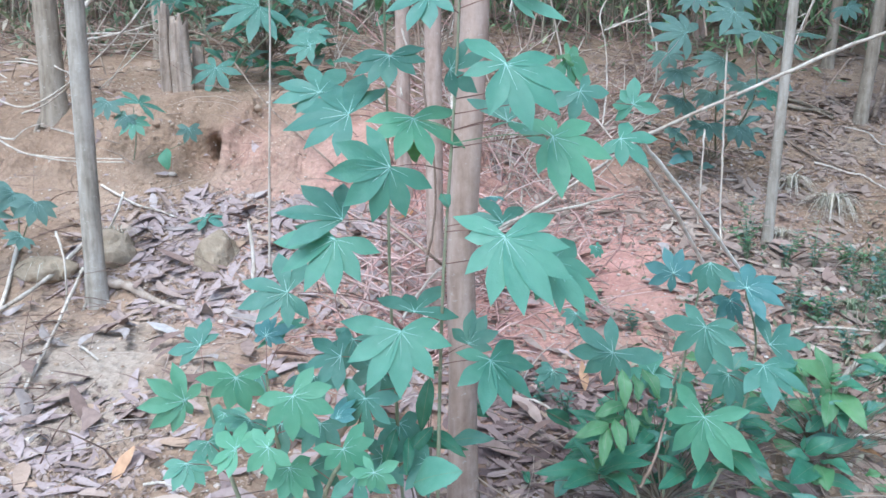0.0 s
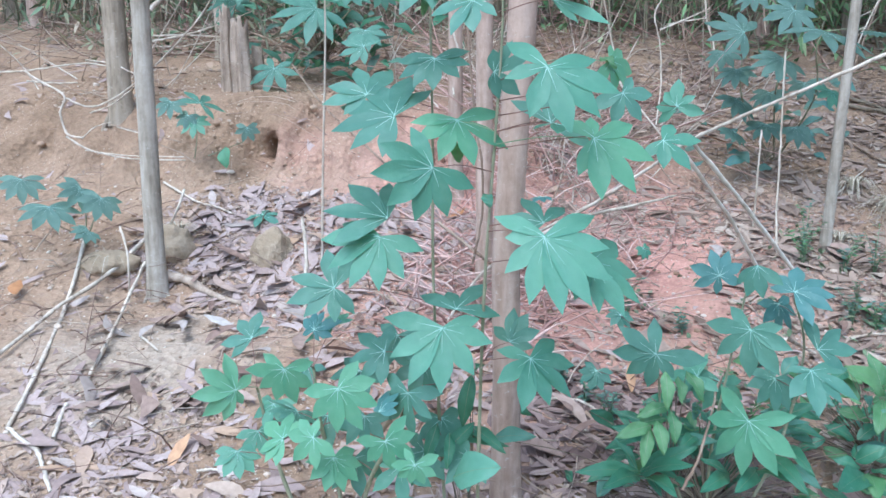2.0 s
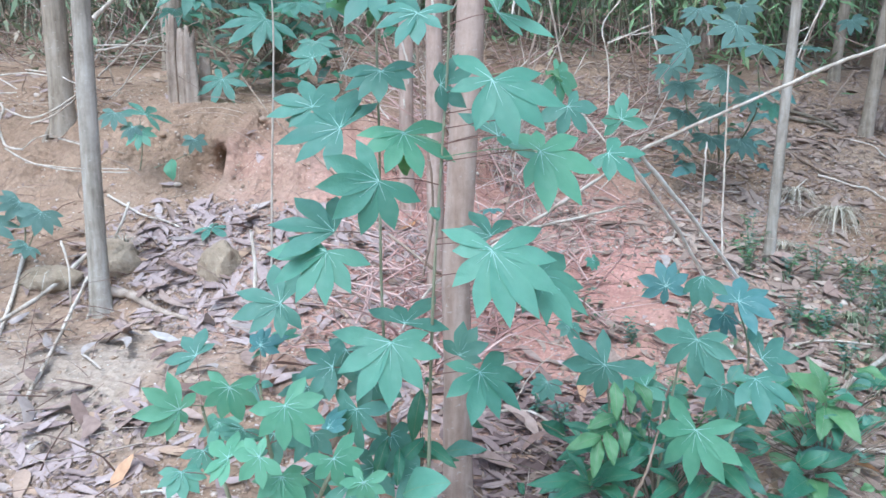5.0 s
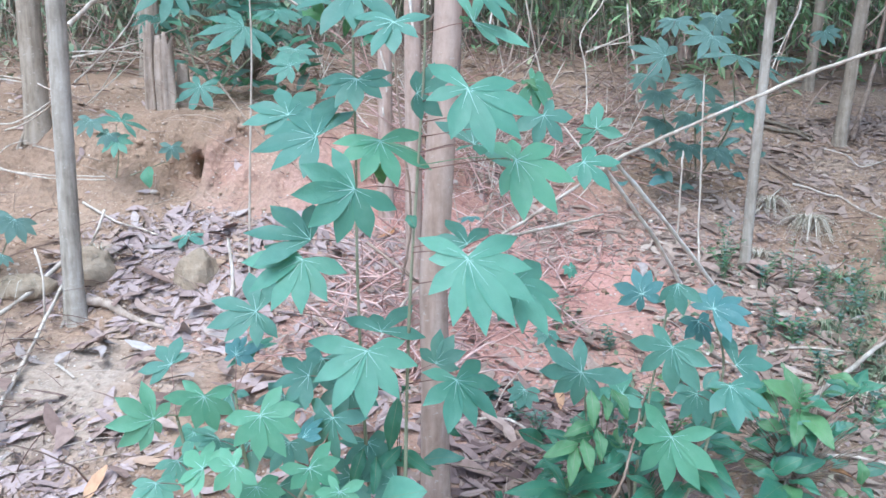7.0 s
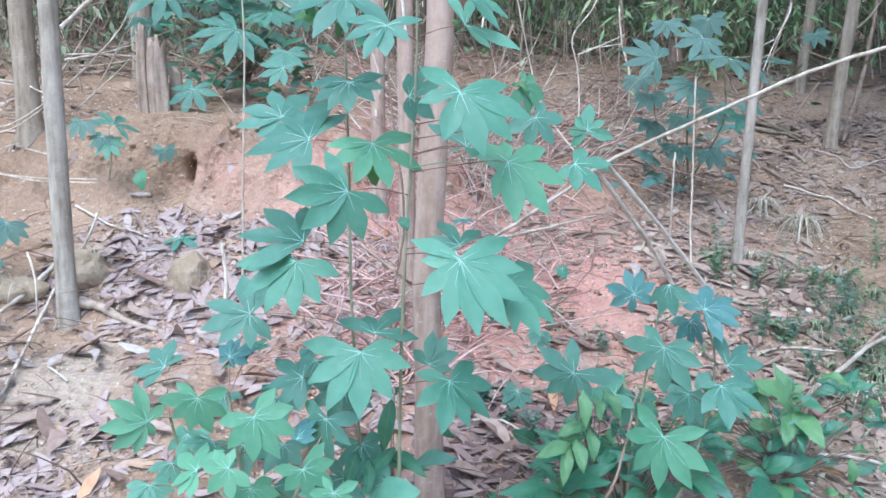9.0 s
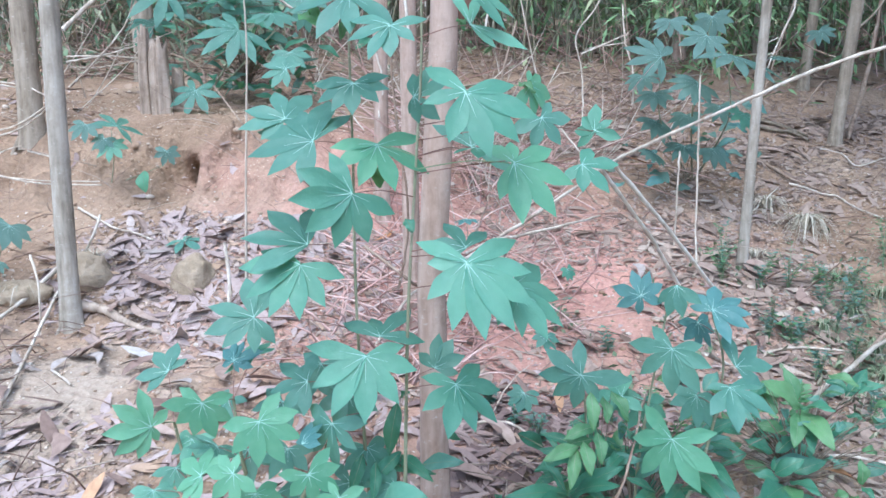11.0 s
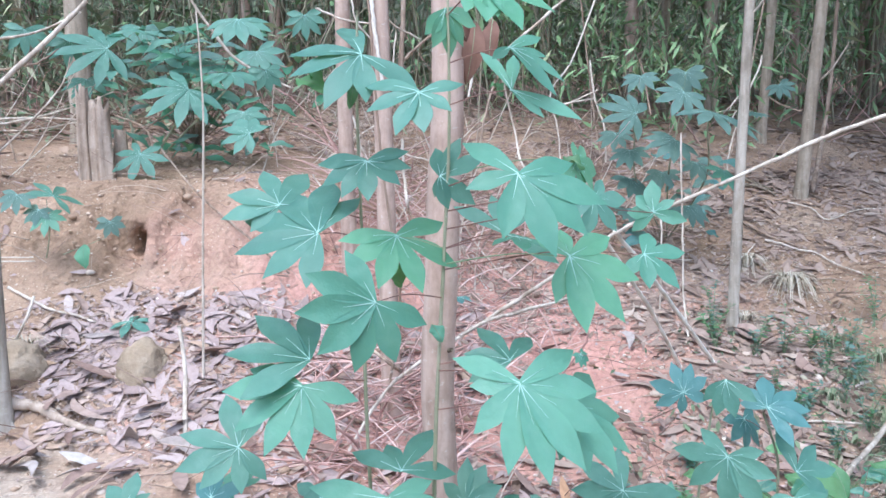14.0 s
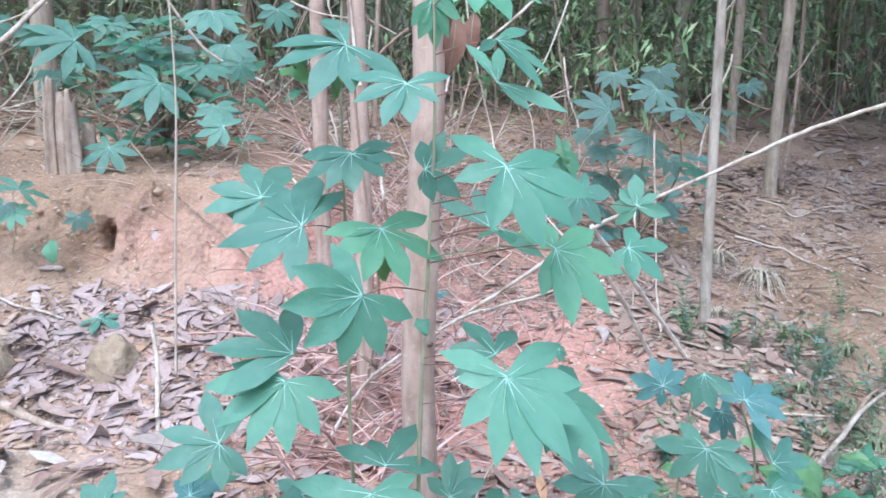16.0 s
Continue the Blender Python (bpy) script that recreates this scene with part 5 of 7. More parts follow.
stick("stick", [(-1.476, 2.606, 0.362), (-1.455, 2.520, 0.338), (-1.432, 2.438, 0.310)], 0.0085, 0.0070, DRY_STICK, "grey broken stick on clay", seed=65)
stick("stick", [(-1.617, 2.483, 0.322), (-1.530, 2.420, 0.312), (-1.450, 2.370, 0.300), (-1.380, 2.290, 0.276), (-1.307, 2.200, 0.250)], 0.0080, 0.0065, DRY_STICK, "bent grey root on clay", seed=66)
stick("stick", [on_ground(-1.480, 3.500, 0.045), on_ground(-1.390, 3.500, 0.025), on_ground(-1.250, 3.440, 0.014), on_ground(-1.080, 3.350, 0.004)], 0.0260, 0.0100, STUMP_WOOD, "broad grey root spreading from a trunk foot", seed=67)
stick("stick", [(-2.975, 4.600, 1.563), (-2.751, 4.600, 1.571), (-2.527, 4.600, 1.601), (-2.357, 4.600, 1.615), (-2.207, 4.600, 1.594)], 0.0060, 0.0040, DRY_STICK, "thin pale vine over the bank", seed=68)
stick("stick", [(-2.688, 4.500, 1.569), (-2.610, 4.500, 1.516), (-2.440, 4.450, 1.433), (-2.440, 4.400, 1.338), (-2.428, 4.400, 1.260), (-2.371, 4.350, 1.213), (-2.291, 4.350, 1.202)], 0.0070, 0.0060, DRY_STICK, "pale looping vine on the bank", seed=69)
stick("stick", [(-2.359, 4.300, 1.210), (-2.237, 4.300, 1.138), (-2.054, 4.250, 1.105), (-1.913, 4.250, 1.092), (-1.650, 4.200, 1.094)], 0.0055, 0.0040, DRY_STICK, "pale looping vine on the bank", seed=70)
stick("stick", [(-2.425, 4.450, 1.415), (-2.297, 4.450, 1.369), (-2.163, 4.450, 1.408), (-1.992, 4.450, 1.517)], 0.0055, 0.0050, DRY_STICK, "thin pale vine over the bank", seed=71)
stick("stick", [(-2.325, 4.400, 1.193), (-2.248, 4.400, 1.256), (-2.147, 4.400, 1.285)], 0.0040, 0.0030, DRY_STICK, "thin twig on the bank", seed=72)
stick("stick", [(-2.066, 4.300, 1.263), (-1.926, 4.300, 1.228)], 0.0050, 0.0040, DRY_STICK, "thin twig on the bank", seed=73)
stick("stick", [(-2.803, 4.700, 1.515), (-2.629, 4.700, 1.503), (-2.490, 4.700, 1.507)], 0.0050, 0.0040, DRY_STICK, "thin twig on the terrace", seed=74)
stick("stick", [on_ground(-1.788, 4.229, 0.019), on_ground(-1.666, 4.157, 0.019), on_ground(-1.546, 4.082, 0.019), on_ground(-1.432, 4.036, 0.019), on_ground(-1.316, 3.978, 0.019)], 0.0070, 0.0050, DRY_STICK, "thin dry branch on litter", seed=75)
stick("stick", [(-1.540, 3.900, 0.973), (-1.538, 3.800, 0.889), on_ground(-1.603, 3.853, 0.018)], 0.0060, 0.0050, DRY_STICK, "thin pale stick leaning on a clay lump", seed=76)
stick("stick", [(-1.885, 4.200, 1.111), (-1.886, 4.200, 1.015)], 0.0060, 0.0050, DRY_STICK, "short broken stub at the bank", seed=77)
stick("stick", [on_ground(-1.407, 3.048, 0.017), on_ground(-1.368, 3.018, 0.017), on_ground(-1.325, 2.979, 0.017), on_ground(-1.306, 2.962, 0.017), on_ground(-1.288, 2.946, 0.017)], 0.0050, 0.0040, DRY_STICK, "short pale twig on clay", seed=78)
stick("stick", [on_ground(-0.883, 2.289, 0.017), on_ground(-0.856, 2.290, 0.017), on_ground(-0.830, 2.291, 0.017), on_ground(-0.797, 2.274, 0.017), on_ground(-0.762, 2.250, 0.017)], 0.0050, 0.0040, DRY_STICK, "curved pale twig on clay", seed=79)
stick("stick", [(2.352, 5.200, 2.188), (2.341, 5.200, 2.120), (2.260, 5.200, 1.931), (2.114, 5.100, 1.613), (2.053, 5.000, 1.439)], 0.0055, 0.0050, DRY_STICK, "thin pale leaning stalk at the forest edge", seed=80)
stick("stick", [(2.257, 5.200, 1.958), (2.189, 5.200, 1.916), (2.146, 5.200, 1.842)], 0.0045, 0.0030, DRY_STICK, "thin pale stalk at the forest edge", seed=81)
stick("stick", [(2.201, 5.100, 1.860), (2.147, 5.100, 1.832), (2.099, 5.100, 1.743)], 0.0045, 0.0030, DRY_STICK, "thin pale stalk at the forest edge", seed=82)
stick("stick", [(2.566, 5.500, 1.954), (2.655, 5.500, 1.904), (2.789, 5.500, 1.862)], 0.0060, 0.0040, TWIG, "thin crooked twig between trunks", seed=83)
stick("stick", [(2.771, 5.600, 1.718), (2.695, 5.600, 1.614), (2.621, 5.600, 1.498)], 0.0060, 0.0050, TWIG, "thin leaning twig between trunks", seed=84)
stick("stick", [on_ground(2.559, 6.113, 0.026), on_ground(2.657, 6.060, 0.026), on_ground(2.756, 6.015, 0.026), on_ground(2.793, 5.942, 0.026), on_ground(2.823, 5.860, 0.026)], 0.0140, 0.0090, BARK_DARK, "dark rotting branch on the slope", seed=85)
stick("stick", [on_ground(2.311, 5.011, 0.019), on_ground(2.373, 4.969, 0.019), on_ground(2.434, 4.927, 0.019), on_ground(2.486, 4.888, 0.019), on_ground(2.537, 4.849, 0.019), on_ground(2.553, 4.757, 0.019), on_ground(2.567, 4.666, 0.019), on_ground(2.601, 4.585, 0.019), on_ground(2.632, 4.506, 0.019)], 0.0070, 0.0050, DRY_STICK, "long thin dry branch on the slope", seed=86)
stick("stick", [on_ground(1.927, 4.628, 0.018), on_ground(1.998, 4.710, 0.018), on_ground(2.075, 4.801, 0.018), on_ground(2.152, 4.891, 0.018), on_ground(2.230, 4.980, 0.018)], 0.0060, 0.0040, DRY_STICK, "thin dry stalk beside a trunk", seed=87)
stick("stick", [(0.969, 5.000, 1.833), (1.070, 5.000, 1.874), (1.253, 5.000, 1.956)], 0.0060, 0.0050, DRY_STICK, "pale dead branch in the scrub", seed=88)
stick("stick", [(1.078, 5.300, 1.891), (1.204, 5.300, 1.914), (1.319, 5.300, 1.930)], 0.0050, 0.0040, DRY_STICK, "pale dead branch in the scrub", seed=89)
stick("stick", [(1.257, 5.200, 2.152), (1.264, 5.100, 1.906), (1.291, 5.000, 1.732), (1.271, 4.900, 1.529)], 0.0060, 0.0060, DRY_STICK, "thin pale sapling in the scrub", seed=90)
stick("stick", [(1.634, 5.400, 2.185), (1.666, 5.400, 2.097), (1.684, 5.300, 1.824)], 0.0060, 0.0060, TWIG, "thin sapling in the scrub", seed=91)
stick("stick", [(1.146, 5.200, 1.912), (1.151, 5.100, 1.734), (1.230, 5.000, 1.478)], 0.0050, 0.0050, TWIG, "thin sapling in the scrub", seed=92)
stick("stick", [on_ground(1.556, 6.349, 0.020), on_ground(1.666, 6.342, 0.020), on_ground(1.775, 6.333, 0.020), on_ground(1.968, 6.308, 0.020), on_ground(2.161, 6.287, 0.020)], 0.0080, 0.0060, TWIG, "reddish dead branch on the slope", seed=93)
stick("stick", [on_ground(1.616, 6.416, 0.018), on_ground(1.828, 6.453, 0.018), on_ground(2.043, 6.494, 0.018), on_ground(2.265, 6.547, 0.018), on_ground(2.492, 6.603, 0.018)], 0.0060, 0.0050, TWIG, "reddish dead branch on the slope", seed=94)
stump(-1.674, 5.000, 0.035, 0.491, "grey split tree stump on the terrace", 0)
stump(-1.568, 4.950, 0.050, 0.434, "weathered broken tree stump on the terrace", 1)
stump(-1.512, 5.100, 0.040, 0.254, "short weathered tree stump on the terrace", 2)


def dead_brush(x, y, tall, spread, count, mats, label, seed):
    """Dry branches that rise crosswise from one spot, each with side twigs."""
    rng = random.Random(seed)
    base = on_ground(x, y)
    top = new("dead_brush")
    top.location = base
    tagged(top, label, "brushwood", "dead brushwood")
    for k in range(count):
        a = rng.uniform(0, 6.283)
        root = on_ground(x + rng.gauss(0, spread * 0.75), y + rng.gauss(0, 0.16), -0.02) - base
        reach = Vector((math.cos(a) * spread * rng.uniform(1.0, 2.6), math.sin(a) * 0.25, tall * rng.uniform(0.3, 1.05)))
        bow = Vector((rng.gauss(0, 0.07), rng.gauss(0, 0.04), rng.gauss(0, 0.05)))
        way = smoothed((root, root + reach * 0.35 + bow, root + reach * 0.7 + bow * 0.6, root + reach), 4)
        r = rng.uniform(0.003, 0.0065)
        bm = bmesh.new()
        tube(bm, way, r, r * 0.45, 6, 0.15, rng)
        for n in range(rng.randint(1, 3)):
            p = way[rng.randint(4, len(way) - 3)]
            out = Vector((rng.gauss(0, 1), rng.gauss(0, 0.5), rng.gauss(0.3, 0.6))).normalized() * rng.uniform(0.1, 0.32)
            tube(bm, smoothed((p, p + out * 0.5 + Vector((0, 0, 0.02)), p + out), 3), r * 0.5, r * 0.25, 5)
        part("branch", bm, rng.choice(mats), top)
    return top


dead_brush(0.50, 4.55, 1.0, 0.32, 13, (DRY_STICK, TWIG, DRY_STICK), "pale dry brushwood standing behind a tan trunk", 1)
dead_brush(0.18, 5.00, 1.0, 0.25, 9, (TWIG, DRY_STICK), "reddish dry brushwood behind the slender trunks", 2)
dead_brush(-0.55, 5.70, 0.75, 0.32, 20, (TWIG, DRY_STICK), "reddish dry brushwood lying on the clay terrace", 3)
dead_brush(-2.55, 5.20, 0.75, 0.4, 16, (DRY_STICK, TWIG), "thin pale brushwood beside a trunk on the terrace", 4)
dead_brush(0.95, 5.30, 0.9, 0.35, 8, (TWIG, DRY_STICK), "dry brushwood in front of the forest edge", 5)


# ---- leaf litter ----
def litter_leaf(rng, long, wide, n=6):
    """A dry, curled, pointed leaf as vertices and faces: two rows of quads."""
    curl, bow, sway = rng.uniform(-0.35, 0.6), rng.uniform(-0.15, 0.25), rng.uniform(-0.28, 0.28)
    v, f = [], []
    for i in range(n + 1):
        u = i / n
        w = rng.uniform(0.85, 1.1) * wide * (math.sin(math.pi * min(u * 0.94 + 0.03, 1)) ** 0.8) * 0.5
        y = (u - 0.5) * long
        x = sway * long * (4 * (u - 0.5) ** 2)
        z = bow * long * (1 - 4 * (u - 0.5) ** 2) * 0.25
        v += [(x - w, y, z + curl * w), (x, y, z), (x + w, y, z + curl * w)]
    for i in range(n):
        a = i * 3
        f += [(a, a + 1, a + 4, a + 3), (a + 1, a + 2, a + 5, a + 4)]
    return np.array(v), f


def foot_hollow(x, y):
    """The hollow behind the trunk foot, where the darker litter gathers."""
    return math.exp(-((x - 0.5) / 0.45) ** 4 - ((y - 2.6) / 0.4) ** 4)


def cover(x, y):
    """How thickly the litter lies: deep under the bank, thin on the bare clay."""
    c = 0.42 + 0.55 * noise.noise((x * 1.3, y * 1.3, 0.4)) + 0.3 * noise.noise((x * 3.3, y * 3.3, 2.0))
    c += 0.65 * math.exp(-((x + 0.8) / 0.65) ** 4 - ((y - 3.72) / 0.46) ** 4)
    c -= 0.35 * math.exp(-((x + 1.9) / 0.5) ** 4 - ((y - 3.5) / 0.6) ** 4)
    c -= 0.5 * foot_hollow(x, y)
    c -= 0.7 * math.exp(-((x + 1.55) / 0.42) ** 4 - ((y - 3.2) / 0.32) ** 4)
    if x < 0.3:
        c -= 0.9 * ease(4.12, 4.3, y) * (1 - ease(5.6, 6.4, y))
    c -= 0.35 * math.exp(-((x - 0.75) / 0.5) ** 2 - ((y - 3.75) / 0.5) ** 2)
    c -= 0.36 * math.exp(-((x + 1.15) / 0.8) ** 4 - ((y - 2.75) / 0.5) ** 4)
    c -= 0.6 * (1 - ease(-2.1, -1.65, x)) * ease(3.1, 3.5, y)
    if x > 0.8:
        c += 0.7 * noise.noise((x * 1.7, y * 1.7, 5.0)) + 0.45 * math.exp(-((x - 1.75) / 0.25) ** 2 - ((y - 3.6) / 0.7) ** 2)
        c -= 0.5 * math.exp(-((x - 2.5) / 0.5) ** 2 - ((y - 4.2) / 0.5) ** 2)
    return max(c, 0.015) * ease(1.2, 2.2, y) * (1 - ease(0.62 * y + 0.2, 0.62 * y + 1.7, abs(x)))


def scatter_litter(name, label, count, area, size, mat, seed, ragged=0.35, coarse=6, wide=(0.2, 0.34), even=0.0, where=None):
    rng = random.Random(seed)
    kinds = [litter_leaf(rng, 1.0, rng.uniform(*wide), coarse) for _ in range(18)]
    verts, faces, made, tries = [], [], 0, 0
    while made < count and tries < count * 6:
        tries += 1
        x, y = rng.uniform(area[0], area[1]), area[2] + (area[3] - area[2]) * rng.random() ** 1.25
        seen = abs(x) < 0.62 * y + 0.3
        if rng.random() > (where(x, y) if where else even * (0.0 if seen else 1.0) or cover(x, y) * (0.25 if even else 1.0)):
            continue
        v, f = rng.choice(kinds)
        s = rng.uniform(*size)
        m = Euler((rng.gauss(0, ragged), rng.gauss(0, ragged), rng.uniform(0, 6.283))).to_matrix()
        slope = (height(x, y + 0.06) - height(x, y - 0.06)) / 0.12
        r = np.array(Matrix.Rotation(math.atan(slope), 3, "X") @ m)
        p = (v * s) @ r.T + np.array((x, y, height(x, y) + rng.uniform(0.002, 0.01)))
        k = len(verts)
        verts.extend(map(tuple, p))
        faces.extend(tuple(k + i for i in q) for q in f)
        made += 1
    ob = new(name, mesh_of(name, verts, faces, mat))
    return tagged(ob, label, "leaf litter", kind="stuff")


scatter_litter("leaf_litter", "dry curled greyish-pink fallen leaves on clay", 2500, (-3.8, 0.5, 1.3, 6.2), (0.05, 0.165), LITTER, 1, 0.13, 6, (0.2, 0.38))
scatter_litter("leaf_litter", "dry brown leaves on the open slope", 2500, (0.0, 4.8, 1.3, 6.4), (0.06, 0.18), LITTER_BROWN, 3, 0.13, 6, (0.17, 0.34))
scatter_litter("leaf_litter", "dry brown leaf litter further up the slope", 4200, (-5, 7, 5.6, 12), (0.07, 0.16), LITTER_BROWN, 2, 0.22)
scatter_litter("leaf_litter", "thin scatter of dry leaves round the slope", 5000, (-8, 9, -5.0, 7.5), (0.06, 0.15), LITTER, 6, 0.22, 6, (0.15, 0.3), 0.5)
scatter_litter("leaf_crumbs", "crumbled bits of dry leaf and bark on clay", 30000, (-4.5, 5.0, 1.2, 7.0), (0.01, 0.045), LITTER_BROWN, 4, 0.25, 2, (0.2, 0.7))
scatter_litter("leaf_crumbs", "pale crumbled bits of leaf on clay", 14000, (-4.5, 5.0, 1.2, 7.0), (0.008, 0.035), LITTER, 5, 0.25, 2, (0.2, 0.7))


LITTER_DARK = foliage_material("dark_leaf_litter", [
    (0.0, (0.13, 0.085, 0.075)), (0.3, (0.2, 0.14, 0.125)), (0.6, (0.27, 0.195, 0.175)), (0.9, (0.33, 0.245, 0.22)), (1.0, (0.4, 0.31, 0.27))], 0.6)
scatter_litter("leaf_litter", "dark brown leaves heaped behind the trunk foot", 950, (-0.1, 1.15, 2.1, 3.1), (0.05, 0.15), LITTER_DARK, 31, 0.2, 6, (0.16, 0.32), 0.0, foot_hollow)


def pebbles(name, label, count, area, size, mat, seed):
    """Small clods and stones pressed into the clay."""
    rng = random.Random(seed)
    ico = bmesh.new()
    bmesh.ops.create_icosphere(ico, subdivisions=1, radius=1.0)
    base = np.array([v.co[:] for v in ico.verts])
    tri = [tuple(v.index for v in f.verts) for f in ico.faces]
    ico.free()
    kinds = [base * np.array([1 + 0.35 * noise.noise(Vector(p) * 1.4 + Vector((k * 3.1, 0, 0))) for p in base])[:, None] for k in range(8)]
    verts, faces = [], []
    for k in range(count):
        x, y = rng.uniform(area[0], area[1]), rng.uniform(area[2], area[3])
        s = rng.uniform(size[0], size[1]) * (2.2 if rng.random() < 0.04 else 1)
        r = np.array(Euler((rng.uniform(0, 6), rng.uniform(0, 6), rng.uniform(0, 6))).to_matrix())
        p = (kinds[k % 8] @ r.T) * np.array((s, s, s * 0.65)) + np.array(on_ground(x, y, s * 0.15))
        n = len(verts)
        verts.extend(map(tuple, p))
        faces.extend((n + a, n + b, n + c) for a, b, c in tri)
    ob = new(name, mesh_of(name, verts, faces, mat))
    return tagged(ob, label, "pebbles", kind="stuff")


CLODS = foliage_material("clay_clods", [
    (0.0, (0.3, 0.2, 0.14)), (0.4, (0.42, 0.3, 0.21)), (0.8, (0.48, 0.37, 0.28)), (1.0, (0.66, 0.58, 0.5))], 0.95)
GRAINS = foliage_material("pale_grit", [
    (0.0, (0.45, 0.36, 0.28)), (0.5, (0.58, 0.5, 0.42)), (1.0, (0.75, 0.7, 0.63))], 0.8)
pebbles("pale_grit", "pale grit and leaf crumbs scattered over clay", 4200, (-2.8, 3.4, 1.9, 5.4), (0.0022, 0.0058), GRAINS, 9)
pebbles("clay_clods", "small clay clods and pale pebbles on the slope", 5200, (-2.8, 3.6, 1.8, 6.0), (0.004, 0.013), CLODS, 8)


def boulder(x, y, size, label, seed, mat):
    """A rounded, cracked lump of clay half sunk in the ground."""
    bm = bmesh.new()
    bmesh.ops.create_icosphere(bm, subdivisions=4, radius=1.0)
    for v in bm.verts:
        p = v.co.copy()
        k = 1 + 0.3 * noise.noise(p * 1.1 + Vector((seed * 5.3, 0, 0))) + 0.12 * noise.noise(p * 3.2 + Vector((0, seed * 2.1, 0))) + 0.04 * noise.noise(p * 9)
        v.co = Vector((p.x * size[0] * k, p.y * size[1] * k, p.z * size[2] * k))
    ob = part("clay_lump", bm, mat, None)
    ob.location = on_ground(x, y, size[2] * 0.08)
    return tagged(ob, label, "clay lump", "clay lumps")


boulder(-1.532, 3.714, (0.11, 0.10, 0.10), "rounded clay lump beside a trunk", 0, PALE_CLAY)
boulder(-1.044, 3.689, (0.10, 0.09, 0.11), "rounded clay lump among dry leaves", 1, PALE_CLAY)
boulder(-1.788, 3.598, (0.12, 0.10, 0.07), "flat clay lump beside dry branches", 2, PALE_CLAY)


def twig_tangle(name, label, count, area, size, thick, lift, mat, seed, upright=0.0):
    """Many thin bent twigs lying crosswise over the ground."""
    rng = random.Random(seed)
    verts, faces = [], []
    for k in range(count):
        x, y = rng.uniform(area[0], area[1]), rng.uniform(area[2], area[3])
        s, r = rng.uniform(*size), rng.uniform(*thick)
        a, up = rng.uniform(0, 6.283), rng.gauss(0.12, 0.25) + upright * rng.uniform(0.3, 1.0)
        way = Vector((math.cos(a), math.sin(a) * 0.6, up)).normalized()
        p = on_ground(x, y, rng.uniform(0, lift))
        bow = Vector((rng.gauss(0, 0.08), rng.gauss(0, 0.08), rng.uniform(0.0, 0.12))) * s
        rows = [p, p + way * s * 0.33 + bow, p + way * s * 0.66 + bow, p + way * s]
        for q in rows:
            q.z = max(q.z, height(q.x, q.y) + r)
        n = len(verts)
        for i, q in enumerate(rows):
            rr = r * (1 - 0.2 * i)
            side = way.cross(Vector((0.2, 0.1, 1))).normalized()
            other = way.cross(side)
            verts += [tuple(q + side * rr), tuple(q - side * rr * 0.5 + other * rr * 0.87), tuple(q - side * rr * 0.5 - other * rr * 0.87)]
        for i in range(3):
            for c in range(3):
                u, v = n + i * 3 + c, n + i * 3 + (c + 1) % 3
                faces.append((u, v, v + 3, u + 3))
    ob = new(name, mesh_of(name, verts, faces, mat))
    return tagged(ob, label, "twigs", kind="stuff")


DRY_TWIGS = foliage_material("dry_twig_bark", [
    (0.0, (0.16, 0.1, 0.08)), (0.4, (0.28, 0.19, 0.15)), (0.75, (0.4, 0.31, 0.25)), (1.0, (0.55, 0.47, 0.39))], 0.8)
PINK_TWIGS = foliage_material("reddish_twig_bark", [
    (0.0, (0.36, 0.21, 0.18)), (0.4, (0.54, 0.345, 0.3)), (0.75, (0.65, 0.46, 0.41)), (1.0, (0.76, 0.62, 0.56))], 0.8)
CULMS = foliage_material("pale_culm_bark", [
    (0.0, (0.17, 0.15, 0.1)), (0.5, (0.28, 0.26, 0.18)), (1.0, (0.45, 0.42, 0.31))], 0.8)
twig_tangle("twig_tangle", "reddish dry twigs tangled behind the cassava", 170, (-0.25, 1.0, 4.5, 5.4), (0.2, 0.9), (0.0025, 0.006), 0.22, PINK_TWIGS, 1, 0.25)
twig_tangle("twig_tangle", "brown dry twigs lying before the forest edge", 260, (-0.3, 1.8, 5.3, 7.4), (0.2, 0.9), (0.0022, 0.005), 0.16, DRY_TWIGS, 21, 0.2)
twig_tangle("twig_tangle", "pale dead twigs standing in the forest edge", 120, (-4, 5, 6.8, 10), (0.5, 1.8), (0.003, 0.007), 0.1, PINK_TWIGS, 7, 0.9)
twig_tangle("twig_tangle", "reddish roots and twigs behind the cassava stems", 130, (-0.4, 0.25, 2.9, 3.7), (0.14, 0.4), (0.003, 0.0085), 0.1, PINK_TWIGS, 9, 0.3)
twig_tangle("twig_tangle", "reddish roots and twigs on the red clay", 230, (-0.3, 0.75, 3.3, 4.6), (0.12, 0.5), (0.002, 0.006), 0.14, PINK_TWIGS, 19, 0.4)
twig_tangle("twig_tangle", "fine dry twigs lying on the slope", 900, (-2.6, 3.4, 2.2, 5.2), (0.08, 0.4), (0.0015, 0.004), 0.02, DRY_TWIGS, 2)
twig_tangle("twig_tangle", "dry brushwood piled on the terrace", 420, (-4.2, 0.3, 5.7, 8.4), (0.3, 1.1), (0.002, 0.005), 0.15, DRY_TWIGS, 3)
twig_tangle("culm_thicket", "thin pale upright stems in the forest", 620, (-7, 9, 7.8, 13.0), (1.2, 4.0), (0.006, 0.016), 0.0, CULMS, 4, 9.0)


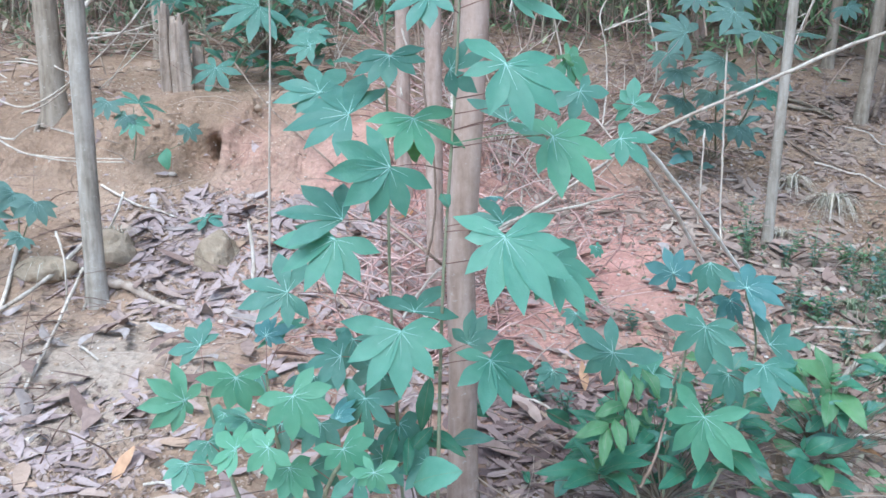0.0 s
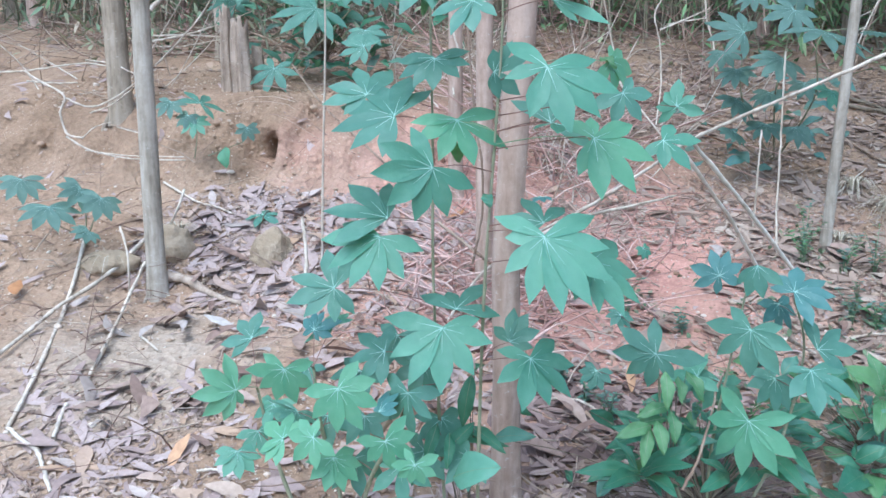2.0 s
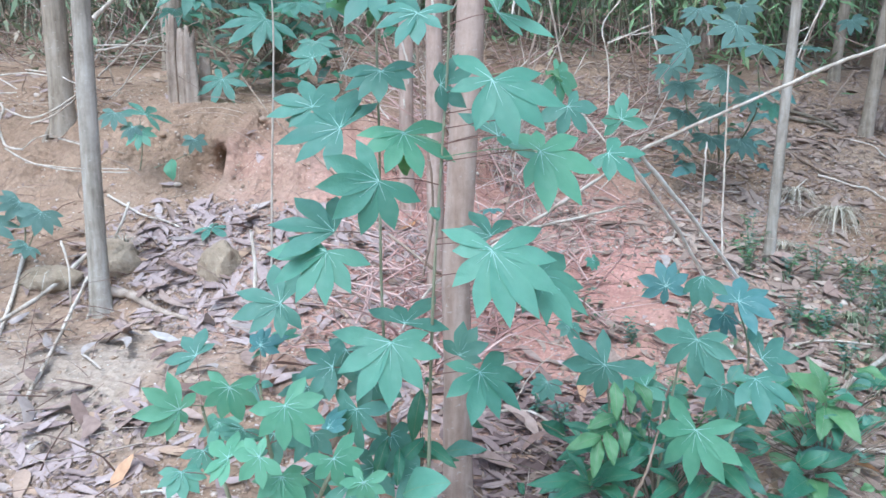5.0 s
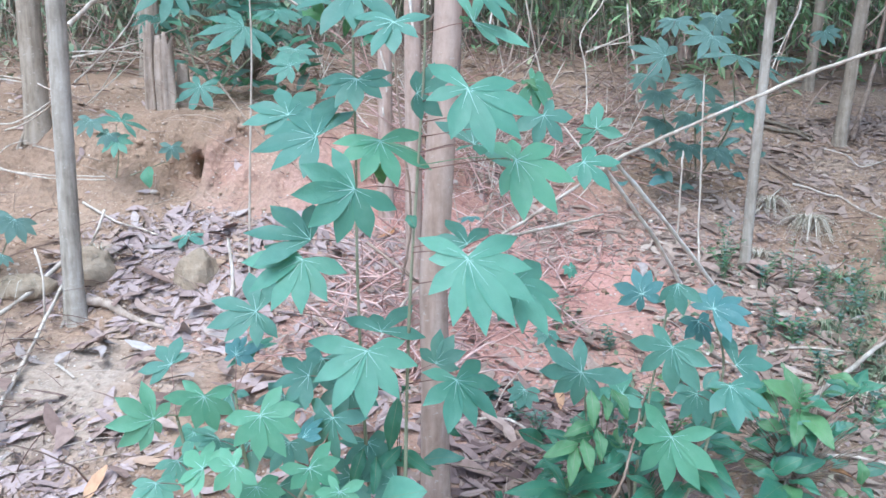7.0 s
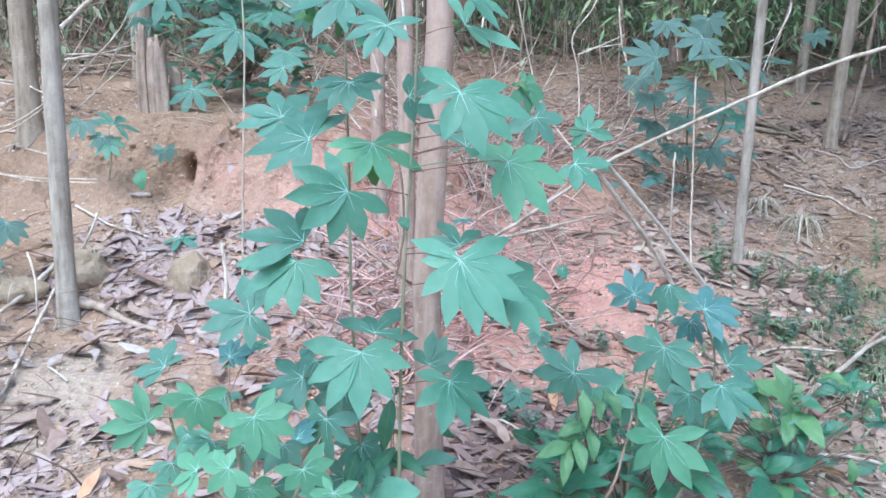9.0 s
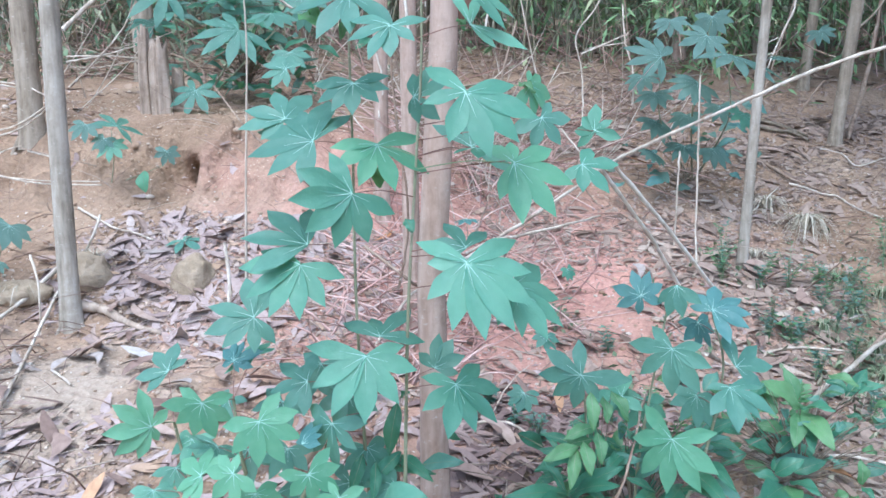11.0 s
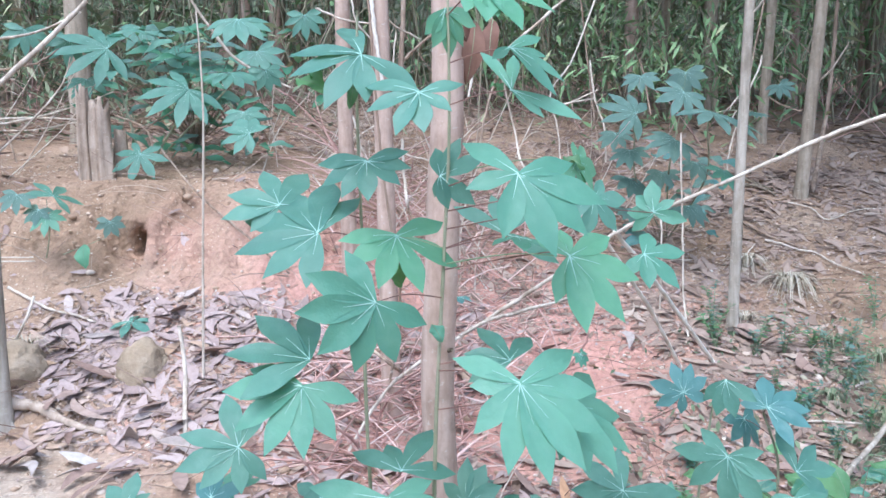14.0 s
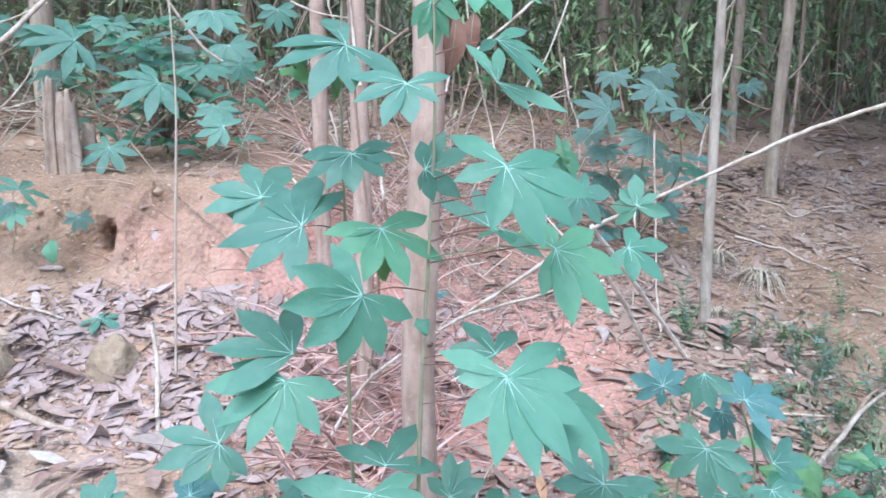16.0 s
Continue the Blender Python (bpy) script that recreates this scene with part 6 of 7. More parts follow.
def dead_leaf(x, y, long, turn, mat, label, tilt=(0.0, 0.0), lift=0.02, wide=0.3, seed=0):
    v, f = litter_leaf(random.Random(seed), long, long * wide)
    ob = new("fallen_leaf", mesh_of("fallen_leaf", [tuple(p) for p in v], f, mat))
    z = height(x, y) + lift
    ob.matrix_basis = pose(x, y, z, 18 + tilt[0], tilt[1], turn)
    return tagged(ob, label, "fallen leaf", "fallen leaves")

dead_leaf(-1.116, 3.186, 0.160, 75, DEAD_WHITE, "large bleached white fallen leaf on clay", (0, 0), 0.030, 0.45, 3)
dead_leaf(0.545, 2.934, 0.120, 20, DEAD_ORANGE, "curled orange fallen leaf on litter", (30, 20), 0.050, 0.35, 4)
dead_leaf(1.447, 5.343, 0.320, 80, DEAD_ORANGE, "large tan fallen leaf on the slope", (0, 0), 0.040, 0.22, 5)
dead_leaf(1.361, 2.442, 0.100, 85, DEAD_ORANGE, "light orange fallen leaf by the shrubs", (0, 0), 0.040, 0.50, 6)
dead_leaf(-0.984, 2.378, 0.130, -20, DEAD_ORANGE, "tan fallen leaf on clay", (20, 0), 0.030, 0.40, 7)
dead_leaf(-1.167, 2.597, 0.120, 20, DEAD_BROWN, "broad tan fallen leaf on clay", (0, 0), 0.030, 0.50, 8)
dead_leaf(-0.171, 4.119, 0.140, -40, DEAD_ORANGE, "yellowing fallen leaf on the slope", (0, 0), 0.040, 0.30, 9)
dead_leaf(-1.228, 3.643, 0.220, 70, DEAD_BROWN, "long curved fallen leaf on litter", (0, 0), 0.050, 0.25, 10)
dead_leaf(-1.205, 3.442, 0.200, 60, DEAD_BROWN, "long curved fallen leaf on litter", (0, 0), 0.050, 0.25, 11)
dead_leaf(0.370, 3.220, 0.130, 40, DEAD_BROWN, "pinkish fallen leaf on litter", (0, 0), 0.040, 0.35, 12)
dead_leaf(1.696, 4.000, 0.160, 30, DEAD_BROWN, "tan fallen leaf below a trunk", (0, 0), 0.030, 0.30, 13)
dead_leaf(-2.086, 3.304, 0.120, 20, DEAD_ORANGE, "yellow fallen leaf near dry branches", (0, 0), 0.050, 0.50, 14)
dead_leaf(-0.526, 2.484, 0.168, 81, DEAD_BROWN, "dry curled fallen leaf on clay", (-9, 18), 0.035, 0.26, 20)
dead_leaf(-1.374, 2.579, 0.170, 168, DEAD_BROWN, "dry curled fallen leaf on clay", (-7, -12), 0.035, 0.26, 21)
dead_leaf(-1.299, 3.214, 0.140, 199, DEAD_BROWN, "dry curled fallen leaf on clay", (12, 14), 0.035, 0.36, 22)
dead_leaf(-0.504, 2.372, 0.112, 57, DEAD_GREY, "bleached curled fallen leaf on clay", (-16, -23), 0.035, 0.31, 23)
dead_leaf(-1.584, 3.071, 0.137, 330, DEAD_BROWN, "dry curled fallen leaf on clay", (-3, 0), 0.035, 0.31, 24)
dead_leaf(-1.013, 3.602, 0.091, 69, DEAD_BROWN, "dry curled fallen leaf on clay", (15, -15), 0.035, 0.32, 25)
dead_leaf(-1.414, 4.101, 0.173, 55, DEAD_BROWN, "dry curled fallen leaf on clay", (18, 19), 0.035, 0.26, 26)
dead_leaf(-0.693, 2.548, 0.154, 267, DEAD_GREY, "bleached curled fallen leaf on clay", (-11, 2), 0.035, 0.23, 27)
dead_leaf(-0.689, 2.522, 0.126, 215, DEAD_BROWN, "dry curled fallen leaf on clay", (6, -6), 0.035, 0.23, 28)
dead_leaf(-1.393, 3.779, 0.172, 136, DEAD_BROWN, "dry curled fallen leaf on clay", (-5, 4), 0.035, 0.36, 29)
dead_leaf(-0.643, 2.867, 0.158, 54, DEAD_BROWN, "dry curled fallen leaf on clay", (-6, -14), 0.035, 0.28, 30)
dead_leaf(-1.280, 3.897, 0.187, 77, DEAD_GREY, "bleached curled fallen leaf on clay", (-20, -10), 0.035, 0.31, 31)
dead_leaf(-0.243, 2.857, 0.103, 304, DEAD_BROWN, "dry curled fallen leaf on clay", (4, 20), 0.035, 0.35, 32)
dead_leaf(-0.927, 3.797, 0.109, 334, DEAD_BROWN, "dry curled fallen leaf on clay", (-19, -16), 0.035, 0.30, 33)
dead_leaf(-0.233, 2.903, 0.147, 135, DEAD_BROWN, "dry curled fallen leaf on clay", (-12, -14), 0.035, 0.28, 34)
dead_leaf(-1.293, 2.505, 0.137, 197, DEAD_GREY, "bleached curled fallen leaf on clay", (-3, 12), 0.035, 0.27, 35)
dead_leaf(-1.749, 3.359, 0.093, 44, DEAD_BROWN, "dry curled fallen leaf on clay", (-16, 7), 0.035, 0.36, 36)
dead_leaf(-0.967, 3.063, 0.177, 123, DEAD_BROWN, "dry curled fallen leaf on clay", (-9, 9), 0.035, 0.30, 37)
dead_leaf(-1.082, 3.067, 0.167, 327, DEAD_BROWN, "dry curled fallen leaf on clay", (-4, 21), 0.035, 0.24, 38)
dead_leaf(-1.424, 2.674, 0.171, 49, DEAD_GREY, "bleached curled fallen leaf on clay", (13, 15), 0.035, 0.28, 39)
dead_leaf(-1.510, 2.865, 0.169, 184, DEAD_BROWN, "dry curled fallen leaf on clay", (-11, -14), 0.035, 0.32, 40)
dead_leaf(-1.467, 3.390, 0.108, 124, DEAD_BROWN, "dry curled fallen leaf on clay", (14, 3), 0.035, 0.35, 41)
dead_leaf(-1.283, 3.556, 0.185, 160, DEAD_BROWN, "dry curled fallen leaf on clay", (-14, 0), 0.035, 0.36, 42)
dead_leaf(-0.663, 2.491, 0.164, 209, DEAD_GREY, "bleached curled fallen leaf on clay", (17, 18), 0.035, 0.28, 43)
dead_leaf(-0.792, 2.454, 0.097, 154, DEAD_BROWN, "dry curled fallen leaf on clay", (1, 22), 0.035, 0.29, 44)
dead_leaf(-1.057, 2.602, 0.158, 258, DEAD_BROWN, "dry curled fallen leaf on clay", (16, 23), 0.035, 0.31, 45)
dead_leaf(-1.210, 3.316, 0.110, 18, DEAD_BROWN, "dry curled fallen leaf on clay", (-9, 20), 0.035, 0.25, 46)
dead_leaf(-0.420, 3.903, 0.150, 172, DEAD_GREY, "bleached curled fallen leaf on clay", (-2, 7), 0.035, 0.30, 47)
dead_leaf(-0.907, 2.403, 0.137, 226, DEAD_BROWN, "dry curled fallen leaf on clay", (-17, -16), 0.035, 0.31, 48)
dead_leaf(-1.647, 3.279, 0.166, 293, DEAD_BROWN, "dry curled fallen leaf on clay", (13, -20), 0.035, 0.32, 49)
dead_leaf(-0.166, 2.645, 0.178, 188, DEAD_BROWN, "dry curled fallen leaf on clay", (-9, -23), 0.035, 0.35, 50)
dead_leaf(-2.080, 4.047, 0.115, 89, DEAD_GREY, "bleached curled fallen leaf on clay", (18, 3), 0.035, 0.25, 51)
dead_leaf(-1.509, 2.933, 0.107, 244, DEAD_BROWN, "dry curled fallen leaf on clay", (-2, -10), 0.035, 0.22, 52)
dead_leaf(-0.166, 3.106, 0.171, 236, DEAD_BROWN, "dry curled fallen leaf on clay", (-11, -16), 0.035, 0.31, 53)
dead_leaf(-0.974, 4.024, 0.170, 345, DEAD_BROWN, "dry curled fallen leaf on clay", (-20, -23), 0.035, 0.34, 54)
dead_leaf(-1.254, 3.470, 0.101, 225, DEAD_GREY, "bleached curled fallen leaf on clay", (-8, -10), 0.035, 0.33, 55)
dead_leaf(-0.235, 2.640, 0.103, 276, DEAD_BROWN, "dry curled fallen leaf on clay", (-1, -16), 0.035, 0.34, 56)
dead_leaf(-0.689, 2.865, 0.151, 34, DEAD_BROWN, "dry curled fallen leaf on clay", (-18, 6), 0.035, 0.31, 57)
dead_leaf(-0.288, 2.632, 0.123, 259, DEAD_BROWN, "dry curled fallen leaf on clay", (-2, 19), 0.035, 0.34, 58)
dead_leaf(-1.812, 4.037, 0.155, 77, DEAD_GREY, "bleached curled fallen leaf on clay", (5, 22), 0.035, 0.30, 59)
dead_leaf(-1.221, 3.584, 0.136, 236, DEAD_BROWN, "dry curled fallen leaf on clay", (3, -6), 0.035, 0.23, 60)
dead_leaf(-1.311, 2.812, 0.173, 135, DEAD_BROWN, "dry curled fallen leaf on clay", (6, 1), 0.035, 0.27, 61)
dead_leaf(-1.522, 3.593, 0.123, 164, DEAD_BROWN, "dry curled fallen leaf on clay", (-7, 12), 0.035, 0.23, 62)
dead_leaf(-0.841, 3.513, 0.098, 274, DEAD_GREY, "bleached curled fallen leaf on clay", (0, -19), 0.035, 0.24, 63)
dead_leaf(-1.822, 3.921, 0.181, 96, DEAD_BROWN, "dry curled fallen leaf on clay", (10, 16), 0.035, 0.26, 64)
dead_leaf(-0.815, 3.723, 0.133, 318, DEAD_BROWN, "dry curled fallen leaf on clay", (-8, 10), 0.035, 0.27, 65)
dead_leaf(-1.317, 2.713, 0.168, 297, DEAD_BROWN, "dry curled fallen leaf on clay", (-7, -7), 0.035, 0.31, 66)
dead_leaf(-1.535, 3.062, 0.166, 68, DEAD_GREY, "bleached curled fallen leaf on clay", (9, 1), 0.035, 0.26, 67)
dead_leaf(-0.368, 2.494, 0.103, 66, DEAD_BROWN, "dry curled fallen leaf on clay", (-2, 7), 0.035, 0.33, 68)
dead_leaf(-0.382, 2.373, 0.184, 303, DEAD_BROWN, "dry curled fallen leaf on clay", (4, -6), 0.035, 0.33, 69)
dead_leaf(-0.774, 3.723, 0.166, 272, DEAD_BROWN, "dry curled fallen leaf on clay", (-12, -3), 0.035, 0.32, 70)
dead_leaf(-1.117, 3.271, 0.093, 303, DEAD_GREY, "bleached curled fallen leaf on clay", (-16, -6), 0.035, 0.30, 71)
dead_leaf(-0.690, 2.729, 0.128, 299, DEAD_BROWN, "dry curled fallen leaf on clay", (-6, -6), 0.035, 0.35, 72)
dead_leaf(-1.238, 2.665, 0.189, 53, DEAD_BROWN, "dry curled fallen leaf on clay", (16, 16), 0.035, 0.32, 73)
dead_leaf(-0.262, 3.917, 0.099, 355, DEAD_BROWN, "dry curled fallen leaf on clay", (-13, -17), 0.035, 0.24, 74)
dead_leaf(-0.774, 3.214, 0.165, 68, DEAD_GREY, "bleached curled fallen leaf on clay", (10, -15), 0.035, 0.35, 75)
dead_leaf(-0.573, 3.981, 0.137, 11, DEAD_BROWN, "dry curled fallen leaf on clay", (-5, -10), 0.035, 0.26, 76)
dead_leaf(-0.536, 3.214, 0.096, 358, DEAD_BROWN, "dry curled fallen leaf on clay", (-10, 20), 0.035, 0.34, 77)
dead_leaf(-1.357, 3.322, 0.113, 44, DEAD_BROWN, "dry curled fallen leaf on clay", (19, 0), 0.035, 0.22, 78)
dead_leaf(-1.748, 3.724, 0.176, 174, DEAD_GREY, "bleached curled fallen leaf on clay", (-14, 8), 0.035, 0.25, 79)
dead_leaf(-1.217, 3.054, 0.118, 185, DEAD_BROWN, "dry curled fallen leaf on clay", (-1, 1), 0.035, 0.31, 80)
dead_leaf(-0.870, 2.624, 0.177, 64, DEAD_BROWN, "dry curled fallen leaf on clay", (-7, -20), 0.035, 0.24, 81)
dead_leaf(-0.063, 2.444, 0.113, 349, DEAD_BROWN, "dry curled fallen leaf on clay", (9, 0), 0.035, 0.25, 82)
dead_leaf(-0.684, 2.460, 0.094, 113, DEAD_GREY, "bleached curled fallen leaf on clay", (19, -22), 0.035, 0.30, 83)
dead_leaf(-1.312, 3.171, 0.178, 273, DEAD_BROWN, "dry curled fallen leaf on clay", (19, 13), 0.035, 0.34, 84)
dead_leaf(-0.433, 2.557, 0.158, 264, DEAD_BROWN, "dry curled fallen leaf on clay", (-7, -17), 0.035, 0.26, 85)
dead_leaf(-0.564, 3.769, 0.182, 214, DEAD_BROWN, "dry curled fallen leaf on clay", (13, 21), 0.035, 0.27, 86)
dead_leaf(-1.399, 3.075, 0.099, 347, DEAD_GREY, "bleached curled fallen leaf on clay", (-3, 15), 0.035, 0.30, 87)
dead_leaf(-1.018, 2.608, 0.160, 231, DEAD_BROWN, "dry curled fallen leaf on clay", (-12, -4), 0.035, 0.35, 88)
dead_leaf(-0.891, 2.770, 0.174, 120, DEAD_BROWN, "dry curled fallen leaf on clay", (-4, -15), 0.035, 0.31, 89)
dead_leaf(-0.667, 2.660, 0.097, 262, DEAD_BROWN, "dry curled fallen leaf on clay", (6, 22), 0.035, 0.22, 90)
dead_leaf(-0.972, 3.291, 0.162, 188, DEAD_GREY, "bleached curled fallen leaf on clay", (18, -21), 0.035, 0.32, 91)
dead_leaf(-0.739, 2.998, 0.183, 14, DEAD_BROWN, "dry curled fallen leaf on clay", (-16, 6), 0.035, 0.28, 92)
dead_leaf(-1.002, 3.947, 0.149, 79, DEAD_BROWN, "dry curled fallen leaf on clay", (-9, 18), 0.035, 0.25, 93)
dead_leaf(-1.381, 3.187, 0.165, 254, DEAD_BROWN, "dry curled fallen leaf on clay", (-4, 15), 0.035, 0.30, 94)
dead_leaf(-0.857, 2.895, 0.172, 244, DEAD_GREY, "bleached curled fallen leaf on clay", (-4, -5), 0.035, 0.31, 95)
dead_leaf(-0.830, 3.325, 0.164, 136, DEAD_BROWN, "dry curled fallen leaf on clay", (-18, 12), 0.035, 0.29, 96)
dead_leaf(-0.955, 3.440, 0.173, 137, DEAD_BROWN, "dry curled fallen leaf on clay", (-17, 14), 0.035, 0.34, 97)
dead_leaf(-0.836, 2.740, 0.093, 140, DEAD_BROWN, "dry curled fallen leaf on clay", (-9, 3), 0.035, 0.34, 98)
dead_leaf(-0.701, 2.824, 0.158, 210, DEAD_GREY, "bleached curled fallen leaf on clay", (-16, -16), 0.035, 0.28, 99)
dead_leaf(-1.352, 3.513, 0.133, 359, DEAD_BROWN, "dry curled fallen leaf on clay", (-8, -3), 0.035, 0.27, 100)
dead_leaf(-1.018, 2.956, 0.185, 320, DEAD_BROWN, "dry curled fallen leaf on clay", (-7, -12), 0.035, 0.27, 101)
dead_leaf(-0.259, 3.171, 0.159, 26, DEAD_BROWN, "dry curled fallen leaf on clay", (-11, -10), 0.035, 0.34, 102)
dead_leaf(-1.041, 3.690, 0.132, 298, DEAD_GREY, "bleached curled fallen leaf on clay", (-14, -2), 0.035, 0.34, 103)
dead_leaf(-0.457, 3.216, 0.127, 196, DEAD_BROWN, "dry curled fallen leaf on clay", (1, -10), 0.035, 0.25, 104)
dead_leaf(-0.455, 2.666, 0.096, 263, DEAD_BROWN, "dry curled fallen leaf on clay", (-1, -3), 0.035, 0.33, 105)
dead_leaf(-1.400, 2.784, 0.115, 231, DEAD_BROWN, "dry curled fallen leaf on clay", (-10, 6), 0.035, 0.27, 106)
dead_leaf(-1.266, 3.144, 0.142, 227, DEAD_GREY, "bleached curled fallen leaf on clay", (-17, 23), 0.035, 0.25, 107)
dead_leaf(-1.349, 3.489, 0.116, 24, DEAD_BROWN, "dry curled fallen leaf on clay", (18, 13), 0.035, 0.28, 108)
dead_leaf(-0.643, 3.707, 0.104, 115, DEAD_BROWN, "dry curled fallen leaf on clay", (-5, -1), 0.035, 0.33, 109)
dead_leaf(-0.172, 2.884, 0.152, 276, DEAD_BROWN, "dry curled fallen leaf on clay", (-18, -8), 0.035, 0.33, 110)
dead_leaf(-1.301, 3.226, 0.139, 51, DEAD_GREY, "bleached curled fallen leaf on clay", (-11, 6), 0.035, 0.28, 111)
dead_leaf(-1.756, 3.796, 0.107, 101, DEAD_BROWN, "dry curled fallen leaf on clay", (-12, -24), 0.035, 0.35, 112)
dead_leaf(-1.643, 3.744, 0.137, 5, DEAD_BROWN, "dry curled fallen leaf on clay", (-14, -17), 0.035, 0.28, 113)
dead_leaf(-1.040, 2.623, 0.108, 222, DEAD_BROWN, "dry curled fallen leaf on clay", (12, -5), 0.035, 0.28, 114)
dead_leaf(-0.452, 3.797, 0.182, 321, DEAD_GREY, "bleached curled fallen leaf on clay", (-7, -23), 0.035, 0.31, 115)
dead_leaf(-0.570, 2.934, 0.167, 76, DEAD_BROWN, "dry curled fallen leaf on clay", (-19, 19), 0.035, 0.35, 116)
dead_leaf(-1.649, 3.471, 0.093, 299, DEAD_BROWN, "dry curled fallen leaf on clay", (17, 24), 0.035, 0.35, 117)
dead_leaf(-0.622, 2.823, 0.158, 205, DEAD_BROWN, "dry curled fallen leaf on clay", (15, 5), 0.035, 0.35, 118)
dead_leaf(-1.117, 3.077, 0.092, 260, DEAD_GREY, "bleached curled fallen leaf on clay", (3, -4), 0.035, 0.32, 119)
dead_leaf(1.478, 2.794, 0.124, 27, DEAD_BROWN, "dry curled fallen leaf on clay", (2, -16), 0.035, 0.24, 120)
dead_leaf(0.722, 3.347, 0.183, 100, DEAD_BROWN, "dry curled fallen leaf on clay", (8, 9), 0.035, 0.35, 121)
dead_leaf(1.786, 3.447, 0.090, 283, DEAD_BROWN, "dry curled fallen leaf on clay", (-17, -18), 0.035, 0.25, 122)
dead_leaf(1.454, 2.922, 0.111, 96, DEAD_GREY, "bleached curled fallen leaf on clay", (10, -12), 0.035, 0.35, 123)
dead_leaf(1.725, 4.047, 0.172, 42, DEAD_BROWN, "dry curled fallen leaf on clay", (-7, -24), 0.035, 0.29, 124)
dead_leaf(0.953, 2.629, 0.098, 98, DEAD_BROWN, "dry curled fallen leaf on clay", (12, 5), 0.035, 0.33, 125)
dead_leaf(0.681, 3.031, 0.135, 310, DEAD_BROWN, "dry curled fallen leaf on clay", (8, 12), 0.035, 0.26, 126)
dead_leaf(1.145, 2.810, 0.128, 260, DEAD_GREY, "bleached curled fallen leaf on clay", (-15, -6), 0.035, 0.32, 127)
dead_leaf(0.178, 2.440, 0.161, 73, DEAD_BROWN, "dry curled fallen leaf on clay", (-1, -12), 0.035, 0.32, 128)
dead_leaf(0.827, 2.602, 0.135, 103, DEAD_BROWN, "dry curled fallen leaf on clay", (0, -22), 0.035, 0.26, 129)
dead_leaf(0.612, 3.695, 0.107, 22, DEAD_BROWN, "dry curled fallen leaf on clay", (-2, -15), 0.035, 0.29, 130)
dead_leaf(1.184, 2.514, 0.117, 206, DEAD_GREY, "bleached curled fallen leaf on clay", (1, -22), 0.035, 0.29, 131)
dead_leaf(0.321, 2.549, 0.137, 289, DEAD_BROWN, "dry curled fallen leaf on clay", (13, 4), 0.035, 0.23, 132)
dead_leaf(1.406, 2.601, 0.091, 187, DEAD_BROWN, "dry curled fallen leaf on clay", (2, 13), 0.035, 0.27, 133)
dead_leaf(0.316, 3.679, 0.171, 169, DEAD_BROWN, "dry curled fallen leaf on clay", (10, 23), 0.035, 0.28, 134)
dead_leaf(0.923, 4.280, 0.129, 55, DEAD_GREY, "bleached curled fallen leaf on clay", (-18, 3), 0.035, 0.23, 135)
dead_leaf(1.823, 3.142, 0.155, 116, DEAD_BROWN, "dry curled fallen leaf on clay", (7, 12), 0.035, 0.30, 136)
dead_leaf(1.034, 2.697, 0.145, 71, DEAD_BROWN, "dry curled fallen leaf on clay", (11, -1), 0.035, 0.30, 137)
dead_leaf(0.434, 3.033, 0.172, 48, DEAD_BROWN, "dry curled fallen leaf on clay", (13, 11), 0.035, 0.30, 138)
dead_leaf(0.985, 3.703, 0.127, 195, DEAD_GREY, "bleached curled fallen leaf on clay", (-14, 2), 0.035, 0.32, 139)
dead_leaf(0.305, 2.657, 0.182, 36, DEAD_BROWN, "dry curled fallen leaf on clay", (8, -17), 0.035, 0.25, 140)
dead_leaf(1.349, 2.530, 0.094, 119, DEAD_BROWN, "dry curled fallen leaf on clay", (-1, -2), 0.035, 0.25, 141)
dead_leaf(2.301, 4.227, 0.107, 175, DEAD_BROWN, "dry curled fallen leaf on clay", (3, 12), 0.035, 0.29, 142)
dead_leaf(1.129, 4.005, 0.125, 353, DEAD_GREY, "bleached curled fallen leaf on clay", (12, -20), 0.035, 0.33, 143)
dead_leaf(1.779, 3.630, 0.168, 4, DEAD_BROWN, "dry curled fallen leaf on clay", (1, -17), 0.035, 0.34, 144)
dead_leaf(0.902, 2.960, 0.141, 59, DEAD_BROWN, "dry curled fallen leaf on clay", (-13, -11), 0.035, 0.24, 145)
dead_leaf(0.279, 3.773, 0.103, 167, DEAD_BROWN, "dry curled fallen leaf on clay", (-4, 4), 0.035, 0.27, 146)
dead_leaf(0.835, 4.299, 0.123, 271, DEAD_GREY, "bleached curled fallen leaf on clay", (-12, -5), 0.035, 0.26, 147)
dead_leaf(1.594, 3.437, 0.179, 330, DEAD_BROWN, "dry curled fallen leaf on clay", (-18, 11), 0.035, 0.26, 148)
dead_leaf(0.726, 4.001, 0.134, 216, DEAD_BROWN, "dry curled fallen leaf on clay", (7, -18), 0.035, 0.35, 149)
dead_leaf(1.464, 3.311, 0.103, 350, DEAD_BROWN, "dry curled fallen leaf on clay", (-12, -19), 0.035, 0.32, 150)
dead_leaf(2.216, 4.130, 0.099, 119, DEAD_GREY, "bleached curled fallen leaf on clay", (16, -24), 0.035, 0.35, 151)
dead_leaf(1.730, 3.081, 0.097, 204, DEAD_BROWN, "dry curled fallen leaf on clay", (13, 3), 0.035, 0.28, 152)
dead_leaf(1.357, 2.934, 0.190, 56, DEAD_BROWN, "dry curled fallen leaf on clay", (-6, -5), 0.035, 0.33, 153)
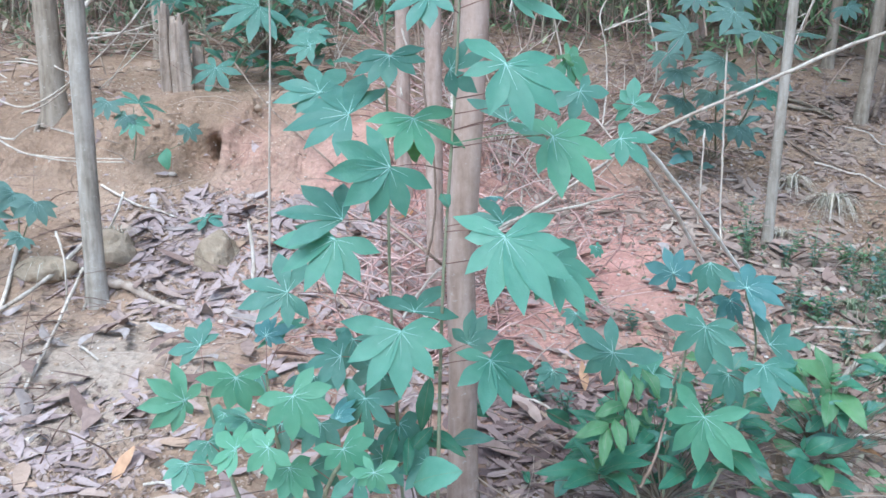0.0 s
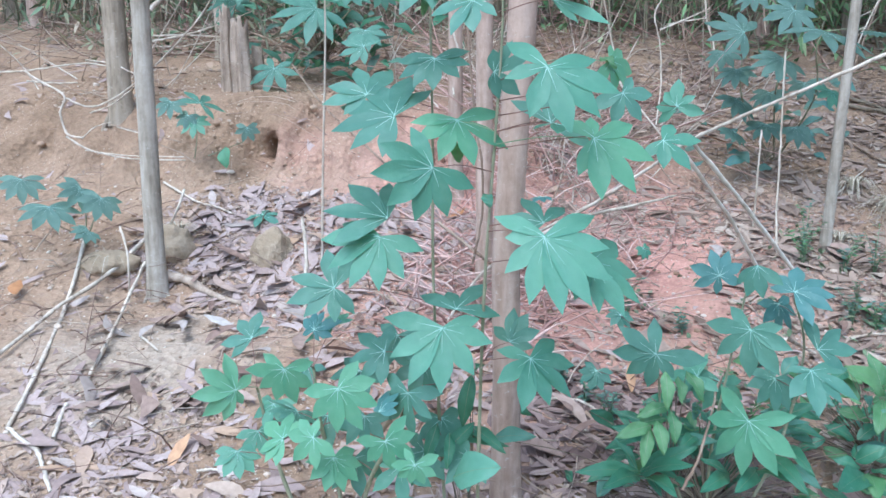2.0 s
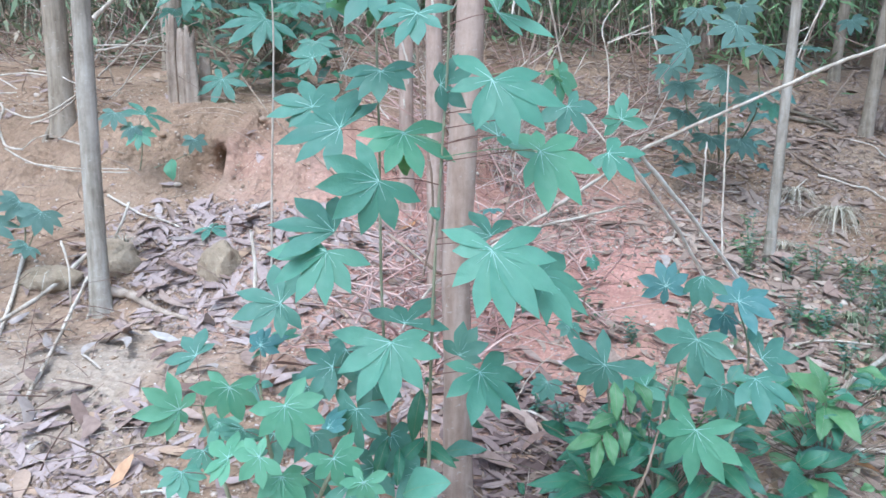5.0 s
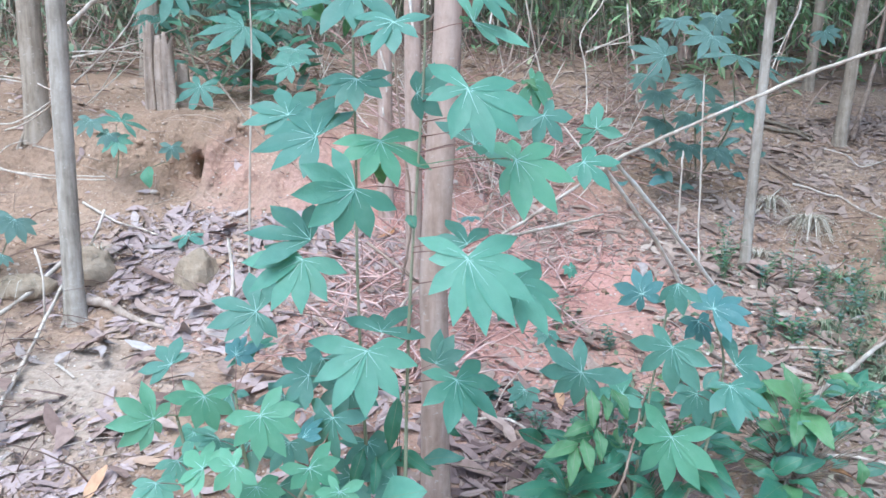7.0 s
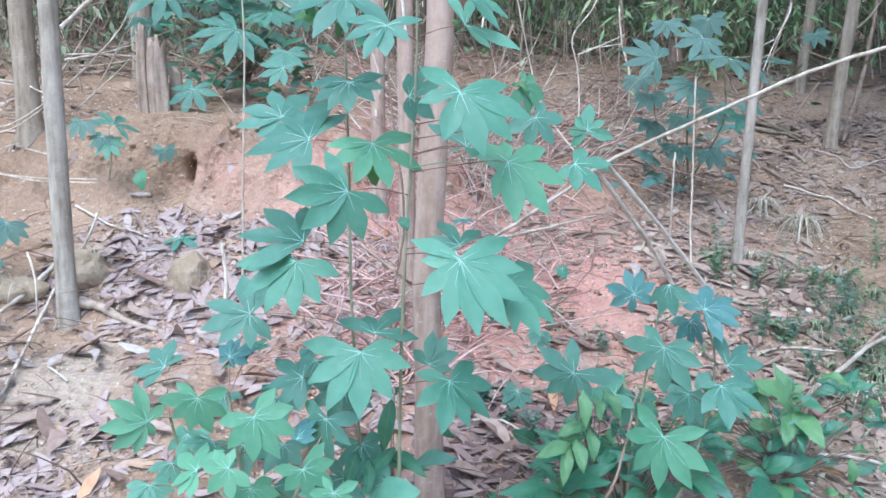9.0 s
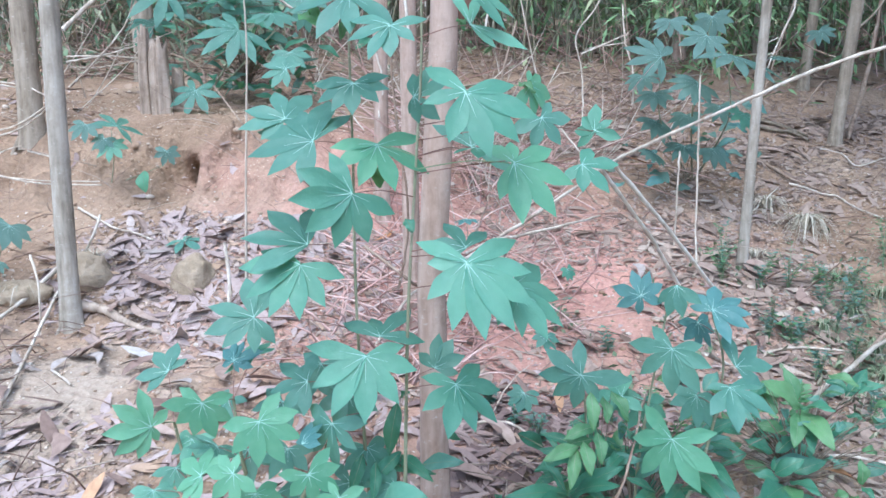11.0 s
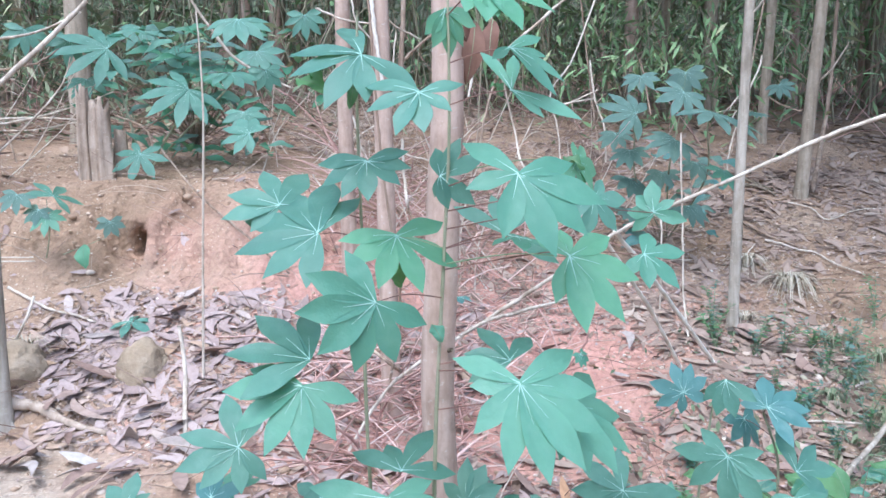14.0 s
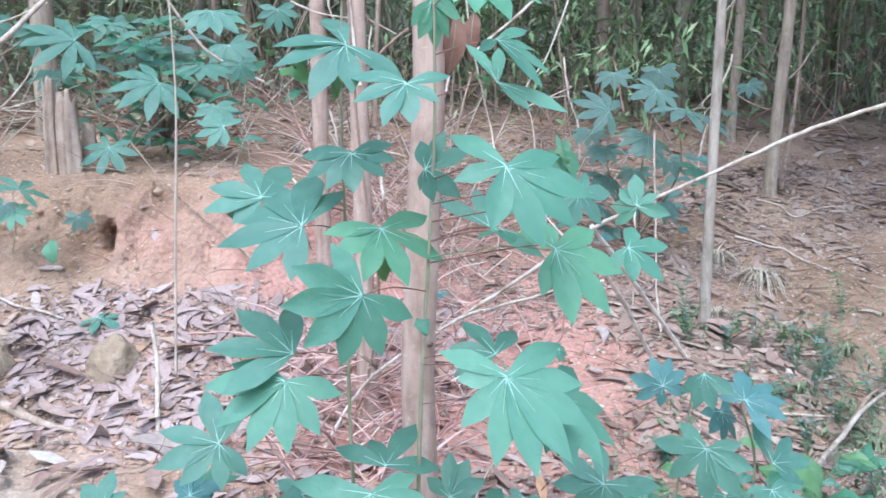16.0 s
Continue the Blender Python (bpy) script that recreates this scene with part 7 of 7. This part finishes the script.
dead_leaf(1.268, 2.561, 0.189, 95, DEAD_BROWN, "dry curled fallen leaf on clay", (-8, 22), 0.035, 0.28, 154)
dead_leaf(1.997, 3.513, 0.184, 146, DEAD_GREY, "bleached curled fallen leaf on clay", (-12, 12), 0.035, 0.27, 155)
dead_leaf(1.033, 3.354, 0.129, 155, DEAD_BROWN, "dry curled fallen leaf on clay", (-14, -22), 0.035, 0.24, 156)
dead_leaf(1.480, 3.160, 0.157, 288, DEAD_BROWN, "dry curled fallen leaf on clay", (0, -14), 0.035, 0.25, 157)
dead_leaf(0.720, 3.629, 0.166, 134, DEAD_BROWN, "dry curled fallen leaf on clay", (-8, 6), 0.035, 0.27, 158)
dead_leaf(0.592, 4.089, 0.160, 272, DEAD_GREY, "bleached curled fallen leaf on clay", (-1, 6), 0.035, 0.26, 159)
dead_leaf(0.227, 3.399, 0.148, 91, DEAD_BROWN, "dry curled fallen leaf on clay", (14, 5), 0.035, 0.27, 160)
dead_leaf(1.455, 3.984, 0.161, 28, DEAD_BROWN, "dry curled fallen leaf on clay", (-8, -15), 0.035, 0.36, 161)
dead_leaf(0.706, 3.859, 0.189, 103, DEAD_BROWN, "dry curled fallen leaf on clay", (-19, 24), 0.035, 0.30, 162)
dead_leaf(2.409, 4.310, 0.142, 216, DEAD_GREY, "bleached curled fallen leaf on clay", (-9, -9), 0.035, 0.32, 163)
dead_leaf(0.962, 4.392, 0.094, 198, DEAD_BROWN, "dry curled fallen leaf on clay", (9, -15), 0.035, 0.23, 164)
dead_leaf(0.936, 4.190, 0.093, 333, DEAD_BROWN, "dry curled fallen leaf on clay", (16, -15), 0.035, 0.28, 165)
dead_leaf(1.873, 4.399, 0.115, 345, DEAD_BROWN, "dry curled fallen leaf on clay", (-13, 6), 0.035, 0.35, 166)
dead_leaf(0.349, 3.573, 0.093, 78, DEAD_GREY, "bleached curled fallen leaf on clay", (-16, -19), 0.035, 0.22, 167)
dead_leaf(1.598, 4.125, 0.106, 325, DEAD_BROWN, "dry curled fallen leaf on clay", (0, -9), 0.035, 0.27, 168)
dead_leaf(0.276, 2.685, 0.158, 196, DEAD_BROWN, "dry curled fallen leaf on clay", (-20, -20), 0.035, 0.31, 169)


# ---- undergrowth of the forest ----
def thicket(name, label, count, area, tall, size, mat, seed, slim=0.16):
    """Many narrow hanging leaves in uneven clumps."""
    rng = random.Random(seed)
    low = tall[1] < 0.15
    verts, faces = [], []
    clumps = [(rng.uniform(area[0], area[1]), rng.uniform(area[2], area[3]), rng.uniform(*tall), rng.uniform(0.06, 0.22) if low else rng.uniform(0.25, 0.7)) for _ in range(count // 55)]
    for k in range(count):
        cx, cy, cz, cr = clumps[k % len(clumps)]
        x, y = rng.gauss(cx, cr), rng.gauss(cy, cr)
        z = (height(x, y) + cz + rng.gauss(0, 0.03)) if low else (height(cx, cy) + cz + rng.gauss(0, cr * 0.8))
        s = rng.uniform(*size)
        way = Vector((rng.gauss(0, 1), rng.gauss(0, 1), rng.gauss(-0.45, 0.6))).normalized()
        side = way.cross(Vector((rng.gauss(0, 0.5), rng.gauss(0, 0.5), 1))).normalized() * s * slim * 0.5
        p = Vector((x, y, max(z, height(x, y) + (0.005 if low else 0.05))))
        n = len(verts)
        sag = Vector((0, 0, -0.12 * s))
        verts += [tuple(p), tuple(p + way * s * 0.4 + side), tuple(p + way * s * 0.4 - side), tuple(p + way * s + sag)]
        faces += [(n, n + 1, n + 2), (n + 1, n + 3, n + 2)]
    ob = new(name, mesh_of(name, verts, faces, mat, False))
    return tagged(ob, label, "undergrowth", kind="stuff")


thicket("undergrowth", "dense dim green undergrowth between forest trunks", 19000, (-9, 12, 9.5, 16), (0.2, 4.5), (0.1, 0.3), UNDERGROWTH, 11)
thicket("undergrowth", "loose green bamboo-like leaves at the forest edge", 7000, (1.2, 8, 7.8, 10), (0.3, 2.4), (0.1, 0.26), BAMBOO, 12)
thicket("undergrowth", "fresh light-green scrub at the forest edge", 650, (2.2, 3.4, 7.1, 7.9), (0.25, 0.85), (0.09, 0.2), BAMBOO, 25, 0.2)
thicket("undergrowth", "green leaves between the forest trunks", 3600, (-6, 2, 8.4, 10.5), (0.3, 2.6), (0.1, 0.24), BAMBOO, 22, 0.22)
thicket("weeds", "mossy green weeds beside a weathered branch", 2600, (1.55, 2.7, 2.55, 3.3), (0.0, 0.06), (0.02, 0.055), GRASS, 23, 0.35)
thicket("undergrowth", "dim leafy scrub on the terrace", 1500, (-3.8, -0.9, 6.4, 8.6), (0.1, 0.8), (0.08, 0.2), UNDERGROWTH, 14, 0.24)
thicket("undergrowth", "low green weeds among litter on the slope", 2600, (1.9, 3.8, 2.4, 4.2), (0.01, 0.1), (0.02, 0.05), GRASS, 15, 0.3)
thicket("undergrowth", "sparse creeping weeds on the open slope", 260, (0.4, 2.0, 2.6, 4.2), (0.01, 0.05), (0.02, 0.05), GRASS, 18, 0.5)
thicket("undergrowth", "dark scrub closing the forest floor", 9000, (-12, 15, 14, 20), (0.0, 1.6), (0.15, 0.4), UNDERGROWTH, 16, 0.3)
# leaves added overhead, out of view, to shade the forest and slopes
thicket("shading_canopy", "unseen leaf canopy added to darken the forest", 9000, (-14, 16, 12, 24), (5.5, 8.5), (0.25, 0.6), UNDERGROWTH, 13, 0.4)
thicket("shading_canopy", "unseen leaf canopy added to shade the terrace", 5000, (-9, 0, 6.5, 11), (4.6, 7.5), (0.25, 0.6), UNDERGROWTH, 19, 0.4)
thicket("shading_canopy", "unseen leaf canopy added to shade the upper slope", 2600, (-0.2, 2.6, 6.6, 11), (4.6, 7.5), (0.25, 0.6), UNDERGROWTH, 24, 0.4)
thicket("shading_canopy", "unseen overhanging leaf canopy added to shade the right slope", 11000, (2.4, 9, 2.0, 11), (4.6, 7.5), (0.25, 0.6), UNDERGROWTH, 17, 0.4)

# the closed forest in the distance
BACKDROP, _t, _b = material("distant_forest", 0.95, 0.1)
_t.links.new(ramp(_t, noise_tex(_t, 1.6, 8.0, stretch=(1, 1, 0.4)), [(0.35, (0.12, 0.135, 0.1)), (0.6, (0.21, 0.235, 0.17)), (0.75, (0.32, 0.33, 0.25))]), _b.inputs["Base Color"])
bv, bf = [], []
for i in range(41):
    a = radians(-80 + 160 * i / 40)
    for z in (-3, 4, 9, 15):
        bv.append((26 * math.sin(a), 2 + 22 * math.cos(a), z))
for i in range(40):
    for k in range(3):
        n = i * 4 + k
        bf.append((n, n + 4, n + 5, n + 1))
backdrop = new("backdrop", mesh_of("backdrop", bv, bf, BACKDROP))
tagged(backdrop, "dark distant forest closing the hillside", "forest", kind="structure")


# ---- grass tufts ----
def grass_tuft(x, y, blades, tall, mat, label, seed):
    """Arching dry blades from one root."""
    rng = random.Random(seed)
    bm = bmesh.new()
    for _ in range(blades):
        a, far = rng.uniform(0, 6.283), rng.uniform(0.5, 1.2) * tall
        out = Vector((math.cos(a), math.sin(a), 0))
        side = Vector((-out.y, out.x, 0)) * rng.uniform(0.002, 0.0042)
        rows = []
        for i in range(6):
            u = i / 5
            p = out * (0.015 + far * u ** 1.3) + Vector((0, 0, tall * (1.9 * u - 2.1 * u * u) * rng.uniform(0.9, 1.1)))
            p.z = max(p.z, height(x + p.x, y + p.y) - height(x, y) + 0.004)
            w = side * (1 - 0.85 * u)
            rows.append((bm.verts.new(p - w), bm.verts.new(p + w)))
        for c, d in zip(rows, rows[1:]):
            bm.faces.new((c[0], c[1], d[1], d[0]))
    ob = part("grass_tuft", bm, mat, None)
    ob.location = on_ground(x, y)
    return tagged(ob, label, "grass", "grass tufts")


grass_tuft(2.180, 4.473, 150, 0.20, DRY_GRASS, "arching tuft of dry pale grass", 0)
grass_tuft(2.053, 4.720, 80, 0.17, DRY_GRASS, "small tuft of dry pale grass", 1)
grass_tuft(2.109, 3.957, 50, 0.12, GRASS, "small tuft of green grass", 2)
grass_tuft(1.918, 3.257, 60, 0.14, GRASS, "tuft of green grass by a branch", 3)
grass_tuft(1.728, 2.940, 60, 0.14, DRY_GRASS, "tuft of dry grass by the shrubs", 4)
grass_tuft(1.777, 4.175, 40, 0.12, DRY_GRASS, "dry grass below a grey trunk", 5)
grass_tuft(-1.539, 3.796, 30, 0.14, DRY_GRASS, "dry grass stalks beside a trunk", 6)
grass_tuft(-1.788, 3.598, 30, 0.14, DRY_GRASS, "dry grass stalks on clay", 7)
grass_tuft(1.980, 3.577, 60, 0.12, GRASS, "green grass tuft on the slope", 8)
grass_tuft(1.770, 3.404, 50, 0.10, GRASS, "low green grass tuft near shrubs", 9)
grass_tuft(2.221, 3.761, 60, 0.13, GRASS, "green grass tuft in the litter", 10)
grass_tuft(1.867, 3.073, 70, 0.15, GRASS, "dense green grass tuft by a branch", 11)

# ---- weeds on the slope ----
def weed(x, y, tall, label, seed, mats):
    """A thin upright herb with pairs of small oval leaves up its stems."""
    rng = random.Random(seed)
    base = on_ground(x, y)
    top = new("weed")
    top.location = base
    tagged(top, label, "weed", "weeds on the slope")
    for k in range(rng.randint(3, 5)):
        a, h = rng.uniform(0, 6.283), tall * rng.uniform(0.6, 1.1)
        lean = Vector((math.cos(a), math.sin(a), 0)) * h * rng.uniform(0.15, 0.55)
        way = smoothed((Vector((0, 0, -0.02)), lean * 0.3 + Vector((0, 0, h * 0.5)), lean + Vector((0, 0, h))), 5)
        bm = bmesh.new()
        tube(bm, way, 0.0022, 0.001, 5)
        stem = part("stem", bm, PETIOLE_GREEN, top)
        bm = bmesh.new()
        for n, p in enumerate(way[3:]):
            for side in (-1, 1):
                b = a + 1.57 * side + rng.gauss(0, 0.5) + n * 0.8
                size = rng.uniform(0.018, 0.038)
                out = Vector((math.cos(b), math.sin(b), rng.uniform(-0.3, 0.4))).normalized() * size
                wide = out.cross(Vector((rng.gauss(0, 0.3), rng.gauss(0, 0.3), 1))).normalized() * size * 0.26
                v = [bm.verts.new(q) for q in (p, p + out * 0.4 + wide, p + out, p + out * 0.4 - wide, p + out * 0.45 - Vector((0, 0, size * 0.06)))]
                bm.faces.new((v[0], v[4], v[1]))
                bm.faces.new((v[1], v[4], v[2]))
                bm.faces.new((v[4], v[3], v[2]))
                bm.faces.new((v[0], v[3], v[4]))
        part("leaves", bm, rng.choice(mats), stem)
    return top


wrng = random.Random(12)
for k in range(30):
    wx, wy = wrng.uniform(1.45, 2.75), wrng.uniform(2.75, 4.1)
    if wx < 0.6 * wy + 0.25:
        weed(wx, wy, wrng.uniform(0.1, 0.26), "thin green weed with small oval leaves on litter", 60 + k, (SHRUB_LIME, LEAF_HAZY, LEAF_HAZY))
for wx, wy in ((0.82, 3.35), (0.62, 3.55), (0.35, 2.75), (0.42, 2.62), (1.05, 3.1), (0.28, 2.95), (0.7, 2.75)):
    weed(wx, wy, wrng.uniform(0.07, 0.16), "small dim seedling growing on the red clay", 90 + int(wx * 100), (LEAF_HAZY, LEAF_DARK))


# ---- a small fern among the shrubs ----
def fern(x, y, tall, label, seed):
    """Arching fronds with narrow leaflets on both sides."""
    rng = random.Random(seed)
    top = new("fern")
    top.location = on_ground(x, y)
    tagged(top, label, "fern", "ferns")
    for k in range(5):
        a = rng.uniform(0, 6.283)
        lean = Vector((math.cos(a), math.sin(a), 0)) * tall * rng.uniform(0.25, 0.5)
        way = smoothed((Vector((0, 0, -0.02)), lean * 0.3 + Vector((0, 0, tall * 0.65)), lean * 0.75 + Vector((0, 0, tall * 0.98)), lean * 1.25 + Vector((0, 0, tall * rng.uniform(0.85, 1.05)))), 6)
        bm = bmesh.new()
        tube(bm, way, 0.0018, 0.0007, 5)
        for n, p in enumerate(way[7:-1]):
            along = (way[8 + n] - p).normalized()
            side = along.cross(Vector((0, 0, 1))).normalized()
            long = 0.042 * (1 - n / (len(way) - 6))
            for sign in (-1, 1):
                tip = p + side * sign * long + along * long * 0.45
                mid = p.lerp(tip, 0.45)
                w = along * 0.005
                v = [bm.verts.new(q) for q in (p, mid + w, tip, mid - w)]
                bm.faces.new((v[0], v[1], v[2], v[3]))
        part("frond", bm, SHRUB_LIME, top)
    return top


fern(0.72, 2.28, 0.34, "small yellow-green fern among dark shrub leaves", 3)
fern(1.30, 2.62, 0.22, "small yellow-green fern beside a weathered branch", 4)
